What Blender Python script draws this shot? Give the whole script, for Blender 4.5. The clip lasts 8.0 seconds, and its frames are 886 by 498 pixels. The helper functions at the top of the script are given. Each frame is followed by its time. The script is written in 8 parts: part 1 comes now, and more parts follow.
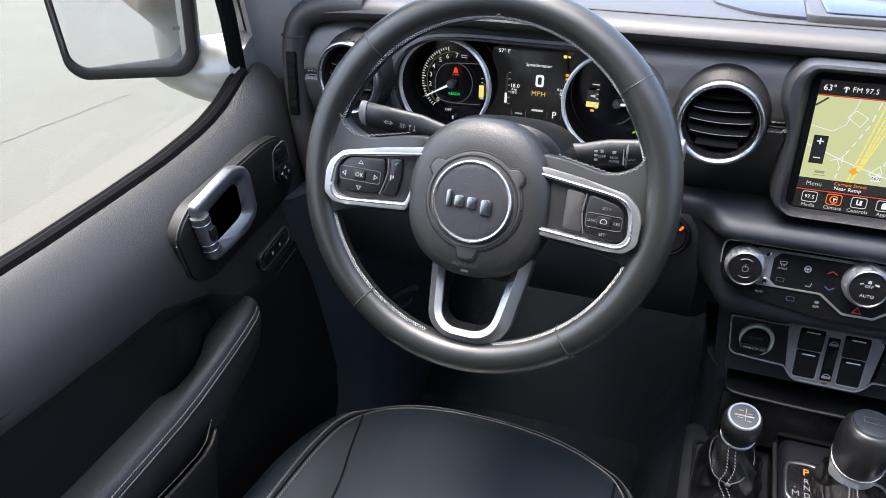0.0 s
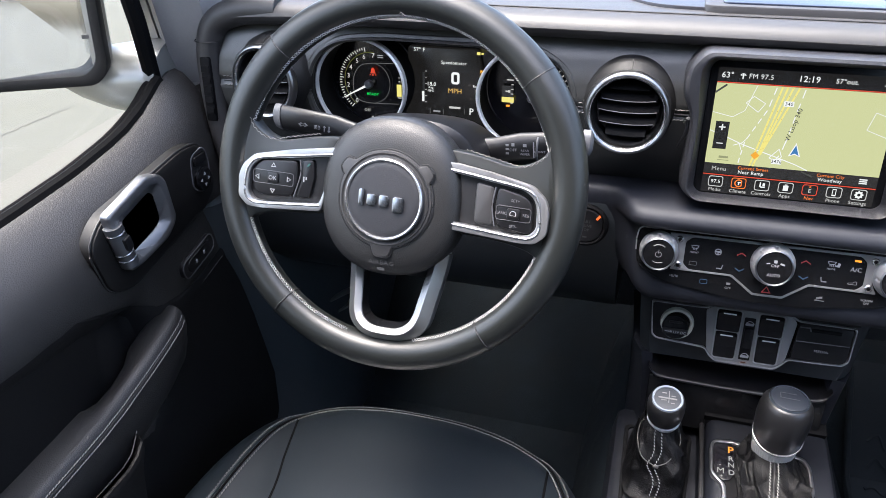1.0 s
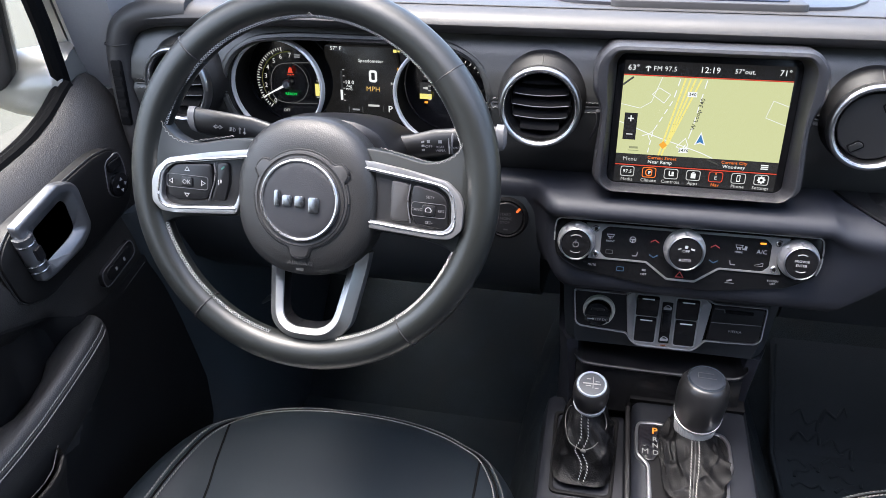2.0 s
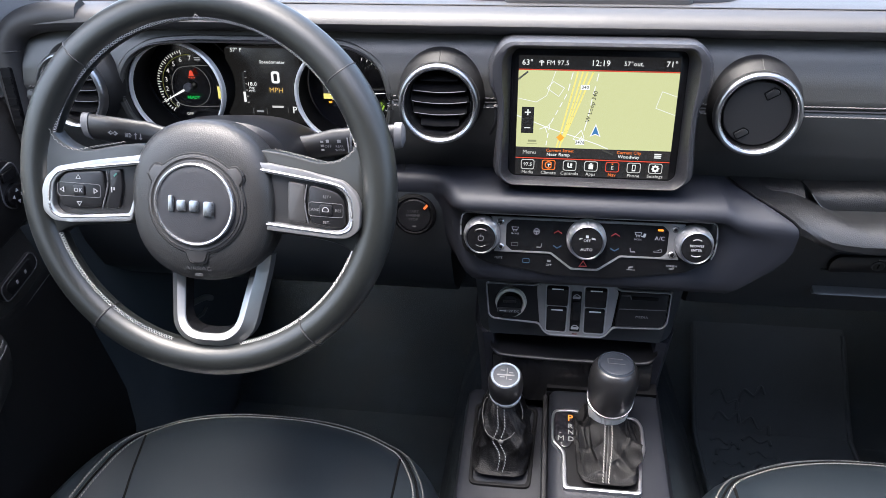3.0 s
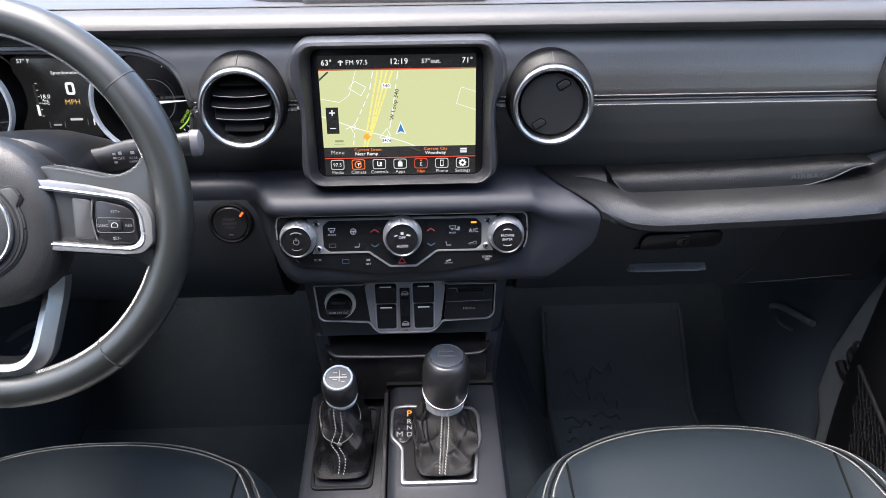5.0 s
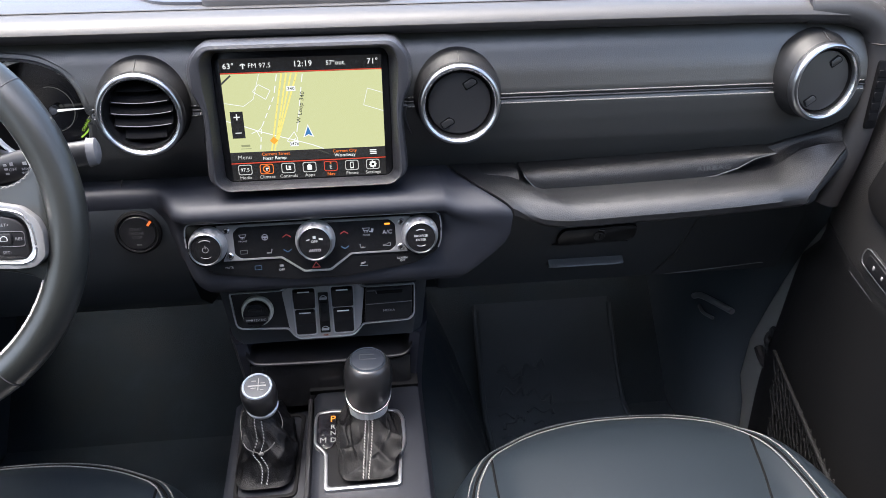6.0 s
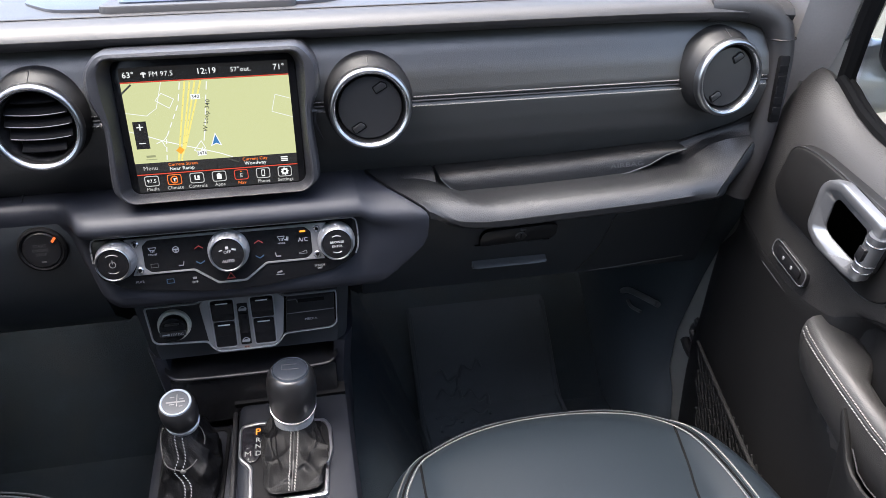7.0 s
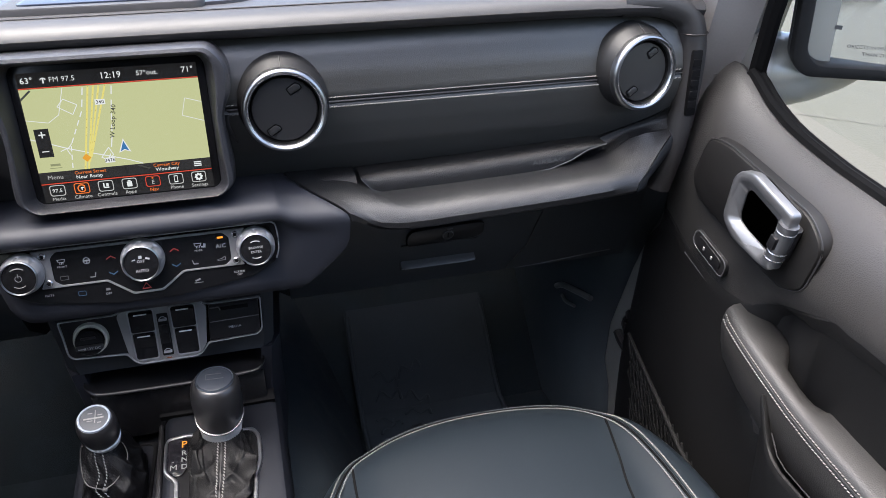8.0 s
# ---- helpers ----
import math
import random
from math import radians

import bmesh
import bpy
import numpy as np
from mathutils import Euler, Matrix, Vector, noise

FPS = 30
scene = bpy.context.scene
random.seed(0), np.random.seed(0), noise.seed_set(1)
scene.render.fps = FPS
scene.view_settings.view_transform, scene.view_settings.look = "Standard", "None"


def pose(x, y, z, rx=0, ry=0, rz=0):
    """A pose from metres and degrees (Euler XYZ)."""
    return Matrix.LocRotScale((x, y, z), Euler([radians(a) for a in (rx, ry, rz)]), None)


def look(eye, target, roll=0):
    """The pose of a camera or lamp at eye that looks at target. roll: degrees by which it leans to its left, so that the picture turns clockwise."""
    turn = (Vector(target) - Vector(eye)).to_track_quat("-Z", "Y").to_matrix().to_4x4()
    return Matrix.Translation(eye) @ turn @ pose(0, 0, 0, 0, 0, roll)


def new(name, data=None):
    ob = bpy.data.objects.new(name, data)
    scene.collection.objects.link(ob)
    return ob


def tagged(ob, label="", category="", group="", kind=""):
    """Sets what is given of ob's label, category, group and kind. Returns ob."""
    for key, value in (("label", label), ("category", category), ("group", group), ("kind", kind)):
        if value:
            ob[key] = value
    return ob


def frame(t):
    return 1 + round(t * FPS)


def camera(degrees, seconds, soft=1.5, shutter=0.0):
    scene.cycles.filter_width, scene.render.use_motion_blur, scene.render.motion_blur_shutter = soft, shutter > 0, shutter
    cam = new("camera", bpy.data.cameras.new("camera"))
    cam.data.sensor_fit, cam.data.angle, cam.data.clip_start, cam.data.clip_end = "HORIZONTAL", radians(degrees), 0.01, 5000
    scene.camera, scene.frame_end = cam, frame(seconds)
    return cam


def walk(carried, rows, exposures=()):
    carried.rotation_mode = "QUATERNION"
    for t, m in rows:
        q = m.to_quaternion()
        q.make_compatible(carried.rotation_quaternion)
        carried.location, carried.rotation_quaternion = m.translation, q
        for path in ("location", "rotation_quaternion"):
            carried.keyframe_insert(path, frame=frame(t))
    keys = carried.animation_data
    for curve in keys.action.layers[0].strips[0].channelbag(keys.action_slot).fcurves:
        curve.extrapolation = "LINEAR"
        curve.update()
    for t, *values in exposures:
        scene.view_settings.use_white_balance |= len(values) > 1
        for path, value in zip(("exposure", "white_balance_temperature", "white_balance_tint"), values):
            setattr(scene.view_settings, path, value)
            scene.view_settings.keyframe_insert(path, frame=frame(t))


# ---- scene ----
cam = camera(60.5, 8.0, soft=0.8)
PATH = [
    (0, (-0.173, -0.806, 1.575), (-0.78, 0.882, 0.691), 1.2),
    (0.5, (-0.153, -0.803, 1.574), (-0.71, 0.905, 0.694), 0.6),
    (1, (-0.131, -0.799, 1.573), (-0.637, 0.925, 0.696), 0.1),
    (1.5, (-0.119, -0.798, 1.576), (-0.557, 0.941, 0.692), -0.0),
    (3, (-0.058, -0.794, 1.578), (-0.292, 0.98, 0.684), -0.5),
    (3.5, (-0.034, -0.792, 1.578), (-0.196, 0.99, 0.685), -0.6),
    (4, (-0.013, -0.79, 1.577), (-0.099, 0.997, 0.684), -0.7),
    (4.5, (0.004, -0.789, 1.578), (-0.01, 0.999, 0.681), -0.6),
    (6, (0.059, -0.789, 1.576), (0.25, 0.989, 0.68), -0.6),
    (6.5, (0.077, -0.789, 1.574), (0.338, 0.983, 0.684), -0.7),
    (7, (0.094, -0.789, 1.575), (0.418, 0.971, 0.684), -0.8),
    (7.5, (0.109, -0.788, 1.575), (0.498, 0.959, 0.681), -0.8),
    (8, (0.125, -0.789, 1.573), (0.576, 0.942, 0.678), -0.8),
]
EXPOSURE = 3.30
walk(cam, [(t, look(eye, target, roll)) for t, eye, target, roll in PATH], [(t, EXPOSURE + stops, 6150, 10) for t, stops in ((0.0, -0.04), (1.5, 0.0), (3.0, 0.10), (4.5, 0.14), (6.0, 0.10), (7.7, 0.08), (8.0, -0.26))])

# ---- world, sun and exposure ----
SUN_EL, SUN_AZ = 75.0, -115.0
world = bpy.data.worlds.new("world")
scene.world = world
world.use_nodes = True
wn = world.node_tree.nodes
wn.clear()
sky = wn.new("ShaderNodeTexSky")
sky.sky_type, sky.sun_disc = "NISHITA", False
sky.sun_elevation, sky.sun_rotation = radians(SUN_EL), radians(SUN_AZ)
sky.air_density, sky.dust_density, sky.ozone_density = 0.9, 6.5, 1.0
bg = wn.new("ShaderNodeBackground")
bg.inputs["Strength"].default_value = 0.15
wo = wn.new("ShaderNodeOutputWorld")
world.node_tree.links.new(sky.outputs[0], bg.inputs[0])
world.node_tree.links.new(bg.outputs[0], wo.inputs[0])
sun = new("sun", bpy.data.lights.new("sun", "SUN"))
sun.data.energy, sun.data.angle, sun.data.color = 0.9, radians(36), (1.0, 0.93, 0.87)
sa, se = radians(SUN_AZ), radians(SUN_EL)
sun_way = Vector((math.sin(sa) * math.cos(se), math.cos(sa) * math.cos(se), math.sin(se)))
sun.matrix_world = look(sun_way * 20, (0, 0, 0))
GLOW = 2.0 ** -EXPOSURE


# ---- materials ----
def material(name, color, rough=0.5, metal=0.0, grain=0.0, bump=0.0, vary=0.12, patch=7.0, cells=False, spec=0.5,
             coat=0.0, warp=0.0, fine=0.25):
    """A principled surface: colour and gloss vary in broad patches and fine specks; grain is cells or noise per metre."""
    m = bpy.data.materials.new(name)
    m.use_nodes = True
    n, l = m.node_tree.nodes, m.node_tree.links
    b = n["Principled BSDF"]
    b.inputs["Metallic"].default_value = metal
    b.inputs["Specular IOR Level"].default_value = spec
    b.inputs["Coat Weight"].default_value = coat
    b.inputs["Coat Roughness"].default_value = 0.12
    tc = n.new("ShaderNodeTexCoord")
    broad = n.new("ShaderNodeTexNoise")
    broad.inputs["Scale"].default_value, broad.inputs["Detail"].default_value = patch, 5
    speck = n.new("ShaderNodeTexNoise")
    speck.inputs["Scale"].default_value, speck.inputs["Detail"].default_value = max(grain, 220) * 0.6, 3
    for t in (broad, speck):
        l.new(tc.outputs["Object"], t.inputs["Vector"])
    both = n.new("ShaderNodeMix")
    both.data_type = "FLOAT"
    both.inputs["Factor"].default_value = fine
    l.new(broad.outputs["Fac"], both.inputs["A"])
    l.new(speck.outputs["Fac"], both.inputs["B"])
    ramp = n.new("ShaderNodeMapRange")
    ramp.inputs["From Min"].default_value, ramp.inputs["From Max"].default_value = 0.3, 0.7
    ramp.inputs["To Min"].default_value, ramp.inputs["To Max"].default_value = 1 - vary, 1 + vary
    l.new(both.outputs["Result"], ramp.inputs["Value"])
    tint = n.new("ShaderNodeVectorMath")
    tint.operation = "SCALE"
    tint.inputs[0].default_value = color
    l.new(ramp.outputs["Result"], tint.inputs["Scale"])
    l.new(tint.outputs["Vector"], b.inputs["Base Color"])
    gloss = n.new("ShaderNodeMath")
    gloss.operation, gloss.use_clamp = "MULTIPLY", True
    gloss.inputs[1].default_value = rough
    l.new(ramp.outputs["Result"], gloss.inputs[0])
    l.new(gloss.outputs[0], b.inputs["Roughness"])
    if bump:
        bp = n.new("ShaderNodeBump")
        bp.inputs["Strength"].default_value, bp.inputs["Distance"].default_value = bump, 0.6 / max(grain, 1)
        if cells:
            v = n.new("ShaderNodeTexVoronoi")
            v.feature = "DISTANCE_TO_EDGE"
            v.inputs["Scale"].default_value = grain
            w = n.new("ShaderNodeTexNoise")
            w.inputs["Scale"].default_value = grain * 0.5
            mx = n.new("ShaderNodeMix")
            mx.data_type = "VECTOR"
            mx.inputs["Factor"].default_value = 0.6 / grain + warp
            l.new(tc.outputs["Object"], w.inputs["Vector"])
            l.new(tc.outputs["Object"], mx.inputs["A"])
            l.new(w.outputs["Color"], mx.inputs["B"])
            l.new(mx.outputs["Result"], v.inputs["Vector"])
            cl = n.new("ShaderNodeMath")
            cl.operation = "MINIMUM"
            cl.inputs[1].default_value = 0.22
            l.new(v.outputs["Distance"], cl.inputs[0])
            l.new(cl.outputs[0], bp.inputs["Height"])
            bp.inputs["Distance"].default_value = 0.55 / grain
        else:
            g = n.new("ShaderNodeTexNoise")
            g.inputs["Scale"].default_value, g.inputs["Detail"].default_value = grain, 4
            l.new(tc.outputs["Object"], g.inputs["Vector"])
            l.new(g.outputs["Fac"], bp.inputs["Height"])
        l.new(bp.outputs["Normal"], b.inputs["Normal"])
    return m


def glowing(name, color, strength=1.0):
    """The lit dots of a display or lamp."""
    m = bpy.data.materials.new(name)
    m.use_nodes = True
    b = m.node_tree.nodes["Principled BSDF"]
    b.inputs["Base Color"].default_value = (0.01, 0.01, 0.01, 1)
    b.inputs["Roughness"].default_value = 0.25
    b.inputs["Emission Color"].default_value = (*color, 1)
    b.inputs["Emission Strength"].default_value = strength * GLOW
    return m


def clear(name, gloss=0.08, tint=(0.93, 0.96, 0.94)):
    """A thin pane: seen through, with a Fresnel sheen."""
    m = bpy.data.materials.new(name)
    m.use_nodes = True
    n, l = m.node_tree.nodes, m.node_tree.links
    n.clear()
    out, mix = n.new("ShaderNodeOutputMaterial"), n.new("ShaderNodeMixShader")
    tr, gl, fr = n.new("ShaderNodeBsdfTransparent"), n.new("ShaderNodeBsdfGlossy"), n.new("ShaderNodeFresnel")
    tr.inputs["Color"].default_value = (*tint, 1)
    gl.inputs["Roughness"].default_value = gloss
    fr.inputs["IOR"].default_value = 1.45
    l.new(fr.outputs[0], mix.inputs["Fac"])
    l.new(tr.outputs[0], mix.inputs[1])
    l.new(gl.outputs[0], mix.inputs[2])
    l.new(mix.outputs[0], out.inputs["Surface"])
    return m


M_PAD = material("soft_dash_pad", (0.022, 0.0212, 0.0218), 0.52, grain=650, bump=0.2, cells=True)
M_FASCIA = material("stitched_dash_vinyl", (0.036, 0.0366, 0.035), 0.37, grain=650, bump=0.3, cells=True, vary=0.10, spec=0.55)
M_DOOR = material("grained_door_plastic", (0.0235, 0.0224, 0.0216), 0.48, grain=420, bump=0.42, cells=True, vary=0.08, spec=0.44)
M_BOLSTER = material("padded_bolster", (0.0085, 0.0088, 0.0096), 0.38, grain=560, bump=0.5, cells=True, vary=0.08)
# lifted and blued to put the haze of the footwells into the colour
M_LOWER = material("haze_tinted_lower_plastic", (0.0175, 0.0208, 0.0245), 0.48, grain=600, bump=0.2, cells=True)
M_LEATHER = material("black_leather", (0.015, 0.0147, 0.0145), 0.46, grain=420, bump=0.35, cells=True, vary=0.05, patch=5, fine=0.1, spec=0.45)
# near-black for seat seams: paints the shade of grooves not modelled
M_CREASE = material("crease_shade", (0.0025, 0.0025, 0.0028), 0.9, spec=0.1)
M_CORD = material("dark_cord", (0.05, 0.05, 0.05), 0.8)
# blue in this black leather stands for sky reflected by the seats
M_SEATLEATHER = material("sky_tinted_seat_leather", (0.0085, 0.012, 0.0158), 0.3, vary=0.05, patch=5, fine=0, spec=0.7, grain=700, bump=0.15, cells=True)
M_WHEEL = material("wheel_leather", (0.0115, 0.0128, 0.0121), 0.36, grain=1200, bump=0.14, cells=True, vary=0.10, patch=9, spec=0.5)
M_HUB = material("grained_hub_cover", (0.016, 0.016, 0.016), 0.42, grain=650, bump=0.45, cells=True)
M_BOOT = material("gaiter_leather", (0.0032, 0.0032, 0.0036), 0.4, grain=450, bump=0.8, cells=True, vary=0.15, spec=0.15)
M_BLACK = material("matt_black_plastic", (0.01, 0.0098, 0.0106), 0.42, grain=1500, bump=0.1)
M_BUTTON = material("button_plastic", (0.0085, 0.0085, 0.0095), 0.34, grain=1500, bump=0.05, spec=0.36)
M_PIANO = material("gloss_black_plastic", (0.0065, 0.0065, 0.0072), 0.24, vary=0.1, spec=0.4)
# near-black, low gloss: shade of recesses, slots and sockets put into colour
M_DARK = material("recess_shade_plastic", (0.0045, 0.0045, 0.005), 0.6, spec=0.08)
M_SILVER = material("satin_silver", (0.29, 0.29, 0.295), 0.33, metal=0.75, vary=0.03)
M_CHROME = material("satin_chrome", (0.46, 0.46, 0.47), 0.25, metal=0.9, vary=0.05)
M_HANDLE = material("door_handle_silver", (0.155, 0.158, 0.164), 0.36, metal=0.7, vary=0.04)
M_EDGE = material("silver_edging", (0.27, 0.275, 0.28), 0.38, metal=0.4, vary=0.05)
M_THREAD = material("pale_thread", (0.145, 0.142, 0.136), 0.75)
M_SEAM = material("seam_shadow_vinyl", (0.0122, 0.0119, 0.0125), 0.55)
# black carpet, blued in its colour to imitate haze over deep shade
M_CARPET = material("haze_tinted_carpet", (0.0138, 0.0195, 0.0245), 0.95, grain=700, bump=1.0, vary=0.35, patch=14, spec=0.2)
# lighter than the carpet: the passenger side's haze and light are painted in
M_RUBBER = material("haze_tinted_rubber", (0.0265, 0.0345, 0.0425), 0.65, grain=500, bump=0.25, vary=0.2, spec=0.15)
M_PAINT = material("pale_silver_paint", (0.235, 0.235, 0.222), 0.3, metal=0.3, vary=0.02, coat=0.6)
M_TRIM = material("pillar_trim", (0.23, 0.22, 0.215), 0.55, grain=700, bump=0.25, cells=True)
M_HEADLINER = material("headliner", (0.06, 0.058, 0.056), 0.9, grain=900, bump=0.4)
M_NET = material("elastic_net", (0.0075, 0.0075, 0.0078), 0.8, grain=900, bump=0.4, spec=0.15)
M_MIRROR = material("mirror_glass", (0.82, 0.84, 0.85), 0.015, metal=1.0, vary=0.01)
M_GREYINK = material("grey_print", (0.12, 0.12, 0.125), 0.5)
M_PALEINK = material("pale_print", (0.25, 0.25, 0.255), 0.5)
M_GLASS = clear("window_glass")
M_CONCRETE = material("pale_concrete", (0.0335, 0.0328, 0.0222), 0.85, grain=60, bump=0.25, vary=0.10, patch=0.9, fine=0.35)


# ---- mesh helpers ----
def part(name, bm, mat, parent=None, label="", smooth=38, kind=""):
    """Links a bmesh as one mesh under a thing or a part."""
    bmesh.ops.recalc_face_normals(bm, faces=bm.faces)
    for f in bm.faces:
        f.smooth = True
    lim = radians(smooth)
    for e in bm.edges:
        e.smooth = len(e.link_faces) == 2 and e.calc_face_angle(0) < lim
    me = bpy.data.meshes.new(name)
    bm.to_mesh(me)
    bm.free()
    me.materials.append(mat)
    ob = new(name, me)
    if parent is not None:
        ob.parent = parent
    return tagged(ob, label=label, kind=kind)


def thing(name, label, category, group="", m=None, kind=""):
    ob = new(name)
    ob.empty_display_size = 0.05
    if m is not None:
        ob.matrix_basis = m
    return tagged(ob, label, category, group, kind)


def put(bm, m):
    bmesh.ops.transform(bm, matrix=m, verts=bm.verts)
    return bm


def merged(*bms):
    out = bmesh.new()
    for b in bms:
        me = bpy.data.meshes.new("tmp")
        b.to_mesh(me)
        b.free()
        out.from_mesh(me)
        bpy.data.meshes.remove(me)
    return out


def box(x0, x1, y0, y1, z0, z1, r=0.0, seg=2):
    bm = bmesh.new()
    bmesh.ops.create_cube(bm, size=1, matrix=Matrix.Translation(((x0 + x1) / 2, (y0 + y1) / 2, (z0 + z1) / 2)) @ Matrix.Diagonal((x1 - x0, y1 - y0, z1 - z0, 1)))
    if r:
        bmesh.ops.bevel(bm, geom=bm.edges[:], offset=r, segments=seg, profile=0.5, affect="EDGES")
    return bm


def rounded(pts, r, seg=4):
    """The outline with its corners rounded."""
    out, n = [], len(pts)
    for i in range(n):
        p, a, b = (Vector(pts[j % n]) for j in (i, i - 1, i + 1))
        da, db = a - p, b - p
        k = min(r, da.length * 0.45, db.length * 0.45)
        s, e = p + da.normalized() * k, p + db.normalized() * k
        for j in range(seg + 1):
            t = j / seg
            out.append(tuple((1 - t) ** 2 * s + 2 * t * (1 - t) * p + t * t * e))
    return out


def plate(pts, y0, y1, r=0.0, hole=None):
    """A slab with the outline pts in (x, z), from y0 (front) to y1 (back); hole is a second outline with as many points."""
    bm = bmesh.new()
    if hole is None:
        f = bm.faces.new([bm.verts.new((x, y0, z)) for x, z in pts])
        ex = bmesh.ops.extrude_face_region(bm, geom=[f])
        bmesh.ops.translate(bm, vec=(0, y1 - y0, 0), verts=[v for v in ex["geom"] if isinstance(v, bmesh.types.BMVert)])
        front = [e for e in bm.edges if all(abs(v.co.y - y0) < 1e-6 for v in e.verts)]
    else:
        n = len(pts)
        ring = [[bm.verts.new((x, y, z)) for x, z in o] for o, y in ((pts, y0), (hole, y0), (hole, y1), (pts, y1))]
        for k in range(4):
            a, b = ring[k], ring[(k + 1) % 4]
            for i in range(n):
                bm.faces.new((a[i], a[(i + 1) % n], b[(i + 1) % n], b[i]))
        front = [e for e in bm.edges if all(abs(v.co.y - y0) < 1e-6 for v in e.verts) and not ({v in ring[0] for v in e.verts} == {True, False})]
    if r:
        bmesh.ops.bevel(bm, geom=front, offset=r, segments=2, profile=0.5, affect="EDGES", clamp_overlap=True)
    return bm


def loft(sections, closed=True, caps=True, loop=False):
    """A skin over sections of equally many points."""
    bm = bmesh.new()
    rows = [[bm.verts.new(p) for p in s] for s in sections]
    n = len(rows[0])
    pairs = list(zip(rows, rows[1:])) + ([(rows[-1], rows[0])] if loop else [])
    for a, b in pairs:
        for i in range(n if closed else n - 1):
            j = (i + 1) % n
            bm.faces.new((a[i], a[j], b[j], b[i]))
    if caps and closed and not loop:
        bm.faces.new(rows[0][::-1])
        bm.faces.new(rows[-1])
    return bm


def lathe(profile, n=40, m=None, caps=True):
    """Profile of (radius, height) turned round the z axis."""
    bm = loft([[(r * math.cos(2 * math.pi * i / n), r * math.sin(2 * math.pi * i / n), h) for i in range(n)] for r, h in profile], caps=caps)
    return put(bm, m) if m is not None else bm


FACE = pose(0, 0, 0, 90, 0, 0)  # turns the z axis towards the rear (-y)


def curve_points(ctrl, n=12, closed=False):
    """Catmull-Rom points through ctrl."""
    c = [Vector(p) for p in ctrl]
    k = len(c)
    out = []
    for i in range(k if closed else k - 1):
        p0 = c[(i - 1) % k] if closed or i > 0 else c[0] * 2 - c[1]
        p1, p2 = c[i], c[(i + 1) % k]
        p3 = c[(i + 2) % k] if closed or i + 2 < k else c[-1] * 2 - c[-2]
        for j in range(n):
            t = j / n
            out.append(0.5 * ((2 * p1) + (p2 - p0) * t + (2 * p0 - 5 * p1 + 4 * p2 - p3) * t * t + (3 * p1 - p0 - 3 * p2 + p3) * t ** 3))
    if not closed:
        out.append(c[-1])
    return out


def tube(path, r, n=10, closed=False, flat=1.0, up=(0, 0, 1)):
    """A round bar along path; flat squeezes it along up."""
    path = [Vector(p) for p in path]
    k, rows = len(path), []
    for i, p in enumerate(path):
        a = path[(i - 1) % k] if closed or i else path[0]
        b = path[(i + 1) % k] if closed or i < k - 1 else path[-1]
        t = (b - a).normalized()
        s = t.cross(Vector(up))
        if s.length < 1e-4:
            s = t.cross(Vector((1, 0, 0)))
        s.normalize()
        u = s.cross(t)
        rr = r(i / max(1, k - 1)) if callable(r) else r
        rows.append([tuple(p + s * (rr * math.cos(q)) + u * (rr * flat * math.sin(q))) for q in (2 * math.pi * j / n for j in range(n))])
    return loft(rows, loop=closed)


def stitches(path, step=0.0055, fill=0.62, r=0.0006, zig=0.0, up=(0, 0, 1)):
    """A row of thread stitches along path, each a small six-sided bead."""
    path = [Vector(p) for p in path]
    seg = [(b - a).length for a, b in zip(path, path[1:])]
    total = sum(seg)
    verts, faces = [], []

    def at(d):
        for i, s in enumerate(seg):
            if d <= s or i == len(seg) - 1:
                return path[i].lerp(path[i + 1], min(1, d / s if s else 0)), (path[i + 1] - path[i]).normalized()
            d -= s
    k, d = 0, 0.0
    while d + step * fill < total:
        (p, t), (q, _) = at(d), at(d + step * fill)
        s = t.cross(Vector(up(p) if callable(up) else up)).normalized()
        u = s.cross(t)
        if not zig:
            p, q = p + s * r * 0.7, q - s * r * 0.7
        else:
            p, q = p + s * zig * (1 if k % 2 else -1), q + s * zig * (-1 if k % 2 else 1)
        m1, m2, base = p.lerp(q, 0.16), p.lerp(q, 0.84), len(verts)
        verts += [p, m1 + s * r, m1 + u * r, m1 - s * r, m1 - u * r, m2 + s * r, m2 + u * r, m2 - s * r, m2 - u * r, q]
        for a, b in ((1, 2), (2, 3), (3, 4), (4, 1)):
            faces += [(base, base + a, base + b), (base + 9, base + b + 4, base + a + 4), (base + a, base + a + 4, base + b + 4, base + b)]
        d += step
        k += 1
    me = bpy.data.meshes.new("tmp")
    me.from_pydata([tuple(v) for v in verts], [], faces)
    bm = bmesh.new()
    bm.from_mesh(me)
    bpy.data.meshes.remove(me)
    return bm


def words(body, size, m, align="CENTER", squeeze=1.0):
    """Letters of the built-in font as a mesh, with the middle of the line at m."""
    c = bpy.data.curves.new("tmp", "FONT")
    c.body, c.size, c.align_x, c.align_y, c.resolution_u = body, size, align, "CENTER", 2
    c.space_character, c.offset = 1.05, 0.0 if "M" in body else size * 0.007
    ob = bpy.data.objects.new("tmp", c)
    me = bpy.data.meshes.new_from_object(ob)
    bm = bmesh.new()
    bm.from_mesh(me)
    bpy.data.objects.remove(ob)
    bpy.data.curves.remove(c)
    bpy.data.meshes.remove(me)
    return put(bm, m @ Matrix.Diagonal((squeeze, 1, 1, 1)))


def facing(x, y, z, tilt=0.0, turn=0.0):
    """The pose of a label at that place, read from the seats; tilt lays it back, turn swings it round upright."""
    return pose(x, y, z, 90 - tilt, 0, turn)


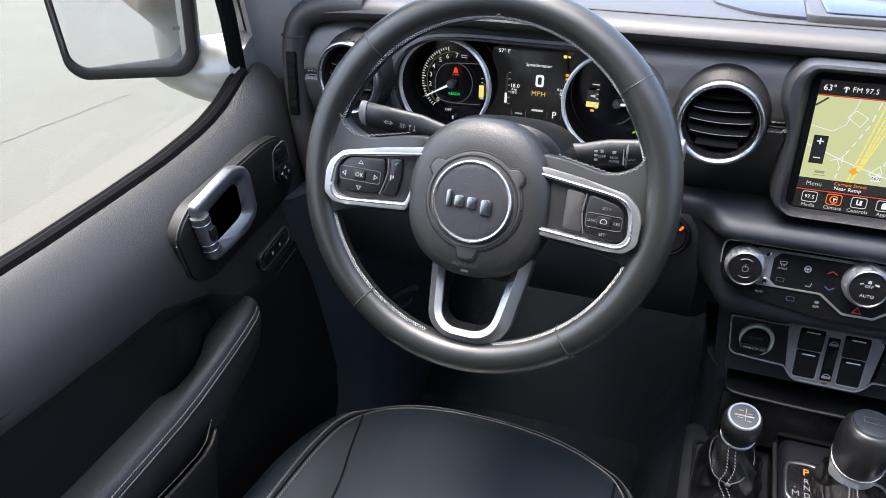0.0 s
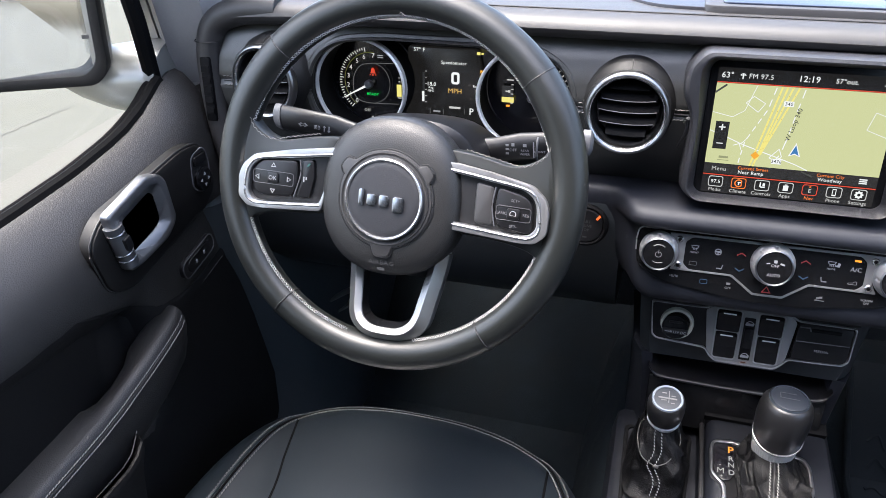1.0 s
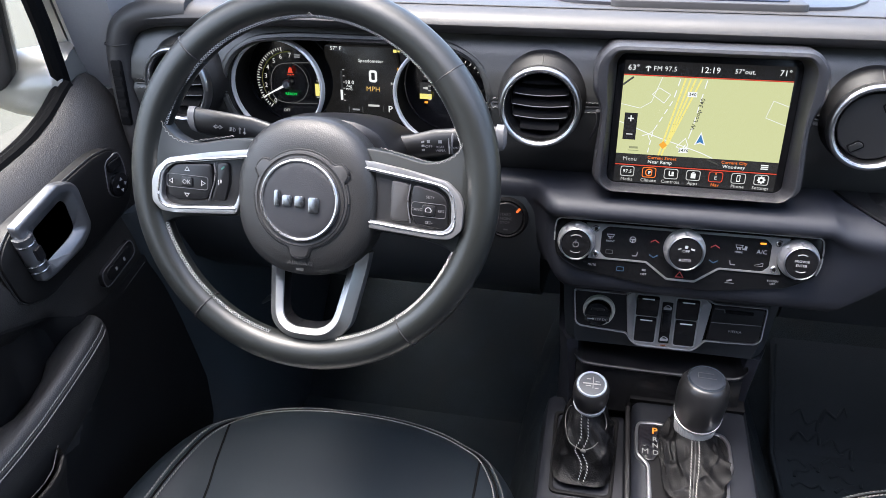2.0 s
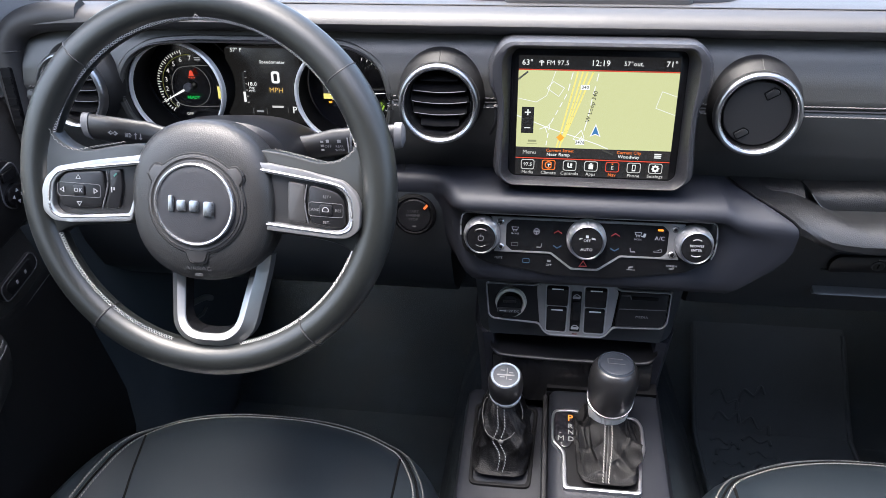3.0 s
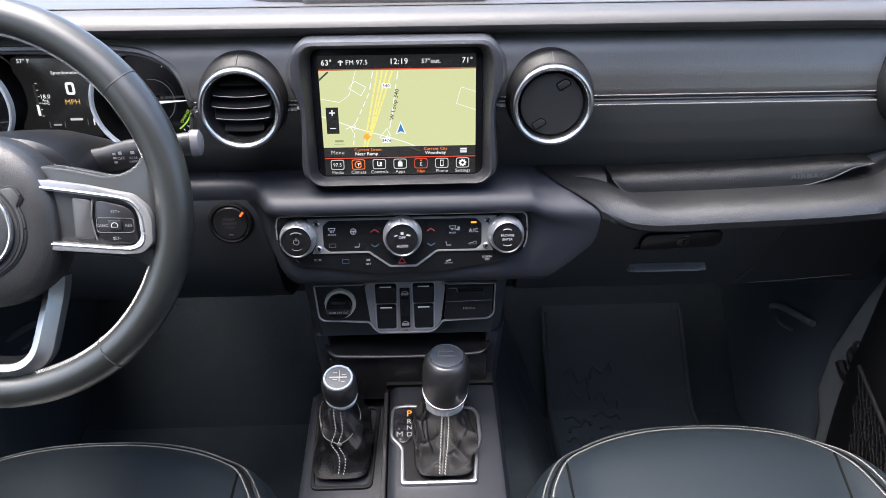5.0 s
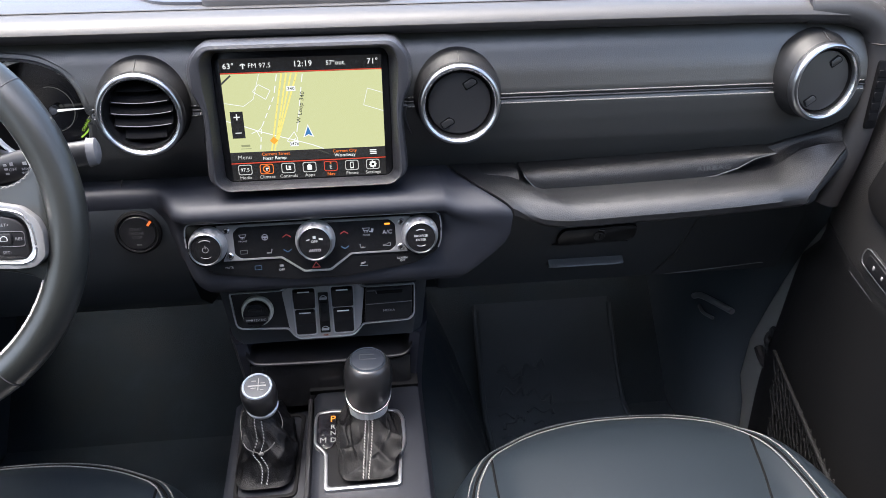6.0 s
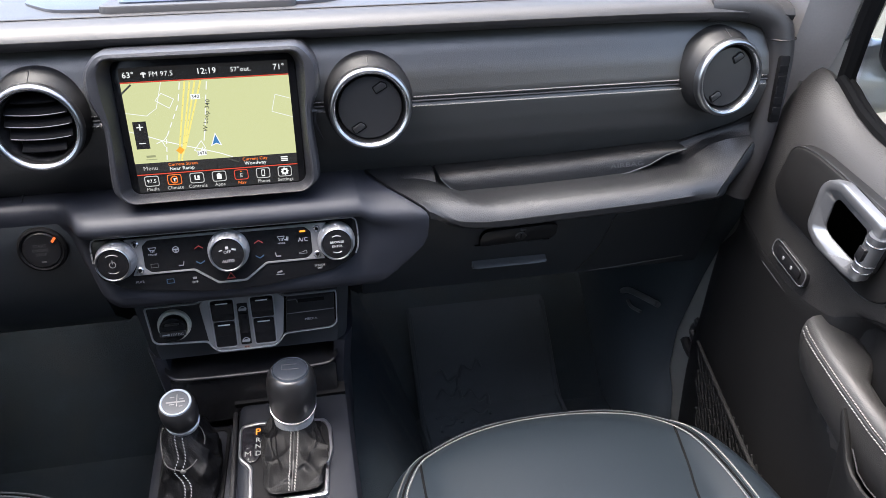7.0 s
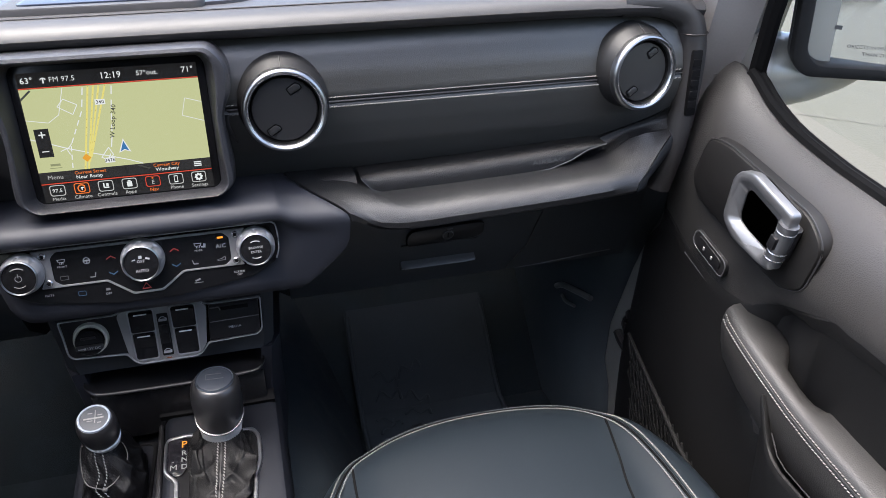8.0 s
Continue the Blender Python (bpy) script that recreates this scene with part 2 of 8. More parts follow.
def bars(rows, m, h=0.5):
    """Plain bars in place of small writing: rows of (x, y, length, height) in the plane of m."""
    bm = bmesh.new()
    for x, y, w, k in rows:
        bmesh.ops.create_cube(bm, size=1, matrix=m @ Matrix.Translation((x, y, 0)) @ Matrix.Diagonal((w, k, 0.0004, 1)))
    return bm


def arc(cx, cz, r, a0, a1, n=20):
    return [(cx + r * math.cos(radians(a0 + (a1 - a0) * i / n)), cz + r * math.sin(radians(a0 + (a1 - a0) * i / n))) for i in range(n + 1)]


def smooth_rows(x, rows):
    """Values between rows of (x, a, b, ...), straight."""
    xs = [r[0] for r in rows]
    return tuple(float(np.interp(x, xs, [r[k] for r in rows])) for k in range(1, len(rows[0])))


# ---- the setting: ground and car body ----
def ground():
    bm = bmesh.new()
    bmesh.ops.create_grid(bm, x_segments=8, y_segments=8, size=300)
    g = part("ground", bm, M_CONCRETE, None, "pale sunlit concrete parking lot with thin cracks", kind="structure")
    tagged(g, category="ground")
    rnd = random.Random(3)
    for a, b in (((-4.25, 1.0), (-4.46, 3.85)), ((3.75, 3.72), (5.6, 1.6))):
        a, b = Vector(a), Vector(b)
        side = (b - a).orthogonal().normalized()
        rows = []
        for i in range(60):
            p = a.lerp(b, i / 59) + side * rnd.uniform(-0.012, 0.012)
            w = rnd.uniform(0.002, 0.008)
            rows.append([(*(p + side * w), 0.004), (*(p - side * w), 0.004)])
        part("crack", loft(rows, closed=False), M_CRACK, g)


M_PULL = material("pull_lip_plastic", (0.095, 0.096, 0.1), 0.34, grain=600, bump=0.2, cells=True)
# for unseen opaque panels that block light behind the seats
M_BAFFLE = material("dark_light_baffle", (0.02, 0.021, 0.022), 0.25)
# black plastic with bluish haze painted in as a lighter base colour
M_KICK = material("haze_tinted_kick_plastic", (0.03, 0.0385, 0.046), 0.5, grain=600, bump=0.2, cells=True)
# paler than the kick panel: the highlight on its ledge is in the colour
M_LEDGEGLINT = material("ledge_highlight", (0.11, 0.112, 0.116), 0.3)
M_CRACK = material("crack_dirt", (0.047, 0.044, 0.035), 0.9)
ground()


def car_shell():
    """Floor, bulkhead, sides, pillars, roof and rear of the body round the cabin."""
    f = part("floor", box(-0.70, 0.70, -2.2, 0.62, 0.56, 0.60), M_CARPET, None, "black carpeted cabin floor", kind="structure")
    tagged(f, category="floor")
    tunnel = [[(-0.20, y, 0.59), (-0.17, y, 0.72), (-0.14, y, 0.80), (-0.10, y, 0.83), (0.12, y, 0.83), (0.165, y, 0.80), (0.215, y, 0.70), (0.258, y, 0.59)] for y in (-2.1, -1.2, -0.4, 0.2, 0.5, 0.61)]
    part("tunnel", loft(tunnel), M_CARPET, f, "carpet over the transmission hump")
    toe = [[(x, 0.40, 0.598), (x, 0.58, 0.80), (x, 0.60, 1.40), (x, 0.66, 1.40), (x, 0.66, 0.56), (x, 0.40, 0.565)] for x in (-0.70, 0.70)]
    tagged(part("wall_front", loft(toe), M_CARPET, None, "dark carpeted bulkhead behind the dashboard", kind="structure"), category="wall")
    for s, n in ((-1, "wall_left"), (1, "wall_right")):
        w = thing(n, "pale painted steel body side round the door opening", "wall", kind="structure")
        # hinge pillar in body colour
        part("hinge_pillar", loft([[(s * 0.705, 0.02, z), (s * 0.705, 0.30, z), (s * 0.72, 0.66, z), (s * 0.80, 0.66, z), (s * 0.80, 0.03, z)] for z in (0.50, 0.8, 1.1, 1.335)]), M_PAINT, w)
        lead = 0.0 if s > 0 else 0.14
        kick = ((0.602, 0.22), (0.72, 0.235), (0.763, 0.258), (0.845, 0.250), (0.902, 0.228), (0.986, 0.194), (1.063, 0.157), (1.139, 0.112), (1.20, 0.078))
        part("kick_panel", loft([[(s * 0.703, y, z), (s * 0.685, y + 0.004, z), (s * 0.660, y + 0.03, z), (s * 0.645, y + 0.08, z), (s * 0.640, 0.61, z), (s * 0.703, 0.61, z)] for z, y in ((z, y - lead) for z, y in kick)]), M_KICK, w, "black plastic kick panel")
        # ledge and thin line below it, both coloured as highlights
        part("kick_ledge", tube(curve_points([(s * 0.642, 0.355, 0.874), (s * 0.640, 0.325, 0.892), (s * 0.645, 0.275, 0.905), (s * 0.652, 0.235, 0.912)], 6), 0.0055, 10), M_LEDGEGLINT, w, "moulded ledge with its highlight put into a pale colour")
        part("kick_fold", tube(curve_points([(s * 0.642, 0.330, 0.868), (s * 0.641, 0.310, 0.866), (s * 0.645, 0.280, 0.872)], 6), 0.0030, 8), M_LEDGEGLINT, w, "pale line painted as a lower highlight")
        part("sill", box(min(s * 0.66, s * 0.80), max(s * 0.66, s * 0.80), -0.95, 0.17, 0.50, 0.63, 0.012), M_PAINT, w)
        part("rear_side", box(min(s * 0.72, s * 0.80), max(s * 0.72, s * 0.80), -2.2, -0.97, 0.45, 1.24, 0.015), M_PAINT, w)
        part("fender", box(min(s * 0.72, s * 0.80), max(s * 0.72, s * 0.80), 0.68, 2.0, 0.45, 1.20, 0.03), M_PAINT, w)
        part("centre_pillar", loft([[(s * 0.68, y, z), (s * 0.68, y - 0.12, z), (s * (0.80 - k), y - 0.12, z), (s * (0.80 - k), y, z)] for y, z, k in ((-0.98, 1.24, 0.0), (-1.02, 1.87, 0.06))]), M_PAINT, w)
        part("rear_pillar", loft([[(s * 0.66, y, z), (s * 0.66, y - 0.15, z), (s * (0.80 - k), y - 0.15, z), (s * (0.80 - k), y, z)] for y, z, k in ((-2.05, 1.24, 0.0), (-2.03, 1.87, 0.06))]), M_PAINT, w)
        # added out of view: shuts off side light behind the centre pillar
        part("quarter_panel", box(min(s * 0.70, s * 0.73), max(s * 0.70, s * 0.73), -2.2, -1.10, 1.235, 1.87, 0.01), M_BAFFLE, w, "unseen dark panel added to keep light out at the rear side")
        # windscreen pillar: painted outside, trimmed inside
        base, top = Vector((s * 0.745, 0.10, 1.33)), Vector((s * 0.66, -0.16, 1.87))
        fore = [[tuple(c + Vector((s * a, b, 0))) for a, b in ((-0.085, 0.02), (-0.060, -0.035), (-0.01, -0.055), (0.015, -0.03), (0.01, 0.06), (-0.06, 0.07))] for c in (base + Vector((0, 0, -0.10)), base, base.lerp(top, 0.5), top)]
        part("pillar_trim", loft(fore), M_TRIM, w, "grey plastic windscreen pillar trim")
        part("pillar_skin", loft([[tuple(c + Vector((s * a, b, 0))) for a, b in ((0.018, -0.03), (0.055, -0.02), (0.055, 0.07), (0.013, 0.06))] for c in (base, top)]), M_PAINT, w)
        part("roof_rail", box(min(s * 0.60, s * 0.74), max(s * 0.60, s * 0.74), -2.2, -0.12, 1.83, 1.88, 0.015), M_TRIM, w)
    # unseen roof added to shade the rear; left open in front to let skylight in
    tagged(part("ceiling", box(-0.74, 0.74, -2.28, -0.72, 1.865, 1.90, 0.012), M_HEADLINER, None, "unseen grey lined roof over the rear, left open in front for light", kind="structure"), category="ceiling")
    tagged(part("trim", box(-0.64, 0.64, -0.20, -0.11, 1.83, 1.88, 0.012), M_TRIM, None, "dark windscreen header rail", kind="structure"), category="trim")
    b = thing("wall_rear", "plain rear body wall below the back window", "wall", kind="structure")
    part("tailgate", box(-0.72, 0.72, -2.28, -2.21, 0.45, 1.24, 0.02), M_PAINT, b)
    # unseen dark panel, added to stop light from behind
    part("rear_screen", box(-0.70, 0.70, -2.262, -2.235, 1.235, 1.81, 0.01), M_BAFFLE, b, "unseen dark panel added to keep light out at the back")
    part("rear_header", box(-0.72, 0.72, -2.28, -2.21, 1.80, 1.90, 0.02), M_PAINT, b)
    hood = [[(x, 0.68, 1.36 - abs(x) * 0.04), (x, 1.3, 1.33 - abs(x) * 0.05), (x, 2.0, 1.24 - abs(x) * 0.06), (x, 2.02, 1.1), (x, 0.68, 1.1)] for x in (-0.71, -0.5, -0.2, 0.2, 0.5, 0.71)]
    tagged(part("bonnet", loft(hood), M_PAINT, None, "pale silver painted bonnet beyond the windscreen", kind="structure"), category="bonnet")
    ws = thing("window_1", "clear upright windscreen", "windscreen", kind="structure")
    pane = bmesh.new()
    pane.faces.new([pane.verts.new(p) for p in ((-0.69, 0.56, 1.41), (0.69, 0.56, 1.41), (0.61, -0.10, 1.85), (-0.61, -0.10, 1.85))])
    p = part("pane", pane, M_GLASS, ws)
    p.visible_shadow = False


car_shell()


# ---- dashboard ----
FASCIA = [(1.258, 0.055), (1.275, 0.042), (1.30, 0.026), (1.325, 0.016), (1.345, 0.012), (1.3515, 0.0145), (1.358, 0.012), (1.38, 0.015), (1.405, 0.024), (1.425, 0.036), (1.436, 0.045)]


def fascia_y(z):
    return float(np.interp(z, [a for a, _ in FASCIA], [b for _, b in FASCIA]))


CL_X, CL_Z = -0.380, 1.352
CLUSTER = rounded([(-0.5405, 1.352), (-0.530, 1.388), (-0.500, 1.4065), (-0.455, 1.411), (-0.305, 1.411), (-0.262, 1.4065), (-0.230, 1.388), (-0.2190, 1.352), (-0.226, 1.315), (-0.25, 1.293), (-0.51, 1.293), (-0.533, 1.315)], 0.035, 6)


def inside(x, z, poly):
    hit = False
    for (x1, z1), (x2, z2) in zip(poly, poly[1:] + poly[:1]):
        if (z1 > z) != (z2 > z) and x < (x2 - x1) * (z - z1) / (z2 - z1) + x1:
            hit = not hit
    return hit


def dashboard():
    d = thing("dashboard", "black grained dashboard with pale contrast stitching and padded lower bolster", "dashboard")
    # top pad with a rounded rear edge, gently crowned
    rows = []
    for i in range(41):
        x = -0.655 + 1.305 * i / 40
        e = abs((x + 0.0) / 0.655) ** 10 * 0.010
        rows.append([(x, y, z - e) for y, z in ((0.58, 1.440), (0.45, 1.448), (0.30, 1.451), (0.15, 1.451), (0.07, 1.450), (0.040, 1.449), (0.022, 1.4455), (0.011, 1.4395), (0.008, 1.433), (0.011, 1.427), (0.020, 1.4225), (0.05, 1.420), (0.58, 1.37))])
    part("top_pad", loft(rows), M_PAD, d)
    part("pad_seam", tube([(x, 0.0385, 1.4493) for x in np.linspace(-0.64, 0.635, 60)], 0.0009, 6), M_SEAM, d)
    # side rolls that carry the edge down beside the outer vents
    for s, xo in ((-1, -0.662), (1, 0.640)):
        path = curve_points([(xo - s * 0.09, 0.026, 1.4345), (xo - s * 0.045, 0.024, 1.433), (xo - s * 0.010, 0.022, 1.420), (xo + s * 0.004, 0.020, 1.392), (xo + s * 0.006, 0.020, 1.34), (xo, 0.022, 1.27), (xo - s * 0.012, 0.03, 1.20)], 10)
        part("side_roll", tube(path, 0.0165, 14, up=(0, 1, 0)), M_PAD, d)
        part("side_roll_seam", tube([(xo + s * 0.004 + 0.0172 * math.cos(a), 0.0195 + 0.0172 * math.sin(a), 1.397) for a in np.linspace(0, 2 * math.pi, 24)], 0.0008, 5), M_SEAM, d)
        demister(d, s, xo)
    # stitched fascia with the opening for the instruments
    bm = bmesh.new()
    xs = np.arange(-0.665, 0.6451, 0.005)
    zs = np.concatenate([np.linspace(a, b, 5)[:-1] for (a, _), (b, _) in zip(FASCIA, FASCIA[1:])] + [[1.436]])
    grid = {}
    for i, x in enumerate(xs):
        for j, z in enumerate(zs):
            grid[i, j] = bm.verts.new((x, fascia_y(z), z))
    for i in range(len(xs) - 1):
        for j in range(len(zs) - 1):
            if not inside((xs[i] + xs[i + 1]) / 2, (zs[j] + zs[j + 1]) / 2, CLUSTER):
                bm.faces.new((grid[i, j], grid[i + 1, j], grid[i + 1, j + 1], grid[i, j + 1]))
    part("upper_fascia", bm, M_FASCIA, d)
    for a, b in ((-0.552, -0.566), (-0.218, -0.208), (-0.120, -0.100), (0.104, 0.118), (0.206, 0.529), (0.617, 0.632), (-0.632, -0.648)):
        a, b = min(a, b), max(a, b)
        part("fascia_seam", tube([(a, 0.0130, 1.3515), (b, 0.0130, 1.3515)], 0.0013, 6), M_SEAM, d)
        for dz in (0.0052, -0.0052):
            part("stitching", stitches([(a, 0.0112, 1.3515 + dz), (b, 0.0112, 1.3515 + dz)], 0.0043, 0.9, 0.0007, up=(0, -1, 0)), M_THREAD, d, "pale thread", kind="stuff")
    # one moulding: the driver's ledge, the shelf bar and the surround of the climate panel
    body = [(0.07, 1.2640), (0.03, 1.2638), (0.0, 1.2635), (-0.018, 1.2630), (-0.0275, 1.2612), (-0.0340, 1.2575), (-0.0375, 1.2520), (-0.0380, 1.2470), (-0.0355, 1.2425), (-0.0280, 1.2395), (-0.0205, 1.2375), (-0.0180, 1.2330), (-0.0180, 1.2200), (-0.0205, 1.2050), (-0.0240, 1.1850), (-0.0265, 1.1680), (-0.0260, 1.1580), (-0.0200, 1.1500), (-0.006, 1.1440), (0.05, 1.1440)]
    tail = [(0.07, 1.2635), (0.03, 1.2625), (0.0, 1.2600), (-0.018, 1.2560), (-0.0275, 1.2510), (-0.0335, 1.2465), (-0.0370, 1.2420), (-0.0385, 1.2370), (-0.0385, 1.2325), (-0.0380, 1.2280), (-0.0375, 1.2240), (-0.0365, 1.2200), (-0.035, 1.2120), (-0.033, 1.2000), (-0.030, 1.1850), (-0.027, 1.1680), (-0.0255, 1.1580), (-0.020, 1.1500), (-0.006, 1.1440), (0.05, 1.1440)]
    ends = (0.150, 0.160, 0.176, 0.190, 0.201, 0.2095, 0.2150, 0.2172, 0.2175, 0.2172, 0.217, 0.2165, 0.216, 0.211, 0.198, 0.180, 0.168, 0.158, 0.152, 0.152)
    ledge_y = (0.07, 0.050, 0.036, 0.027, 0.0215, 0.0185, 0.0175, 0.0175, 0.0180, 0.0185, 0.0190, 0.0200, 0.026, 0.029, 0.036, 0.042, 0.047, 0.05, 0.055, 0.06)

    def left_x(z):
        return float(np.interp(z, [1.144, 1.152, 1.165, 1.18, 1.20, 1.225], [-0.134, -0.140, -0.147, -0.151, -0.154, -0.1555]))
    rows = [[(x, yl, z) for yl, (_, z) in zip(ledge_y, body)] for x in (-0.662, -0.50, -0.30, -0.22)]
    for u, k in ((-0.024, 0.0), (-0.016, 0.05), (-0.010, 0.16), (-0.005, 0.32), (0.0, 0.52), (0.004, 0.70), (0.008, 0.84), (0.013, 0.94), (0.020, 0.985), (0.030, 1.0)):
        rows.append([(left_x(z) + u, yl + (y - yl) * k, z) for yl, (y, z) in zip(ledge_y, body)])
    rows += [[(x, y, z) for y, z in body] for x in (-0.08, 0.0, 0.08, 0.125)]
    for f, g in ((0.0, 0.0), (0.06, 0.12), (0.12, 0.32), (0.2, 0.55), (0.35, 0.76), (0.55, 0.90), (0.8, 0.98), (0.95, 1.0)):
        rows.append([(0.1405 + (e - 0.1405) * f, y0 + (y1 - y0) * g, z0 + (z1 - z0) * g) for e, (y0, z0), (y1, z1) in zip(ends, body, tail)])
    rows.append([(e, y + 0.0012, z - 0.0012) for e, (y, z) in zip(ends, tail)])
    part("shelf_bar", loft(rows), M_SHELF, d, "smooth black shelf bar and panel surround", smooth=60)
    # padded bolster: it begins at the slanted joint, falls to the lid and ends at a second slanted joint
    right = [(0.07, 1.2420), (0.015, 1.2425), (-0.010, 1.2415), (-0.026, 1.2385), (-0.0355, 1.2325), (-0.0400, 1.2240), (-0.0380, 1.2160), (-0.028, 1.2100), (0.07, 1.2040)]
    first = [(0.151, 0.07, 1.2640), (0.163, 0.03, 1.2632), (0.178, 0.0, 1.2605), (0.192, -0.018, 1.2565), (0.2030, -0.0275, 1.2515), (0.2110, -0.0335, 1.2468), (0.2168, -0.0372, 1.2415), (0.2187, -0.0375, 1.2330), (0.2190, 0.05, 1.2200)]
    rows = [[(x, y + 0.0012, z - 0.0015) for x, y, z in first]]
    for off, top, low in ((0.0012, 0.0, 0.0), (0.006, 0.0, 0.08), (0.014, 0.0, 0.30), (0.025, 0.0, 0.60), (0.040, 0.06, 0.85), (0.055, 0.20, 0.95), (0.070, 0.45, 1.0), (0.084, 0.78, 1.0), (0.098, 1.0, 1.0)):
        row = []
        for i, ((x, y, z), (yr, zr)) in enumerate(zip(first, right)):
            w = (top, top, top + (low - top) * 0.15, top + (low - top) * 0.45, top + (low - top) * 0.75, low, low, low, low)[i]
            row.append((x + off, y + (yr - y) * w, z + (zr - z) * w))
        rows.append(row)
    for x, up in ((0.34, 0.0012), (0.42, 0.0035), (0.48, 0.006), (0.525, 0.009)):
        rows.append([(x, y, z + up) for y, z in right])
    seam = [(0.641, 0.035, 1.283), (0.637, 0.019, 1.2815), (0.612, 0.001, 1.2680), (0.590, -0.016, 1.2540), (0.574, -0.028, 1.2435), (0.563, -0.035, 1.2360), (0.5605, -0.036, 1.2275), (0.5605, -0.028, 1.2210), (0.563, 0.07, 1.2150)]
    crest = ((0.525, 0.015, 1.2515), (0.540, 0.011, 1.2560), (0.554, 0.010, 1.2660), (0.570, 0.011, 1.2760), (0.592, 0.013, 1.2805), (0.616, 0.016, 1.2815), (0.637, 0.019, 1.2815))
    last = rows[-1]
    for j in range(1, 7):
        f = j / 6
        row = []
        for i, (p, q) in enumerate(zip(last, seam)):
            if i < 2:
                c = crest[j]
                row.append(c if i else (c[0], c[1] + 0.02, c[2] + 0.001))
            else:
                k = f ** (0.85 + 0.1 * (i < 4))
                row.append(tuple(a + (b - a) * k for a, b in zip(p, q)))
        rows.append(row)
    part("bolster", loft(rows), M_BOLSTER, d, "padded black bolster", smooth=40)
    rows = [[(x + 0.0016, y + 0.001, z - 0.001) for x, y, z in seam]]
    for dx, k, dz in ((0.003, 0.985, 0.0), (0.012, 0.93, 0.002), (0.026, 0.78, 0.006), (0.044, 0.5, 0.012)):
        rows.append([(min(x + dx, 0.652), 0.07 + (y - 0.07) * k, z - dz) for x, y, z in seam])
    part("bolster_end", loft(rows), M_LOWER, d, "dark end cap of the bolster")
    # concave wing between the lid, the bolster's end and the outer vent
    upper = ((0.532, 0.034, 1.2690), (0.545, 0.036, 1.2725), (0.562, 0.033, 1.2790), (0.582, 0.029, 1.2865), (0.604, 0.025, 1.2950), (0.626, 0.020, 1.3080), (0.644, 0.015, 1.3220))
    rows = []
    for (x0, y0, z0), (x1, y1, z1) in zip(((0.495, 0.016, 1.2470), (0.510, 0.0155, 1.2495), *crest), ((0.500, 0.040, 1.2600), (0.516, 0.037, 1.2650), *upper)):
        sec = []
        for t in np.linspace(0, 1, 7):
            sag = 0.007 * math.sin(math.pi * t)
            sec.append((x0 + (x1 - x0) * t, y0 + (y1 - y0) * t + sag, z0 + 0.0006 + (z1 - z0) * t - sag * 0.4))
        rows.append(sec + [(x1, y1 + 0.02, z1), (x0, y0 + 0.03, z0 - 0.003)])
    part("corner_wing", loft(rows), M_LID, d, "smooth vinyl corner below the outer vent", smooth=60)
    # driver's side ledge under the instruments and knee panel
    rows = []
    for x in (-0.662, -0.60, -0.50, -0.40, -0.30, -0.22, -0.17, -0.158):
        rows.append([(x, 0.12, 1.246), (x, 0.040, 1.245), (x, 0.0195, 1.2435), (x, 0.0178, 1.240), (x, 0.022, 1.20), (x, 0.045, 1.14), (x, 0.075, 1.09), (x, 0.13, 1.05), (x, 0.30, 1.00), (x, 0.30, 1.246)])
    part("knee_panel", loft(rows), M_LOWER, d, "black plastic knee panel under the instruments")
    part("ledge_seam", tube([(-0.212, 0.030, 1.2632), (-0.212, 0.042, 1.268)], 0.0009, 5), M_SEAM, d)
    # passenger lower panel behind the glove box
    rows = [[(x, 0.10, 1.208), (x, 0.065, 1.200), (x, 0.078, 1.17), (x, 0.105, 1.10), (x, 0.125, 1.055), (x, 0.145, 1.045), (x, 0.32, 1.02), (x, 0.32, 1.208)] for x in (0.150, 0.30, 0.45, 0.60, 0.640)]
    part("lower_panel", loft(rows), M_LOWER, d)
    part("lower_seam", tube([(0.474, 0.1225, 1.0565), (0.51, 0.121, 1.0590), (0.615, 0.116, 1.0690)], 0.0006, 5), M_GREYSEAM, d)
    part("panel_gap", tube([(0.497, 0.066, 1.196), (0.492, 0.080, 1.165), (0.478, 0.104, 1.10), (0.455, 0.123, 1.058)], 0.0013, 5), M_SEAM, d)
    # airbag lid in the slot above the bolster
    base = [(0.239, 1.2613), (0.245, 1.2535), (0.252, 1.2465), (0.262, 1.2425), (0.285, 1.2408), (0.36, 1.2420), (0.445, 1.2458), (0.470, 1.2488), (0.495, 1.2565), (0.516, 1.2680), (0.540, 1.2732)]
    top = [(0.239, 1.2623), (0.30, 1.2637), (0.365, 1.2652), (0.43, 1.2685), (0.505, 1.2728), (0.540, 1.2738)]
    sec, low = [], []
    for x in np.concatenate([np.linspace(0.239, 0.285, 12), np.linspace(0.30, 0.46, 10), np.linspace(0.47, 0.540, 12)]):
        zb, zt = (float(np.interp(x, [q[0] for q in w], [q[1] for q in w])) for w in (base, top))
        face = [(x, 0.012 + 0.018 * (1 - math.cos(a)) ** 1.6, zb + (zt - zb) * math.sin(a)) for a in np.linspace(0, math.pi / 2, 7)]
        sec.append(face + [(x, 0.060, zt - 0.001), (x, 0.060, zb)])
        low.append((x, 0.0112, zb - 0.0004))
    part("airbag_lid", loft(sec), M_LID, d, "textured airbag lid")
    sec = []
    for x in np.linspace(0.170, 0.2350, 12):
        zb = float(np.interp(x, [0.170, 0.19, 0.205, 0.22, 0.235], [1.2560, 1.2570, 1.2555, 1.2510, 1.2440]))
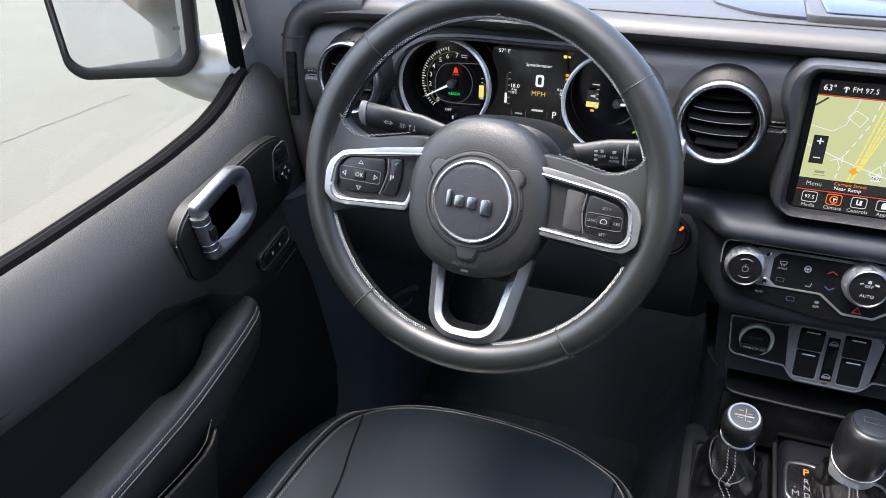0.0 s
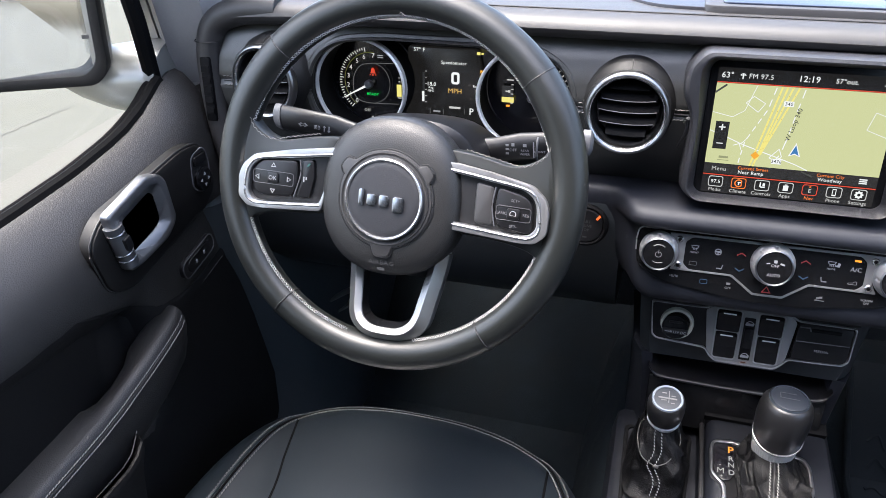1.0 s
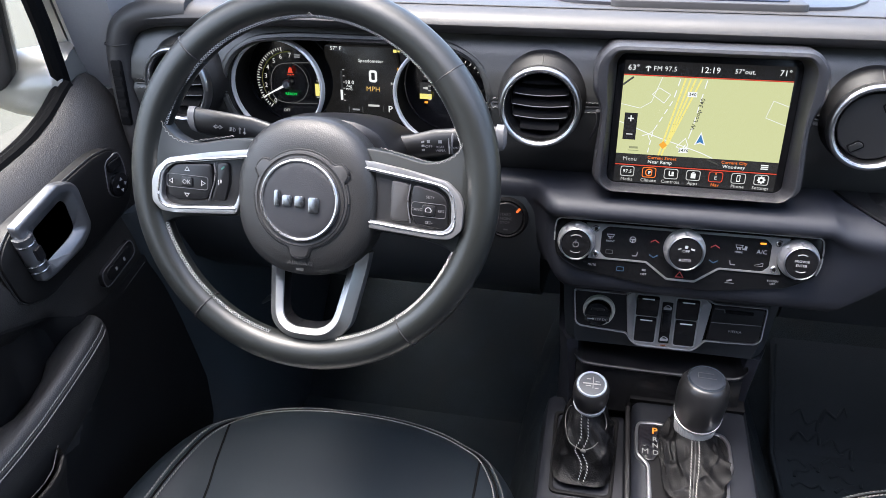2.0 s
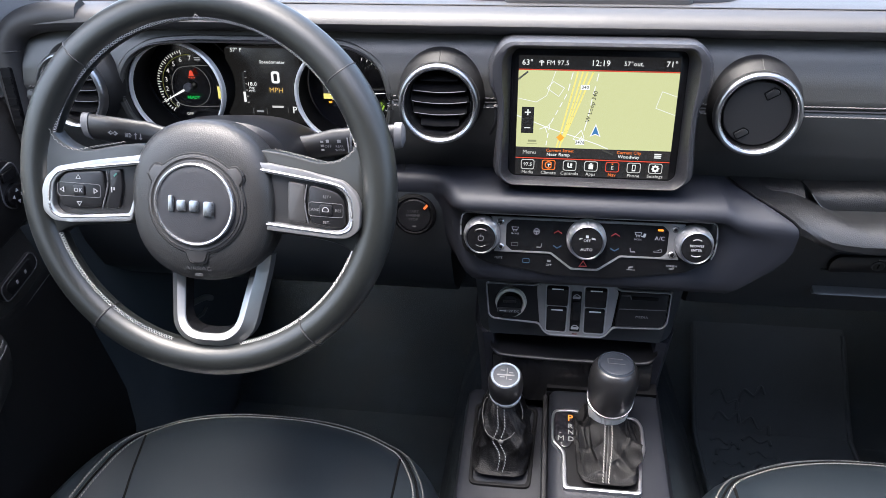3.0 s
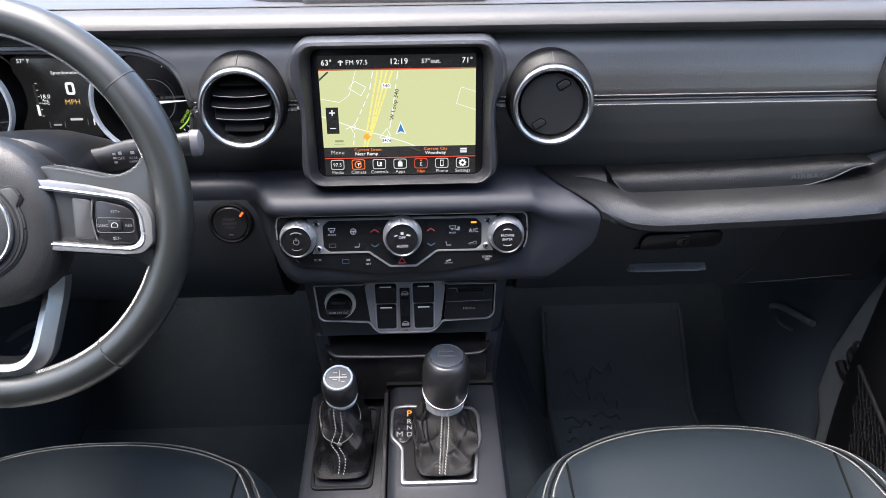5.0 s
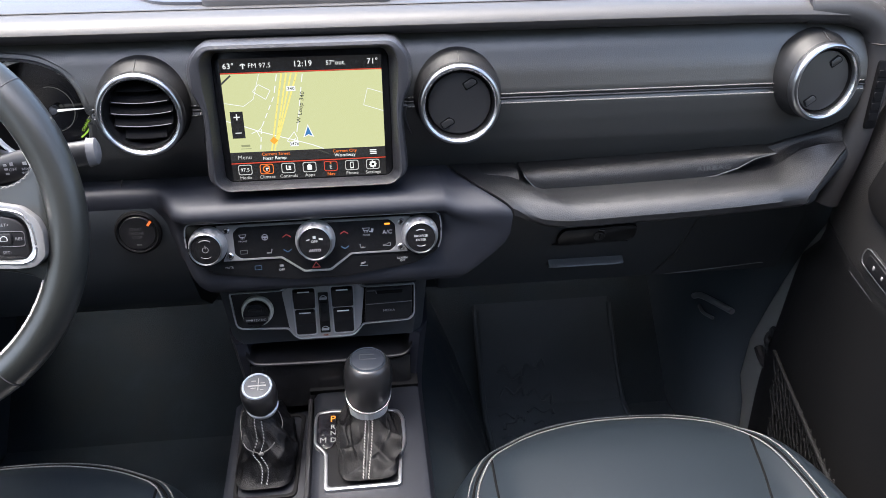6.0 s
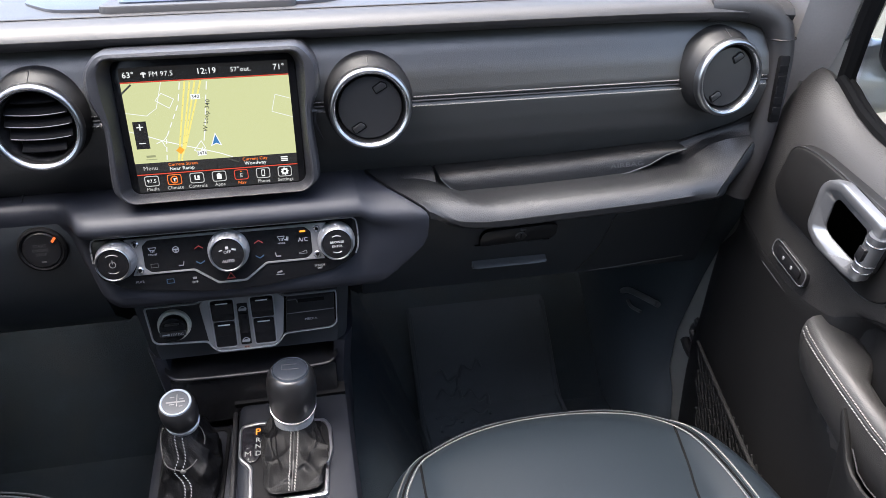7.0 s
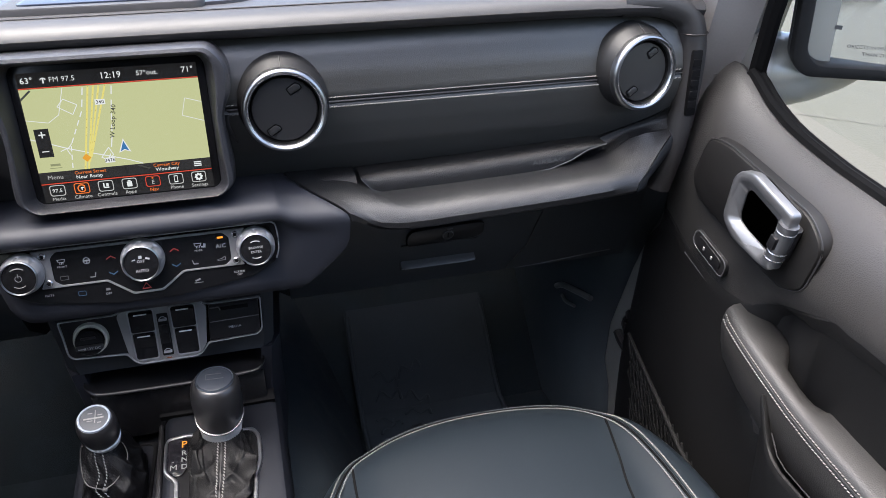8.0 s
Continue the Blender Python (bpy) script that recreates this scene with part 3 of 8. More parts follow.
        zt = float(np.interp(x, [0.170, 0.20, 0.235], [1.2600, 1.2645, 1.2625]))
        sec.append([(x, 0.014 + 0.022 * (1 - math.cos(a)), zb + (zt - zb) * math.sin(a)) for a in np.linspace(0, math.pi / 2, 6)] + [(x, 0.060, zt - 0.001), (x, 0.060, zb)])
    part("lid_cheek", loft(sec), M_LID, d)
    part("lid_edge", tube(low, 0.0005, 5), M_GREYSEAM, d)
    part("lettering", words("AIRBAG", 0.0078, facing(0.4665, 0.0118, 1.2580) @ pose(0, 0, 0, -16, 0, 2), squeeze=1.5), M_EMBOSS, d, "safety word in flat paler letters that imitate lit embossing")
    # speaker grille panel and the recess trays on the top
    tray = rounded([(-0.195, 0.135), (-0.150, 0.070), (-0.10, 0.062), (0.09, 0.062), (0.135, 0.070), (0.175, 0.135), (0.175, 0.22), (-0.195, 0.22)], 0.02, 4)
    lay = pose(0, 0, 0, -90)
    part("phone_tray", put(plate(tray, 0, 0.016, 0.001), Matrix.Translation((0, 0, 1.4535)) @ lay), M_DARKTRAY, d, "dark tray let into the dash top")
    rim = rounded([(-0.102, 0.054), (0.097, 0.054), (0.092, 0.22), (-0.097, 0.22)], 0.012, 4)
    part("tray_rim", put(plate(rim, 0, 0.012, 0.002), Matrix.Translation((0, 0, 1.4570)) @ lay), M_PAD, d)
    part("tray_mat", put(plate(rounded([(-0.083, 0.066), (0.079, 0.066), (0.079, 0.22), (-0.083, 0.22)], 0.008, 4), 0, 0.008, 0.001), Matrix.Translation((0, 0, 1.4590)) @ lay), M_TRAYMAT, d, "glossy tray mat with the sky's blue reflection put into its colour")
    return d


M_LID = material("coarse_grained_vinyl", (0.0062, 0.0062, 0.0066), 0.42, grain=520, bump=0.8, cells=True, spec=0.35)
# black plastic tinted blue: carries the sky's sheen in its colour
M_SHELF = material("sky_tinted_shelf_plastic", (0.0072, 0.0086, 0.0138), 0.62, grain=900, bump=0.05, cells=True, vary=0.06, spec=0.42)
# flat marks, paler to paint the light that raised vinyl catches
M_EMBOSS = material("emboss_highlight_vinyl", (0.03, 0.03, 0.031), 0.4)
# pale grey lines along lid, switch and panel edges
M_GREYSEAM = material("pale_seam_edge", (0.07, 0.07, 0.074), 0.4)
# the blue is reflected sky, painted into the mat's base colour
M_TRAYMAT = material("tray_mat", (0.0163, 0.0211, 0.0336), 0.2)
M_DARKTRAY = material("tray_liner", (0.0163, 0.0158, 0.0194), 0.35, grain=600, bump=0.2)


def demister(d, s, xo):
    """The small demister outlet set in the side roll."""
    v = part("demister", box(xo + s * 0.004 - 0.007, xo + s * 0.004 + 0.007, 0.0020, 0.020, 1.300, 1.380, 0.003), M_DARK, d)
    for i in range(5):
        z = 1.315 + i * 0.0125
        part("slat", box(xo + s * 0.004 - 0.0055, xo + s * 0.004 + 0.0055, 0.0014, 0.006, z - 0.0042, z + 0.0042, 0.0004, 1), M_DARK, v)
    return v


dashboard()


# ---- air vents ----
def air_vent(opened, m, label):
    v = thing("air_vent", label, "air vent", "round dashboard vents", m)
    rows = []
    for f in (0.0, 0.08, 0.2, 0.4, 0.62, 0.82, 1.0):   # a low brow above, nearly flush below
        ring = []
        for i in range(72):
            a = 2 * math.pi * i / 72
            k = 0.5 + 0.5 * math.sin(a)
            wide = 0.0020 + 0.0082 * k ** 1.8
            r = 0.0437 + wide * f
            ring.append((r * math.cos(a), -0.0020 + 0.0155 * f ** 0.9 + (0.012 if f == 1.0 else 0), r * math.sin(a)))
        rows.append(ring)
    part("hood", loft(rows, caps=False), M_HOOD, v, smooth=60)
    part("hood_seam", tube([(0, -0.0021, 0.0440), (0, 0.0046, 0.0478), (0, 0.0108, 0.0521)], 0.0005, 5), M_SEAM, v)
    part("ring", lathe([(0.0362, 0.002), (0.0364, 0.0075), (0.0372, 0.0098), (0.0386, 0.0116), (0.0402, 0.0124), (0.0418, 0.0120), (0.0431, 0.0104), (0.0438, 0.0075), (0.0438, 0.0)], 72, FACE, caps=False), M_RING, v, "satin silver ring")
    part("ring_step", lathe([(0.0373, 0.0101), (0.0378, 0.0113), (0.0384, 0.0117)], 64, FACE, caps=False), M_CHROME, v)
    part("barrel", lathe([(0.0356, 0.006), (0.0345, -0.008), (0.030, -0.028), (0.0, -0.030)], 48, FACE, caps=False), M_BLACK, v)
    if opened:
        for i, z in enumerate((0.0250, 0.0125, 0.0005, -0.0120, -0.0245)):
            w = math.sqrt(max(0.0, 0.0335 ** 2 - z * z)) - 0.002
            sec = []
            for k in range(9):
                x = -w + 2 * w * k / 8
                bow = 0.0028 * (1 - (x / 0.034) ** 2)
                sec.append([(x, -0.0005, z - bow), (x, -0.0012, z - bow + 0.0011), (x, 0.0125, z - bow + 0.0128), (x, 0.0130, z - bow + 0.0116)])
            sl = part("slat", loft(sec), M_DARK, v, "dark curved slat")
            # grey tubes paint a thin highlight arc on the three middle slats
            if 0 < i < 4:
                part("slat_edge", tube([(q[1][0] * 0.94, q[1][1] - 0.0002, q[1][2]) for q in sec], 0.0005, 5), M_SLATGLINT, sl)
    else:
        disc = lathe([(0.0338, 0.000), (0.0338, 0.0030), (0.0328, 0.0042), (0.020, 0.0048), (0.0, 0.0050)], 48, FACE, caps=False)
        f = part("flap", disc, M_FLAP, v, "closed round flap")
        for x, z, a in ((0.011, 0.0215, 30), (-0.013, -0.0205, 30)):
            tab = rounded([(-0.0076, 0.0046), (0.0046, 0.0052), (0.0080, 0.0), (0.0072, -0.0046), (-0.0076, -0.0046)], 0.0018, 3)
            at = Matrix.Translation((x, -0.0050, z)) @ pose(0, 0, 0, 0, -a, 0)
            part("finger_tab", put(plate([(p * 0.82, q * 0.72) for p, q in tab], -0.0014, 0.001, 0.0008), at), M_FLAP, f)
            part("tab_well", put(plate(tab, -0.0004, 0.001, 0, [(p * 0.82, q * 0.72) for p, q in tab]), at), M_DARK, f)
    return v


M_HOOD = material("vent_hood_vinyl", (0.0105, 0.0105, 0.011), 0.5, grain=700, bump=0.15, cells=True, vary=0.08, spec=0.3)
M_RING = material("satin_ring_silver", (0.31, 0.315, 0.325), 0.3, metal=1.0, vary=0.03)
M_FLAP = material("flap_plastic", (0.0145, 0.0145, 0.015), 0.42, grain=1500, bump=0.08, spec=0.55)
M_SLATGLINT = material("slat_glint_grey", (0.085, 0.085, 0.09), 0.3)
OPEN, SHUT = "round open air vent with curved slats and satin chrome ring", "round closed air vent with black flap and chrome ring"
air_vent(True, pose(-0.165, -0.001, 1.3545), OPEN)
air_vent(True, pose(-0.583, 0.001, 1.3575, 0, 0, -8), OPEN)
air_vent(False, pose(0.1625, -0.001, 1.3525), SHUT)
air_vent(False, pose(0.5700, 0.002, 1.3605, 0, 0, 10), SHUT)


# ---- touch screen ----
def touch_screen():
    m = pose(0, -0.004, 1.342, -3.5, 0, 0)  # middle of the glass
    s = thing("touch_screen", "touch screen showing a pale green road map in black frame", "screen", m=m)
    half = [(0.0965, 0.0830), (0.1125, 0.0635), (0.1125, 0.0370), (0.1018, 0.0170), (0.1018, -0.0060), (0.1048, -0.0430), (0.1048, -0.0570), (0.0895, -0.0705)]
    hin = [(0.0845, 0.0715), (0.0895, 0.0635), (0.0895, 0.0370), (0.0895, 0.0170), (0.0895, -0.0060), (0.0895, -0.0430), (0.0895, -0.0590), (0.0835, -0.0650)]
    hmid = [(0.0900, 0.0760), (0.0980, 0.0640), (0.0975, 0.0370), (0.0945, 0.0170), (0.0945, -0.0060), (0.0960, -0.0430), (0.0960, -0.0590), (0.0865, -0.0680)]
    outer, mid, inner = ([*q, *[(-x, z) for x, z in q[::-1]]] for q in (half, hmid, hin))
    o, c, i = (rounded(q, r, 5) for q, r in ((outer, 0.010), (mid, 0.008), (inner, 0.005)))

    def between(k):
        return [(a + (e - a) * k, b + (g - b) * k) for (a, b), (e, g) in zip(o, c)]
    rows = [[(x, y, z) for x, z in q] for q, y in ((o, 0.035), (o, -0.010), (between(0.12), -0.0165), (between(0.35), -0.0203), (between(0.8), -0.0215), (c, -0.0208), (i, -0.003), (i, 0.03))]
    part("frame", loft(rows, caps=False), M_TEXTURED, s, "black frame with fine knurled texture", smooth=32)
    for k in (-1, 1):   # short fins where the pod runs out into the dashboard
        fin = curve_points([(k * 0.1035, -0.004, 0.012), (k * 0.1030, 0.002, 0.000), (k * 0.1060, 0.008, -0.012), (k * 0.1105, 0.016, -0.024)], 6)
        part("pod_fin", tube(fin, lambda t: 0.0030 - 0.0018 * t, 8), M_TEXTURED, s)
    part("back", box(-0.09, 0.09, 0.008, 0.04, -0.068, 0.075, 0.004), M_DARK, s)
    part("glass", box(-0.0895, 0.0895, -0.0005, 0.006, -0.0665, 0.073, 0.002), M_PIANO, s, "gloss black screen glass")
    W, T, B = 0.0815, 0.0645, -0.0635   # lit area

    def X(f):
        return -W + 2 * W * f

    def Z(f):
        return T + (B - T) * f

    def quad(a, b, mat, depth=0.0012, name="lit_area"):
        (x0, z0), (x1, z1) = a, b
        return part(name, box(X(x0), X(x1), -depth - 0.0002, -depth + 0.0002, Z(z1), Z(z0)), mat, s)
    quad((0.0, 0.0), (1.0, 1.0), M_UIBLACK, 0.0008)
    quad((0.0, 0.108), (1.0, 0.115), M_UIRED, 0.0018)
    quad((0.0, 0.118), (1.0, 0.755), M_MAP, 0.0014, "map")
    quad((0.0, 0.755), (1.0, 0.838), M_UIGREY, 0.0014)
    quad((0.0, 0.846), (1.0, 0.853), M_UIRED, 0.0018)
    quad((0.49, 0.765), (0.497, 0.83), M_UIBLACK, 0.0018)

    def road(pts, w, mat, depth=0.0019, dash=0):
        pts = [Vector((X(a), -depth, Z(b))) for a, b in pts]
        if dash:
            out = []
            for p, q in zip(pts, pts[1:]):
                n = max(1, int((q - p).length / dash))
                out += [(p.lerp(q, (k + 0.1) / n), p.lerp(q, (k + 0.72) / n)) for k in range(0, n, 5 if dash < 0.002 else 1)]
        else:
            out = list(zip(pts, pts[1:]))
        bms = []
        for p, q in out:
            t = (q - p).normalized()
            n = Vector((-t.z, 0, t.x)) * w / 2
            b = bmesh.new()
            b.faces.new([b.verts.new(v) for v in (p + n, p - n, q - n, q + n)])
            bms.append(b)
        return part("road", merged(*bms), mat, s, kind="stuff")
    for a, b in (((0.375, 0.12), (0.265, 0.755)), ((0.405, 0.12), (0.285, 0.755)), ((0.435, 0.12), (0.30, 0.70)), ((0.470, 0.12), (0.315, 0.66))):
        road((a, b), 0.0017, M_UIYELLOW, 0.0020)
        road((a, b), 0.0003, M_UITAN, 0.0023, 0.0016)
    road(((0.345, 0.12), (0.315, 0.30), (0.215, 0.56), (0.195, 0.755)), 0.0010, M_UIWHITE, dash=0.008)
    road(((0.505, 0.12), (0.475, 0.33), (0.455, 0.50), (0.43, 0.64), (0.38, 0.755)), 0.0010, M_UIWHITE, dash=0.011)
    road(((0.0, 0.49), (0.09, 0.53), (0.20, 0.585), (0.30, 0.625), (0.42, 0.67), (0.53, 0.715), (0.60, 0.752)), 0.0009, M_UIWHITE)
    road(((0.235, 0.12), (0.21, 0.22), (0.185, 0.32), (0.12, 0.375), (0.0, 0.345)), 0.0006, M_UIWHITE)
    road(((0.185, 0.26), (0.225, 0.205), (0.295, 0.255), (0.262, 0.325), (0.185, 0.26)), 0.0007, M_UIWHITE)
    road(((1.0, 0.305), (0.905, 0.265), (0.875, 0.40), (1.0, 0.455)), 0.0006, M_UIWHITE)
    road(((0.15, 0.60), (0.20, 0.575), (0.22, 0.545)), 0.0008, M_UIWHITE)
    road(((0.20, 0.63), (0.185, 0.58)), 0.0008, M_UIWHITE)
    road(((0.42, 0.60), (0.44, 0.66), (0.41, 0.70), (0.37, 0.675), (0.42, 0.60)), 0.0008, M_UIWHITE)
    quad((0.03, 0.415), (0.11, 0.635), M_UIBLACK, 0.0026, "zoom_panel")
    L = [  # text, size, x, z, material, align
        ("63\u00b0", 0.0080, 0.055, 0.055, M_UIWHITE, "CENTER"), ("FM 97.5", 0.0068, 0.245, 0.055, M_UIWHITE, "CENTER"),
        ("12:19", 0.0084, 0.510, 0.052, M_UIWHITE, "CENTER"), ("57\u00b0out.", 0.0064, 0.715, 0.052, M_UIWHITE, "CENTER"),
        ("71\u00b0", 0.0080, 0.945, 0.05, M_UIWHITE, "CENTER"), ("Menu", 0.0062, 0.09, 0.797, M_UISOFT, "CENTER"),
        ("Current Street", 0.0046, 0.29, 0.777, M_UIORANGE, "CENTER"), ("Near Ramp", 0.0051, 0.28, 0.812, M_UIWHITE, "CENTER"),
        ("Current City", 0.0046, 0.735, 0.777, M_UIORANGE, "CENTER"), ("Woodway", 0.0051, 0.735, 0.812, M_UIWHITE, "CENTER"),
        ("+", 0.013, 0.07, 0.465, M_UIWHITE, "CENTER"), ("\u2013", 0.012, 0.07, 0.585, M_UIWHITE, "CENTER"),
        ("97.5", 0.0052, 0.083, 0.905, M_UIWHITE, "CENTER")]
    for k, (w, mt) in enumerate((("Media", M_UISOFT), ("Climate", M_UISOFT), ("Controls", M_UISOFT), ("Apps", M_UISOFT), ("Nav", M_UIORANGE), ("Phone", M_UISOFT), ("Settings", M_UISOFT))):
        L.append((w, 0.0050, 0.083 + k * 0.1385, 0.972, mt, "CENTER"))
    for w, size, fx, fz, mt, al in L:
        part("lettering", words(w, size, facing(X(fx), -0.0030, Z(fz)), al), mt, s)
    part("lettering", words("W Loop 340", 0.0062, facing(X(0.475), -0.0026, Z(0.40)) @ pose(0, 0, 0, 0, 0, 78)), M_UIDARK, s)
    for w, fx, fz in (("340", 0.425, 0.245), ("3476", 0.415, 0.70)):
        quad((fx - 0.028, fz - 0.02), (fx + 0.028, fz + 0.02), M_UIWHITE, 0.0026, "road_sign")
        part("lettering", words(w, 0.0048, facing(X(fx), -0.0031, Z(fz))), M_UIDARK, s)
    part("scale_bar", bars([(X(0.105), Z(0.70), 0.009, 0.0022), (X(0.105), Z(0.725), 0.011, 0.0006)], facing(0, -0.0022, 0)), M_UIMID, s)
    part("label_bar", bars([(0, 0, 0.013, 0.0018)], facing(X(0.03), -0.0022, Z(0.16)) @ pose(0, 0, 0, 0, 0, 40)), M_UIDARK, s)
    part("label_bar", bars([(0, 0, 0.012, 0.0016)], facing(X(0.60), -0.0022, Z(0.78)) @ pose(0, 0, 0, 0, 0, -22)), M_UIDARK, s)
    arrow = bmesh.new()
    arrow.faces.new([arrow.verts.new((X(0.51) + x, -0.0026, Z(0.60) + z)) for x, z in ((0.0, 0.0055), (0.0040, -0.0050), (0.0, -0.0030), (-0.0040, -0.0050))])
    part("position_arrow", arrow, M_UIBLUE, s)
    rim = bmesh.new()
    rim.faces.new([rim.verts.new((X(0.51) + x, -0.0024, Z(0.60) + z)) for x, z in ((0.0, 0.0078), (0.0058, -0.0064), (0.0, -0.0042), (-0.0058, -0.0064))])
    part("arrow_rim", rim, M_UIWHITE, s)
    dia = bmesh.new()
    dia.faces.new([dia.verts.new((X(0.287) + x, -0.0026, Z(0.665) + z)) for x, z in ((0, 0.0042), (0.0042, 0), (0, -0.0042), (-0.0042, 0))])
    part("road_work_sign", dia, M_UISIGN, s)
    part("menu_lines", bars([(X(0.92), Z(f), 0.0072, 0.0011) for f in (0.782, 0.797, 0.812)], facing(0, -0.0022, 0)), M_UIWHITE, s)
    for k in range(7):   # app icons: rounded outline with a simple sign inside
        cx, cz = X(0.083 + k * 0.1385), Z(0.905)
        hot = k in (1, 4)
        sq = rounded([(-0.0072, 0.0056), (0.0072, 0.0056), (0.0072, -0.0056), (-0.0072, -0.0056)], 0.0025, 3)
        hole = [(x * 0.90, z * 0.87) for x, z in sq]
        part("icon_frame", put(plate(sq, -0.0001, 0.0001, 0, hole), Matrix.Translation((cx, -0.0022, cz))), M_UIRED if k == 4 else M_UIORANGE if hot else M_UISOFT, s)
        if k == 1:
            part("icon", put(plate(arc(0, 0, 0.0042, 40, 320, 12), -0.0001, 0.0001, 0, arc(0, 0, 0.0030, 40, 320, 12)), Matrix.Translation((cx, -0.0024, cz))), M_UIORANGE, s)
            part("icon", bars([(0.0006, 0.0008, 0.0032, 0.001), (0.0, -0.0006, 0.001, 0.0026)], facing(cx, -0.0024, cz)), M_UIWHITE, s)
        elif k == 2:
            part("icon", bars([(-0.0018, 0.0008, 0.0012, 0.0048), (0.0006, -0.0016, 0.0045, 0.0012), (0.0016, 0.001, 0.0022, 0.003)], facing(cx, -0.0024, cz)), M_UIWHITE, s)
        elif k == 3:
            part("icon", merged(bars([(0, -0.0004, 0.0048, 0.0052)], facing(cx, -0.0024, cz)), bars([(0, 0.0030, 0.0026, 0.0008)], facing(cx, -0.0024, cz))), M_UIWHITE, s)
        elif k == 4:
            part("icon", words("E", 0.006, facing(cx, -0.0024, cz - 0.001)), M_UISOFT, s)
            part("icon", bars([(0, 0.0034, 0.0016, 0.0012)], facing(cx, -0.0024, cz)), M_UIORANGE, s)
        elif k == 5:
            part("icon", put(plate([(-0.0018, 0.0036), (0.0018, 0.0036), (0.0018, -0.0036), (-0.0018, -0.0036)], -0.0001, 0.0001, 0, [(-0.0012, 0.0028), (0.0012, 0.0028), (0.0012, -0.0024), (-0.0012, -0.0024)]), Matrix.Translation((cx, -0.0024, cz))), M_UIWHITE, s)
        elif k == 6:
            part("icon", put(plate([((0.0042 if i % 4 < 2 else 0.0033) * math.cos(i * math.pi / 16), (0.0042 if i % 4 < 2 else 0.0033) * math.sin(i * math.pi / 16)) for i in range(32)], -0.0001, 0.0001, 0, [(0.0015 * math.cos(i * math.pi / 16), 0.0015 * math.sin(i * math.pi / 16)) for i in range(32)]), Matrix.Translation((cx, -0.0024, cz))), M_UIWHITE, s)
    part("icon", merged(bars([(0, 0, 0.0012, 0.0048)], facing(X(0.143), -0.0024, Z(0.06))), put(plate(arc(0, 0, 0.0030, 20, 160, 10), -0.0001, 0.0001, 0, arc(0, 0, 0.0022, 20, 160, 10)), Matrix.Translation((X(0.143), -0.0024, Z(0.06))))), M_UIWHITE, s)
    return s


M_TEXTURED = material("knurled_frame_plastic", (0.017, 0.0172, 0.02), 0.38, grain=1000, bump=0.8, cells=True)
M_MAP = glowing("map_ground", (0.66, 0.67, 0.33), 1.0)
M_UIBLACK = glowing("display_black", (0.012, 0.011, 0.010), 1.0)
M_UIGREY = glowing("display_grey", (0.022, 0.020, 0.018), 1.0)
M_UIWHITE = glowing("display_white", (0.95, 0.95, 0.90), 1.0)
M_UISOFT = glowing("display_soft_white", (0.62, 0.60, 0.56), 1.0)
M_UIMID = glowing("display_map_grey", (0.33, 0.34, 0.17), 1.0)
M_UIDARK = glowing("display_ink", (0.06, 0.06, 0.05), 1.0)
M_UIRED = glowing("display_red", (0.75, 0.07, 0.03), 1.0)
M_UIORANGE = glowing("display_orange", (1.0, 0.22, 0.03), 1.0)
M_UIYELLOW = glowing("display_yellow", (0.95, 0.82, 0.22), 1.0)
M_UISIGN = glowing("display_sign", (0.95, 0.42, 0.03), 1.0)
M_UITAN = glowing("display_tan", (0.42, 0.30, 0.08), 1.0)
M_UIBLUE = glowing("display_blue", (0.05, 0.20, 0.45), 1.0)
M_UIGREEN = glowing("display_green", (0.02, 0.75, 0.12), 1.0)
M_UILIME = glowing("display_lime", (0.34, 0.55, 0.06), 1.0)
M_REDLAMP = glowing("orange_red_lamp", (1.0, 0.17, 0.03), 1.2)
M_AMBER = glowing("amber_lamp", (1.0, 0.33, 0.03), 1.6)
touch_screen()


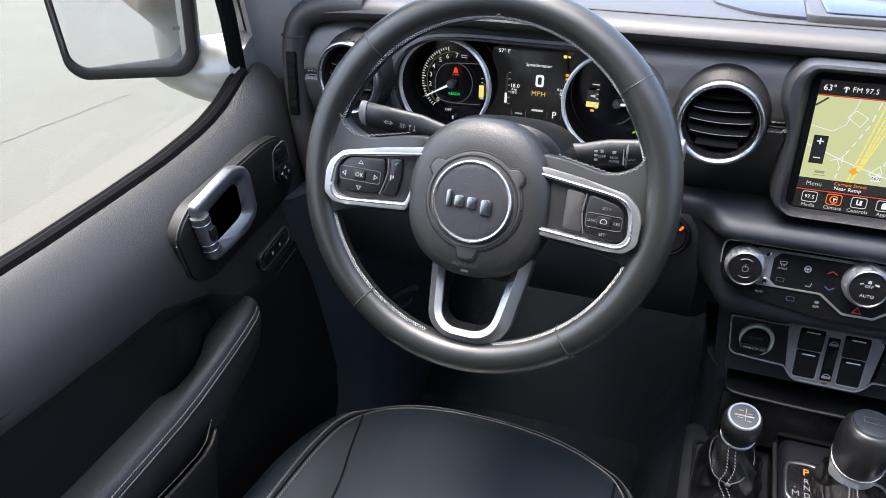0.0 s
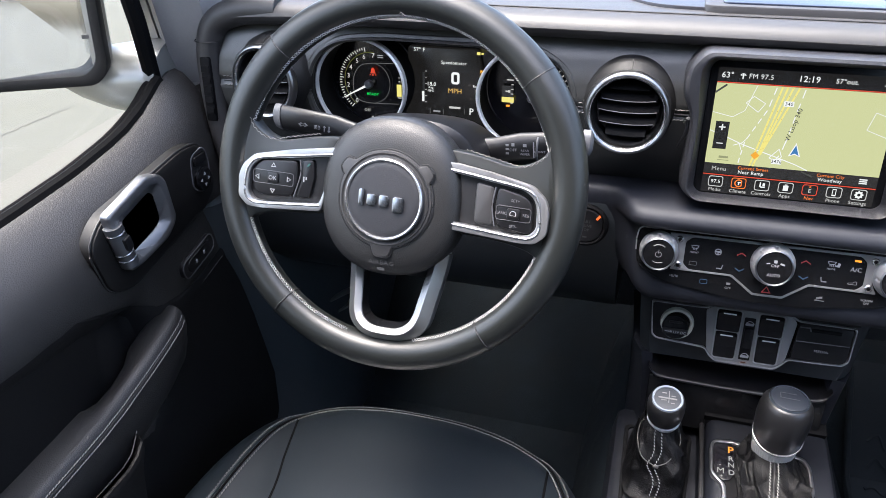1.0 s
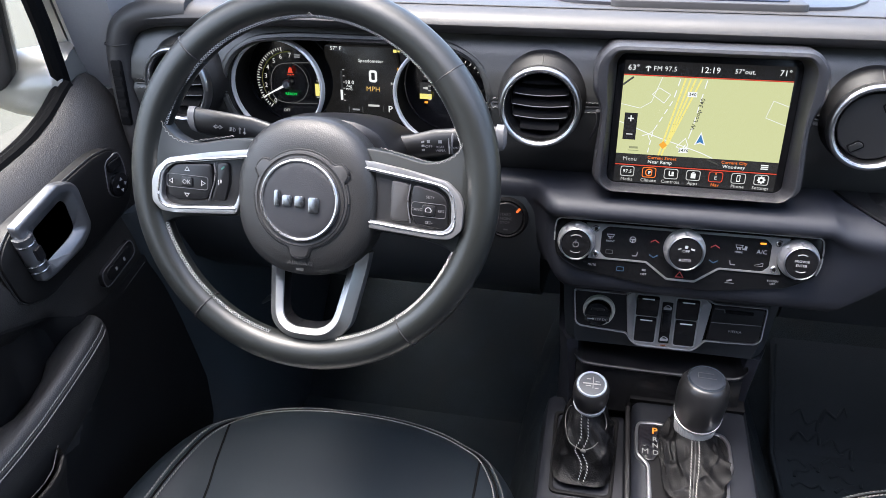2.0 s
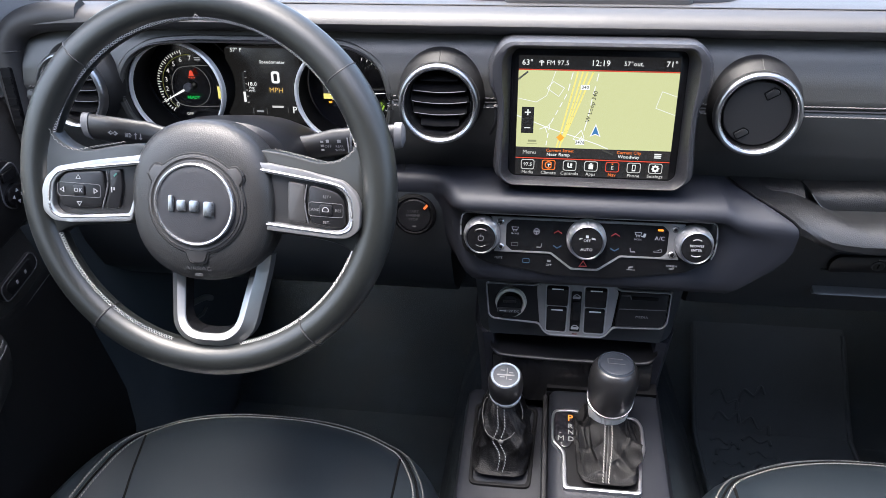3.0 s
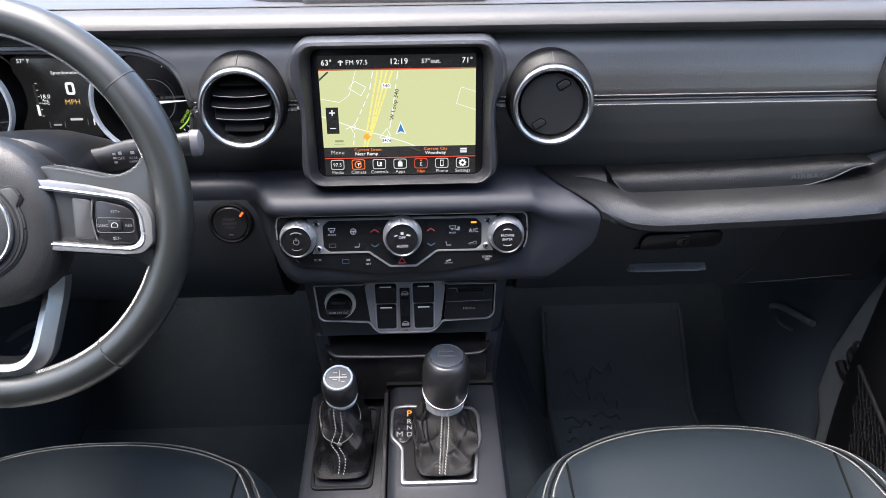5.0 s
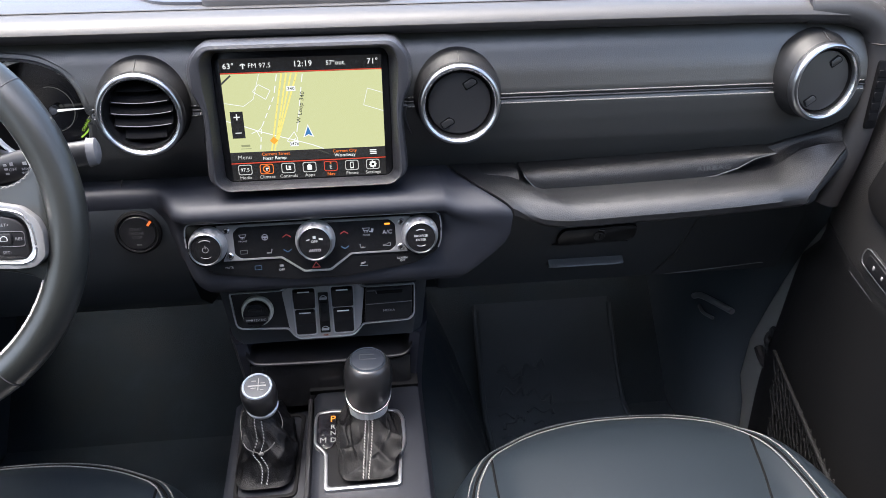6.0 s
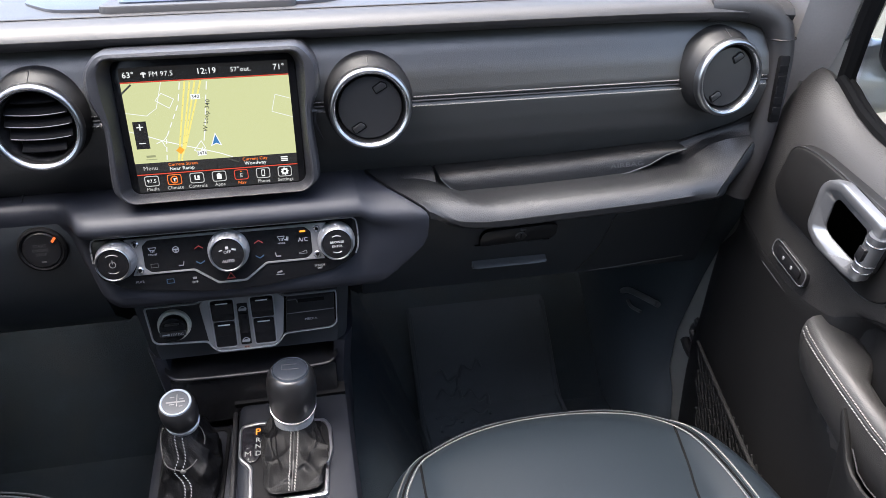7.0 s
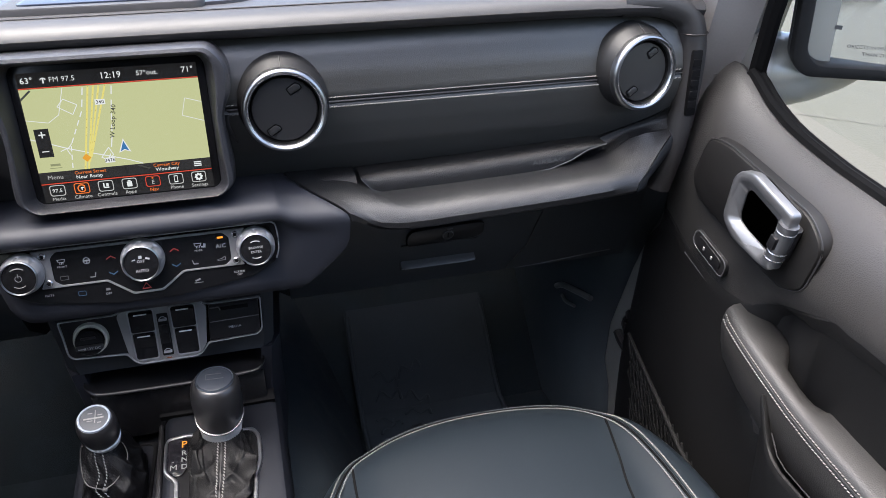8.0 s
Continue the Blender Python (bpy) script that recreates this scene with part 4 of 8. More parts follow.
# ---- instrument cluster ----
def instrument_cluster():
    c = thing("instrument_cluster", "lit digital instrument cluster with two chrome-ringed dials", "instrument cluster")
    part("surround", plate(CLUSTER, 0.018, 0.050, 0.003, [(CL_X + (x - CL_X) * 0.985, CL_Z + (z - CL_Z) * 0.965) for x, z in CLUSTER]), M_BLACK, c)
    part("hood_lip", tube([(x, 0.0155 + abs(fascia_y(z) - 0.012), z) for x, z in CLUSTER], 0.0048, 8, closed=True), M_FASCIA, c)
    part("face", put(plate([(CL_X + (x - CL_X) * 1.12, CL_Z - 0.008 + (z - CL_Z) * 1.05) for x, z in CLUSTER], 0.0, 0.01), Matrix.Translation((0, 0.082, 0))), M_DIALFACE, c, "gloss black dial face")
    for name, cx, cz, px, pz in (("tachometer", -0.4790, 1.3495, -0.4836, 1.3428), ("speed_dial", -0.2790, 1.3495, -0.2791, 1.3405)):
        g = part(name, put(lathe([(0.0535, -0.002), (0.0545, 0.002), (0.0560, 0.0030), (0.0575, 0.0018), (0.0580, -0.006)], 64, FACE, caps=False), Matrix.Translation((cx, 0.034, cz))), M_BRIGHTRING, c, "chrome dial ring")
        part("dial", put(lathe([(0.0538, 0.044), (0.0545, 0.020), (0.0560, 0.0)], 64, FACE, caps=False), Matrix.Translation((cx, 0.080, cz))), M_DARK, g)
        part("hub_cap", put(lathe([(0.0055, 0.0), (0.0055, 0.004), (0.004, 0.006), (0.0, 0.0065)], 20, FACE, caps=False), Matrix.Translation((px, 0.0765, pz))), M_GREYCAP, g)
        a = radians(208) if name == "tachometer" else radians(363)
        part("needle", tube([(px, 0.0722, pz), (px + 0.040 * math.cos(a), 0.0722, pz + 0.040 * math.sin(a))], lambda t: 0.0016 * (1.15 - t), 6), M_UIWHITE, g, "lit white needle")
    tach, spd = c.children[-2:]
    # stadium-shaped inner field of each dial, ruled off above and below
    left = [(-0.4486, 1.3701), (-0.478, 1.3686), (-0.493, 1.3659), (-0.5005, 1.3590), (-0.5045, 1.3500), (-0.5055, 1.3405), (-0.5047, 1.3298), (-0.5015, 1.3245), (-0.4953, 1.3205), (-0.4801, 1.3187), (-0.4462, 1.3200)]
    part("field_line", tube(curve_points([(x, 0.0770, z) for x, z in left], 5), 0.0005, 4), M_UIRULE, tach)
    part("field_arc", tube([(-0.4795 + 0.0228 * math.cos(a), 0.0770, 1.3440 + 0.0248 * math.sin(a)) for a in np.linspace(radians(80), radians(-80), 24)], 0.0004, 4), M_UIRULE, tach)
    part("field_arc", tube([(-0.2815 + 0.0230 * math.cos(a), 0.0770, 1.3410 + 0.0252 * math.sin(a)) for a in np.linspace(radians(100), radians(-80), 26)], 0.0004, 4), M_UIRULE, spd)
    for n, x, z in (("0", -0.5013, 1.3207), ("1", -0.5094, 1.3287), ("2", -0.5118, 1.3400), ("3", -0.5111, 1.3515), ("4", -0.5075, 1.3622), ("5", -0.4988, 1.3704), ("6", -0.4896, 1.3758), ("7", -0.4776, 1.3779)):
        part("numeral", words(n, 0.0082, facing(x, 0.0765, z)), M_UISOFT, tach)
    ticks = []
    for i in range(29):
        a = radians(230 - i * 129 / 28)
        r0, r1 = (0.0375, 0.0425) if i % 4 == 0 else (0.0395, 0.0425)
        ticks.append(tube([(-0.4808 + r * math.cos(a), 0.0768, 1.3455 + r * math.sin(a)) for r in (r0, r1)], 0.0006, 4))
    part("tick_marks", merged(*ticks), M_UISOFT, tach, kind="stuff")
    part("green_arc", tube([(-0.4795 + 0.0370 * math.cos(a), 0.077, 1.3455 + 0.0365 * math.sin(a)) for a in np.linspace(radians(232), radians(86), 24)], 0.0004, 4), M_UIARC, tach)
    part("lettering", words("OFF", 0.0050, facing(-0.4873, 0.0765, 1.3094)), M_UISOFT, tach)
    part("lettering", words("READY", 0.0049, facing(-0.4796, 0.0765, 1.3302)), M_UIGREEN, tach)
    bell = [(-0.0038, -0.0028), (0.0038, -0.0028), (0.0026, -0.0008), (0.0022, 0.0022), (0.0010, 0.0042), (-0.0010, 0.0042), (-0.0022, 0.0022), (-0.0026, -0.0008)]
    part("warning_lamp", put(merged(plate(rounded(bell, 0.0008, 2), -0.0002, 0.0002), bars([(-0.0034, -0.0046, 0.0016, 0.0012), (0, -0.0048, 0.0022, 0.0014), (0.0034, -0.0046, 0.0016, 0.0012)], pose(0, 0, 0, 90))), Matrix.Translation((-0.4784, 0.0762, 1.3592))), M_UIRED, tach)
    part("label_bar", bars([(0, 0.001, 0.0075, 0.0012), (0, -0.0015, 0.0075, 0.0012)], facing(-0.4681, 0.0765, 1.3778)), M_UIMIDW, tach)
    part("door_mark", bars([(0, 0, 0.0016, 0.0032), (0, 0.002, 0.0026, 0.0010)], facing(-0.4809, 0.0765, 1.2997)), M_UISOFT, tach)
    # charge level beside the revolutions, fuel level in the other dial
    part("level_bar", bars([(0, -0.0075, 0.0060, 0.0150)], facing(-0.4447, 0.0765, 1.3446)), M_UIYELLOW, tach)
    part("level_ticks", bars([(0, 0.0036 + 0.0048 * i, 0.0024, 0.0009) for i in range(2)] + [(0, -0.0165, 0.0050, 0.0010)], facing(-0.4440, 0.0765, 1.3446)), M_UISOFT, tach)
    part("level_bar", bars([(0, -0.0030, 0.0146, 0.0062)], facing(-0.3081, 0.0765, 1.3393)), M_UIYELLOW, spd)
    part("level_field", bars([(0, 0.0070, 0.0132, 0.0136)], facing(-0.3086, 0.0765, 1.3393)), M_UIDIM, spd)
    part("level_ticks", bars([(0.0028, 0, 0.0086, 0.0012)] + [(0.0055, -0.0055 * i, 0.0032, 0.0009) for i in range(1, 6)], facing(-0.3086, 0.0763, 1.3601)), M_UISOFT, spd)
    part("fuel_mark", bars([(-0.001, 0, 0.0030, 0.0016), (0.0018, 0, 0.0028, 0.0030)], facing(-0.3085, 0.0763, 1.3465)), M_UISOFT, spd)
    part("fuel_mark", bars([(0, 0, 0.0040, 0.0022)], facing(-0.3075, 0.0763, 1.3292)), M_AMBER, spd)
    for i in range(16):
        a = radians(78 - i * 9)
        part("tick_mark", tube([(-0.275 + r * math.cos(a), 0.0768, 1.341 + r * math.sin(a)) for r in (0.0395, 0.0425)], 0.0005, 4), M_UISOFT, spd)
    part("charge_arc", tube([(-0.2785 + 0.039 * math.cos(a), 0.0768, 1.341 + 0.039 * math.sin(a)) for a in np.linspace(radians(-22), radians(-58), 12)], 0.0010, 5), M_UILIME, spd)
    part("lettering", words("CHARGE", 0.0046, facing(-0.2494, 0.0764, 1.3225) @ pose(0, 0, 0, 0, 0, 55)), M_UILIME, spd)
    # centre display
    scr = part("display", plate(rounded([(-0.432, 1.393), (-0.345, 1.393), (-0.338, 1.36), (-0.338, 1.302), (-0.436, 1.302), (-0.432, 1.36)], 0.004, 2), 0.0745, 0.081, 0.001), M_UIBLACK, c, "lit speed display")
    for w, size, x, z, mt in (("MPH", 0.0085, -0.3725, 1.3424, M_UIAMBER), ("Speedometer", 0.0055, -0.3742, 1.3761, M_UIWHITE),
                              ("57\u00b0 F", 0.0064, -0.4170, 1.3895, M_UIWHITE), ("18.0", 0.0066, -0.4020, 1.3492, M_UIWHITE), ("Avg", 0.0042, -0.4028, 1.3450, M_UIWHITE), ("MPG", 0.0040, -0.4028, 1.3409, M_UIWHITE),
                              ("Range", 0.0044, -0.3447, 1.3499, M_UIWHITE), ("67", 0.0066, -0.3439, 1.3452, M_UIWHITE), ("mi", 0.0044, -0.3438, 1.3408, M_UISOFT), ("P", 0.0115, -0.3517, 1.3185, M_UIWHITE)):
        part("lettering", words(w, size, facing(x, 0.0735, z)), mt, scr)
    nought = [(-0.0050, 0.0072), (0.0050, 0.0072), (0.0050, -0.0072), (-0.0050, -0.0072)]
    part("lettering", put(plate(rounded(nought, 0.0034, 5), 0.0, 0.0004, 0, rounded([(x * 0.46, z * 0.62) for x, z in nought], 0.0016, 5)), Matrix.Translation((-0.3720, 0.0733, 1.3581))), M_UIWHITE, scr)
    part("level_bar", bars([(0, 0, 0.0028, 0.0125)], facing(-0.4126, 0.0735, 1.3336)), M_UIWHITE, scr)
    part("level_field", bars([(0, 0, 0.0026, 0.0240)], facing(-0.4120, 0.0737, 1.3510)), M_UIDIM, scr)
    part("level_ticks", bars([(0, -0.0075 * i, 0.0022, 0.0007) for i in range(6)], facing(-0.4090, 0.0735, 1.3644)), M_UISOFT, scr)
    part("label_bar", bars([(-0.0229, -0.0061, 0.0090, 0.0020)], facing(-0.3724, 0.0735, 1.3223)), M_UIMIDW, scr)
    part("label_bar", bars([(0, 0, 0.0140, 0.0024)], facing(-0.3724, 0.0735, 1.3223)), M_UISOFT, scr)
    for x, z in ((-0.3953, 1.3162), (-0.3517, 1.3185)):
        part("box_edge", bars([(-0.0085, 0, 0.0006, 0.0070), (0.0085, 0, 0.0006, 0.0070)], facing(x, 0.0735, z)), M_UIRULE, scr)
    part("lamp_sign", bars([(0, 0, 0.0040, 0.0034), (0.0048, 0, 0.0030, 0.0020)], facing(-0.3440, 0.0735, 1.3890)), M_UIYELLOW, scr)
    part("lamp_sign", bars([(0, 0, 0.0034, 0.0034), (0.0040, 0.0004, 0.0030, 0.0018), (0, -0.0047, 0.0030, 0.0026), (0.0036, -0.0045, 0.0022, 0.0008)], facing(-0.3400, 0.0735, 1.3679)), M_UISIGN, scr)
    part("lamp_sign", bars([(0, 0.0018, 0.0038, 0.0028), (0.0004, -0.0028, 0.0026, 0.0036)], facing(-0.3395, 0.0735, 1.3257)), M_AMBER, scr)


M_BRIGHTRING = material("bright_dial_ring", (0.62, 0.62, 0.63), 0.35, metal=0.35, vary=0.04)
M_UIRULE = glowing("display_rule", (0.10, 0.10, 0.095), 1.0)
M_GREYCAP = material("stalk_grey", (0.1, 0.1, 0.105), 0.45)
M_DIALFACE = material("dial_face", (0.0082, 0.0079, 0.0097), 0.18, vary=0.2, coat=0.3)
M_UIMIDW = glowing("display_mid_white", (0.30, 0.30, 0.30), 1.0)
M_UIDIM = glowing("display_dim", (0.03, 0.03, 0.03), 1.0)
M_UIARC = glowing("display_olive", (0.12, 0.13, 0.03), 1.0)
M_UIAMBER = glowing("display_amber", (0.80, 0.50, 0.13), 1.0)
instrument_cluster()


# ---- steering wheel and column ----
W_TILT = 16.0
WHEEL = pose(-0.3725, -0.150, 1.307, -W_TILT, 0, 0) @ pose(0, 0, 0, 0, 0.8, 0)   # local x right, z up in the wheel's plane, -y to the driver


def steering_wheel():
    w = thing("steering_wheel", "black leather steering wheel with satin silver spokes and pale cross stitching", "steering wheel", m=WHEEL)
    R, n = 0.1700, 120
    sect = []
    for i in range(n):
        a = 2 * math.pi * i / n
        deg = math.degrees(a) % 360
        bulge = 0.0012 * math.exp(-((deg - 30) / 14) ** 2) + 0.0012 * math.exp(-((deg - 150) / 14) ** 2)
        row = []
        for j in range(20):
            q = 2 * math.pi * j / 20
            rr = R + (0.0176 + bulge) * math.cos(q) + (0.002 if math.cos(q) < 0 else 0) * abs(math.cos(q))
            row.append((rr * math.cos(a), -(0.0165 + bulge) * math.sin(q), rr * math.sin(a)))
        sect.append(row)
    rim = part("rim", loft(sect, loop=True), M_WHEEL, w, "smooth black leather rim")
    for deg in (40, 136, 232, 308):   # leather joints across the rim
        a = radians(deg)
        ring = []
        for q in np.linspace(0, 2 * math.pi, 28)[:-1]:
            rr = R + 0.0180 * math.cos(q) + (0.002 * abs(math.cos(q)) if math.cos(q) < 0 else 0)
            ring.append((rr * math.cos(a), -0.0168 * math.sin(q), rr * math.sin(a)))
        part("leather_joint", tube(ring, 0.0008, 6, closed=True), M_SEAM, rim)
    # cross stitching on the inner face of the rim, between the spokes
    def inward(p):
        return Vector((-p.x, 0, -p.z)).normalized() * 0.80 + Vector((0, -0.60, 0))
    for a0, a1 in ((14, 166), (14.9, 166), (196, 258), (196.9, 258), (283, 344), (283.9, 344)):
        path = [((R - 0.0146) * math.cos(radians(a)), -0.0070, (R - 0.0146) * math.sin(radians(a))) for a in np.linspace(a0, a1, 60)]
        part("cross_stitching", stitches(path, 0.0027, 1.0, 0.0005, zig=0.0021, up=inward), M_RIMTHREAD, rim, "pale cross stitches", kind="stuff")
    # leather webs from the rim to the spokes
    before = set(w.children)
    for s in (-1, 1):
        web = [(0.045, 0.030), (0.075, 0.028), (0.115, 0.019), (0.136, 0.028), (0.152, 0.050), (0.160, 0.0), (0.150, -0.070), (0.138, -0.056), (0.115, -0.050), (0.060, -0.046)]
        part("spoke_cover", plate(rounded([(s * x, z) for x, z in web][::s], 0.014, 4), -0.006, 0.014, 0.005), M_WHEEL, w)
        top = [(s * x, -0.0085, z) for x, z in ((0.070, 0.0305), (0.100, 0.0245), (0.122, 0.021), (0.138, 0.029), (0.145, 0.042))]
        part("cross_stitching", stitches(curve_points(top, 8), 0.0026, 1.0, 0.0004, zig=0.0008, up=(0, -1, 0)), M_THREAD, w, kind="stuff")
        frame_o = [(0.0459, 0.0204), (0.0957, 0.0131), (0.1335, 0.0053), (0.1455, -0.0053), (0.1496, -0.0160), (0.1493, -0.0369), (0.1397, -0.0456), (0.1244, -0.0461), (0.0632, -0.0422)]
        frame_i = [(0.0498, 0.0112), (0.0957, 0.0053), (0.1263, 0.0008), (0.1351, -0.0049), (0.1386, -0.0131), (0.1399, -0.0316), (0.1335, -0.0389), (0.1196, -0.0396), (0.0651, -0.0351)]
        o, i = (rounded([(s * x, z) for x, z in q][::s], 0.004, 4) for q in (frame_o, frame_i))
        part("spoke_trim", plate(o, -0.0155, 0.0, 0.0032, i), M_SILVER, w, "satin silver spoke trim")
        bead = [(s * (a * 0.75 + c * 0.25), -0.0152, b * 0.75 + e * 0.25) for (a, b), (c, e) in zip(frame_i, frame_o)]
        part("trim_bead", tube(curve_points(bead, 5), 0.0013, 8), M_CHROME, w)
        part("switch_bed", plate(i, -0.0085, 0.0, 0.001), M_BLACK, w)
        pad = [(0.0895, 0.0034), (0.1268, 0.0005), (0.1344, -0.0078), (0.1354, -0.0204), (0.1325, -0.0316), (0.1225, -0.0342), (0.0943, -0.0318), (0.0885, -0.0184)] if s < 0 else [(0.1029, 0.0015), (0.1282, -0.0044), (0.1351, -0.0117), (0.1367, -0.0345), (0.1325, -0.0379), (0.1048, -0.0342), (0.1014, -0.0165)]
        b = part("switch_pad", plate(rounded([(s * x, z) for x, z in pad][::s], 0.005, 4), -0.0135, -0.007, 0.002), M_BUTTON, w)
        inner = [(0.0732, 0.0058), (0.0861, 0.0041), (0.0855, -0.0107), (0.0914, -0.0320), (0.0766, -0.0320), (0.0722, -0.0126)] if s < 0 else [(0.0828, 0.0034), (0.1000, 0.0010), (0.0984, -0.0165), (0.1016, -0.0342), (0.0831, -0.0335)]
        # right switch takes a paler material: its sheen is painted in
        sd = part("side_switch", plate(rounded([(s * x, z) for x, z in inner][::s], 0.004, 3), -0.0125, -0.007, 0.002), M_BUTTON if s < 0 else M_HUBPLATE, w)
        gap = [(inner[k][0] + 0.0007, -0.0132, inner[k][1]) for k in (1, 2, 3)]
        part("switch_edge", tube([(s * x, y, z) for x, y, z in curve_points(gap, 6)], 0.0007, 6), M_GREYSEAM, sd)
        cx, cz = (-0.1139, -0.0160) if s < 0 else (0.1184, -0.0212)
        part("centre_switch", put(plate(rounded([(-0.0058, 0.0048), (0.0058, 0.0048), (0.0058, -0.0048), (-0.0058, -0.0048)], 0.002, 3), -0.0152, -0.012, 0.0008), Matrix.Translation((cx, 0, cz))), M_BUTTON, b)
        hw = 0.0212 if s < 0 else 0.0158
        bar = [(-hw, 0.0070), (hw, 0.0062), (hw, -0.0066), (-hw, -0.0062)]
        rim2 = rounded(bar, 0.003, 3)
        part("rocker_edge", put(plate(rim2, -0.0142, -0.013, 0.0002, [(x * 0.97, z * 0.92) for x, z in rim2]), Matrix.Translation((cx, 0, cz))), M_GREYSEAM, b)
        if s < 0:
            part("lettering", words("OK", 0.0058, facing(cx, -0.0156, cz)), M_PALEINK, b)
            for dx, dz, rot in ((-0.0165, 0, 90), (0.0165, 0, -90), (0.0, 0.0125, 0), (0.0, -0.0125, 180)):
                pts = [(0.0, 0.0023), (0.0027, -0.0020), (-0.0027, -0.0020)]
                ring = plate(pts, -0.0002, 0.0002, 0, [(x * 0.6, z * 0.6) for x, z in pts])
                part("arrow_mark", put(ring, Matrix.Translation((cx + dx, -0.0144, cz + dz)) @ pose(0, 0, 0, 0, -rot, 0)), M_PALEINK, b)
            part("phone_mark", bars([(0, 0, 0.0042, 0.0014)], facing(-0.0785, -0.0129, 0.0000) @ pose(0, 0, 0, 0, 0, 45)), M_PHONE, b)
            part("talk_mark", bars([(-0.0012, 0, 0.0012, 0.005), (0.0012, 0.001, 0.0012, 0.003)], facing(-0.0815, -0.0129, -0.0140)), M_PALEINK, b)
        else:
            for t, dx, dz in (("SET+", 0.001, 0.0118), ("CANC", -0.0108, 0.0), ("RES", 0.0112, 0.0), ("SET-", 0.001, -0.0112)):
                part("lettering", words(t, 0.0035, facing(cx + dx, -0.0144, cz + dz)), M_GREYINK, b)
            part("cruise_mark", put(plate(arc(0, 0, 0.0030, -30, 210, 12), -0.0001, 0.0001, 0, arc(0, 0, 0.0023, -30, 210, 12)), Matrix.Translation((cx, -0.0155, cz))), M_PALEINK, b)
    for o in set(w.children) - before:
        o.matrix_basis = Matrix.Translation((0, -0.003, 0.009)) @ Matrix.Diagonal((1.045, 1, 1.03, 1))
    # lower spoke in satin silver with its opening
    before = set(w.children)
    outer = ((-0.0535, -0.066), (-0.0460, -0.1160), (-0.0412, -0.1395), (-0.0292, -0.1516), (-0.0145, -0.1566), (0.0, -0.1574))
    ridge = ((-0.0428, -0.066), (-0.0366, -0.1100), (-0.0322, -0.1320), (-0.0240, -0.1425), (-0.0135, -0.1468), (0.0, -0.1475))
    inner = ((-0.0362, -0.066), (-0.0298, -0.1080), (-0.0263, -0.1285), (-0.0205, -0.1370), (-0.0115, -0.1412), (0.0, -0.1419))
    outer, ridge, inner = ([(p.x, p.z) for p in curve_points([(x, 0, z) for x, z in q], 5)] for q in (outer, ridge, inner))

    def dish(z):
        return float(np.interp(z, [-0.155, -0.080], [-0.0125, 0.014]))
    full = [[*q, *[(-x, z) for x, z in q[-2::-1]]] for q in (outer, ridge, inner)]
    rows, lining = [], []
    for (xo, zo), (xr, zr), (xi, zi) in zip(*full):
        lift = dish(zr)
        rows.append([(xo, lift + 0.020, zo), (xo, lift + 0.009, zo), (xo * 0.94 + xr * 0.06, lift + 0.0068, zo * 0.94 + zr * 0.06), (xr * 0.86 + xo * 0.14, lift - 0.0014, zr * 0.86 + zo * 0.14), (xr, lift - 0.0026, zr), (xr * 0.8 + xi * 0.2, lift - 0.0020, zr * 0.8 + zi * 0.2), (xi * 0.9 + xr * 0.1, lift + 0.0010, zi * 0.9 + zr * 0.1), (xi, lift + 0.0022, zi), (xi * 1.05, lift + 0.020, zi * 1.02)])
        lining.append([(xi * 0.998, lift + 0.0030, zi * 0.999), (xi * 1.03, lift + 0.0030, zi * 1.01), (xi * 1.02, lift + 0.0200, zi * 1.01), (xi * 0.985, lift + 0.0200, zi * 0.985)])
    part("lower_spoke", loft(rows), M_SPOKE, w, "satin silver lower spoke", smooth=24)
    part("spoke_lining", loft(lining), M_PIANO, w, "dark lining of the opening")
    for o in set(w.children) - before:
        o.matrix_basis = Matrix.Translation((0.0065, -0.003, 0.0))
    # hub with the round badge
    HZ = -0.021
    rows = []
    for rho, y in ((1.0, 0.030), (1.0, 0.004), (0.985, -0.003), (0.94, -0.0085), (0.84, -0.0125), (0.70, -0.0150), (0.60, -0.0158), (0.3, -0.016), (0.02, -0.016)):
        ring = []
        for i in range(72):
            a = 2 * math.pi * i / 72
            c, s_ = math.cos(a), math.sin(a)
            r = 1 / ((abs(c) / 0.066) ** 2.3 + (abs(s_) / 0.0725) ** 2.3) ** (1 / 2.3)
            if s_ < -0.5:
                r *= 1 - 0.04 * (abs(s_) - 0.5)
            ring.append((rho * r * c, y, HZ + rho * r * s_))
        rows.append(ring)
    hub = part("hub_cover", loft(rows, caps=False), M_HUB, w, "grained black airbag cover")
    shield = []
    for i in range(144):
        a = 360 * i / 144
        ear = max(math.exp(-((a - c) / 9.5) ** 6) for c in (36, 144)) * 0.0065
        tab = math.exp(-((a - 270) / 11) ** 6) * 0.0085
        r = 0.0430 + ear + tab
        shield.append((r * math.cos(radians(a)), r * math.sin(radians(a))))
    part("shield", put(plate(shield, -0.0182, -0.010, 0.0012), Matrix.Translation((0, 0, HZ))), M_HUBPLATE, hub)
    part("shield_gap", tube([(x * 1.012, -0.0158, HZ + z * 1.012) for x, z in shield], 0.0014, 5, closed=True), M_SEAM, hub)
    part("badge_well", put(lathe([(0.0362, 0.0022), (0.0375, 0.0016), (0.0395, 0.0018), (0.0405, 0.0026), (0.0410, 0.0014)], 56, FACE, caps=False), Matrix.Translation((0, -0.0165, HZ))), M_SEAM, hub)
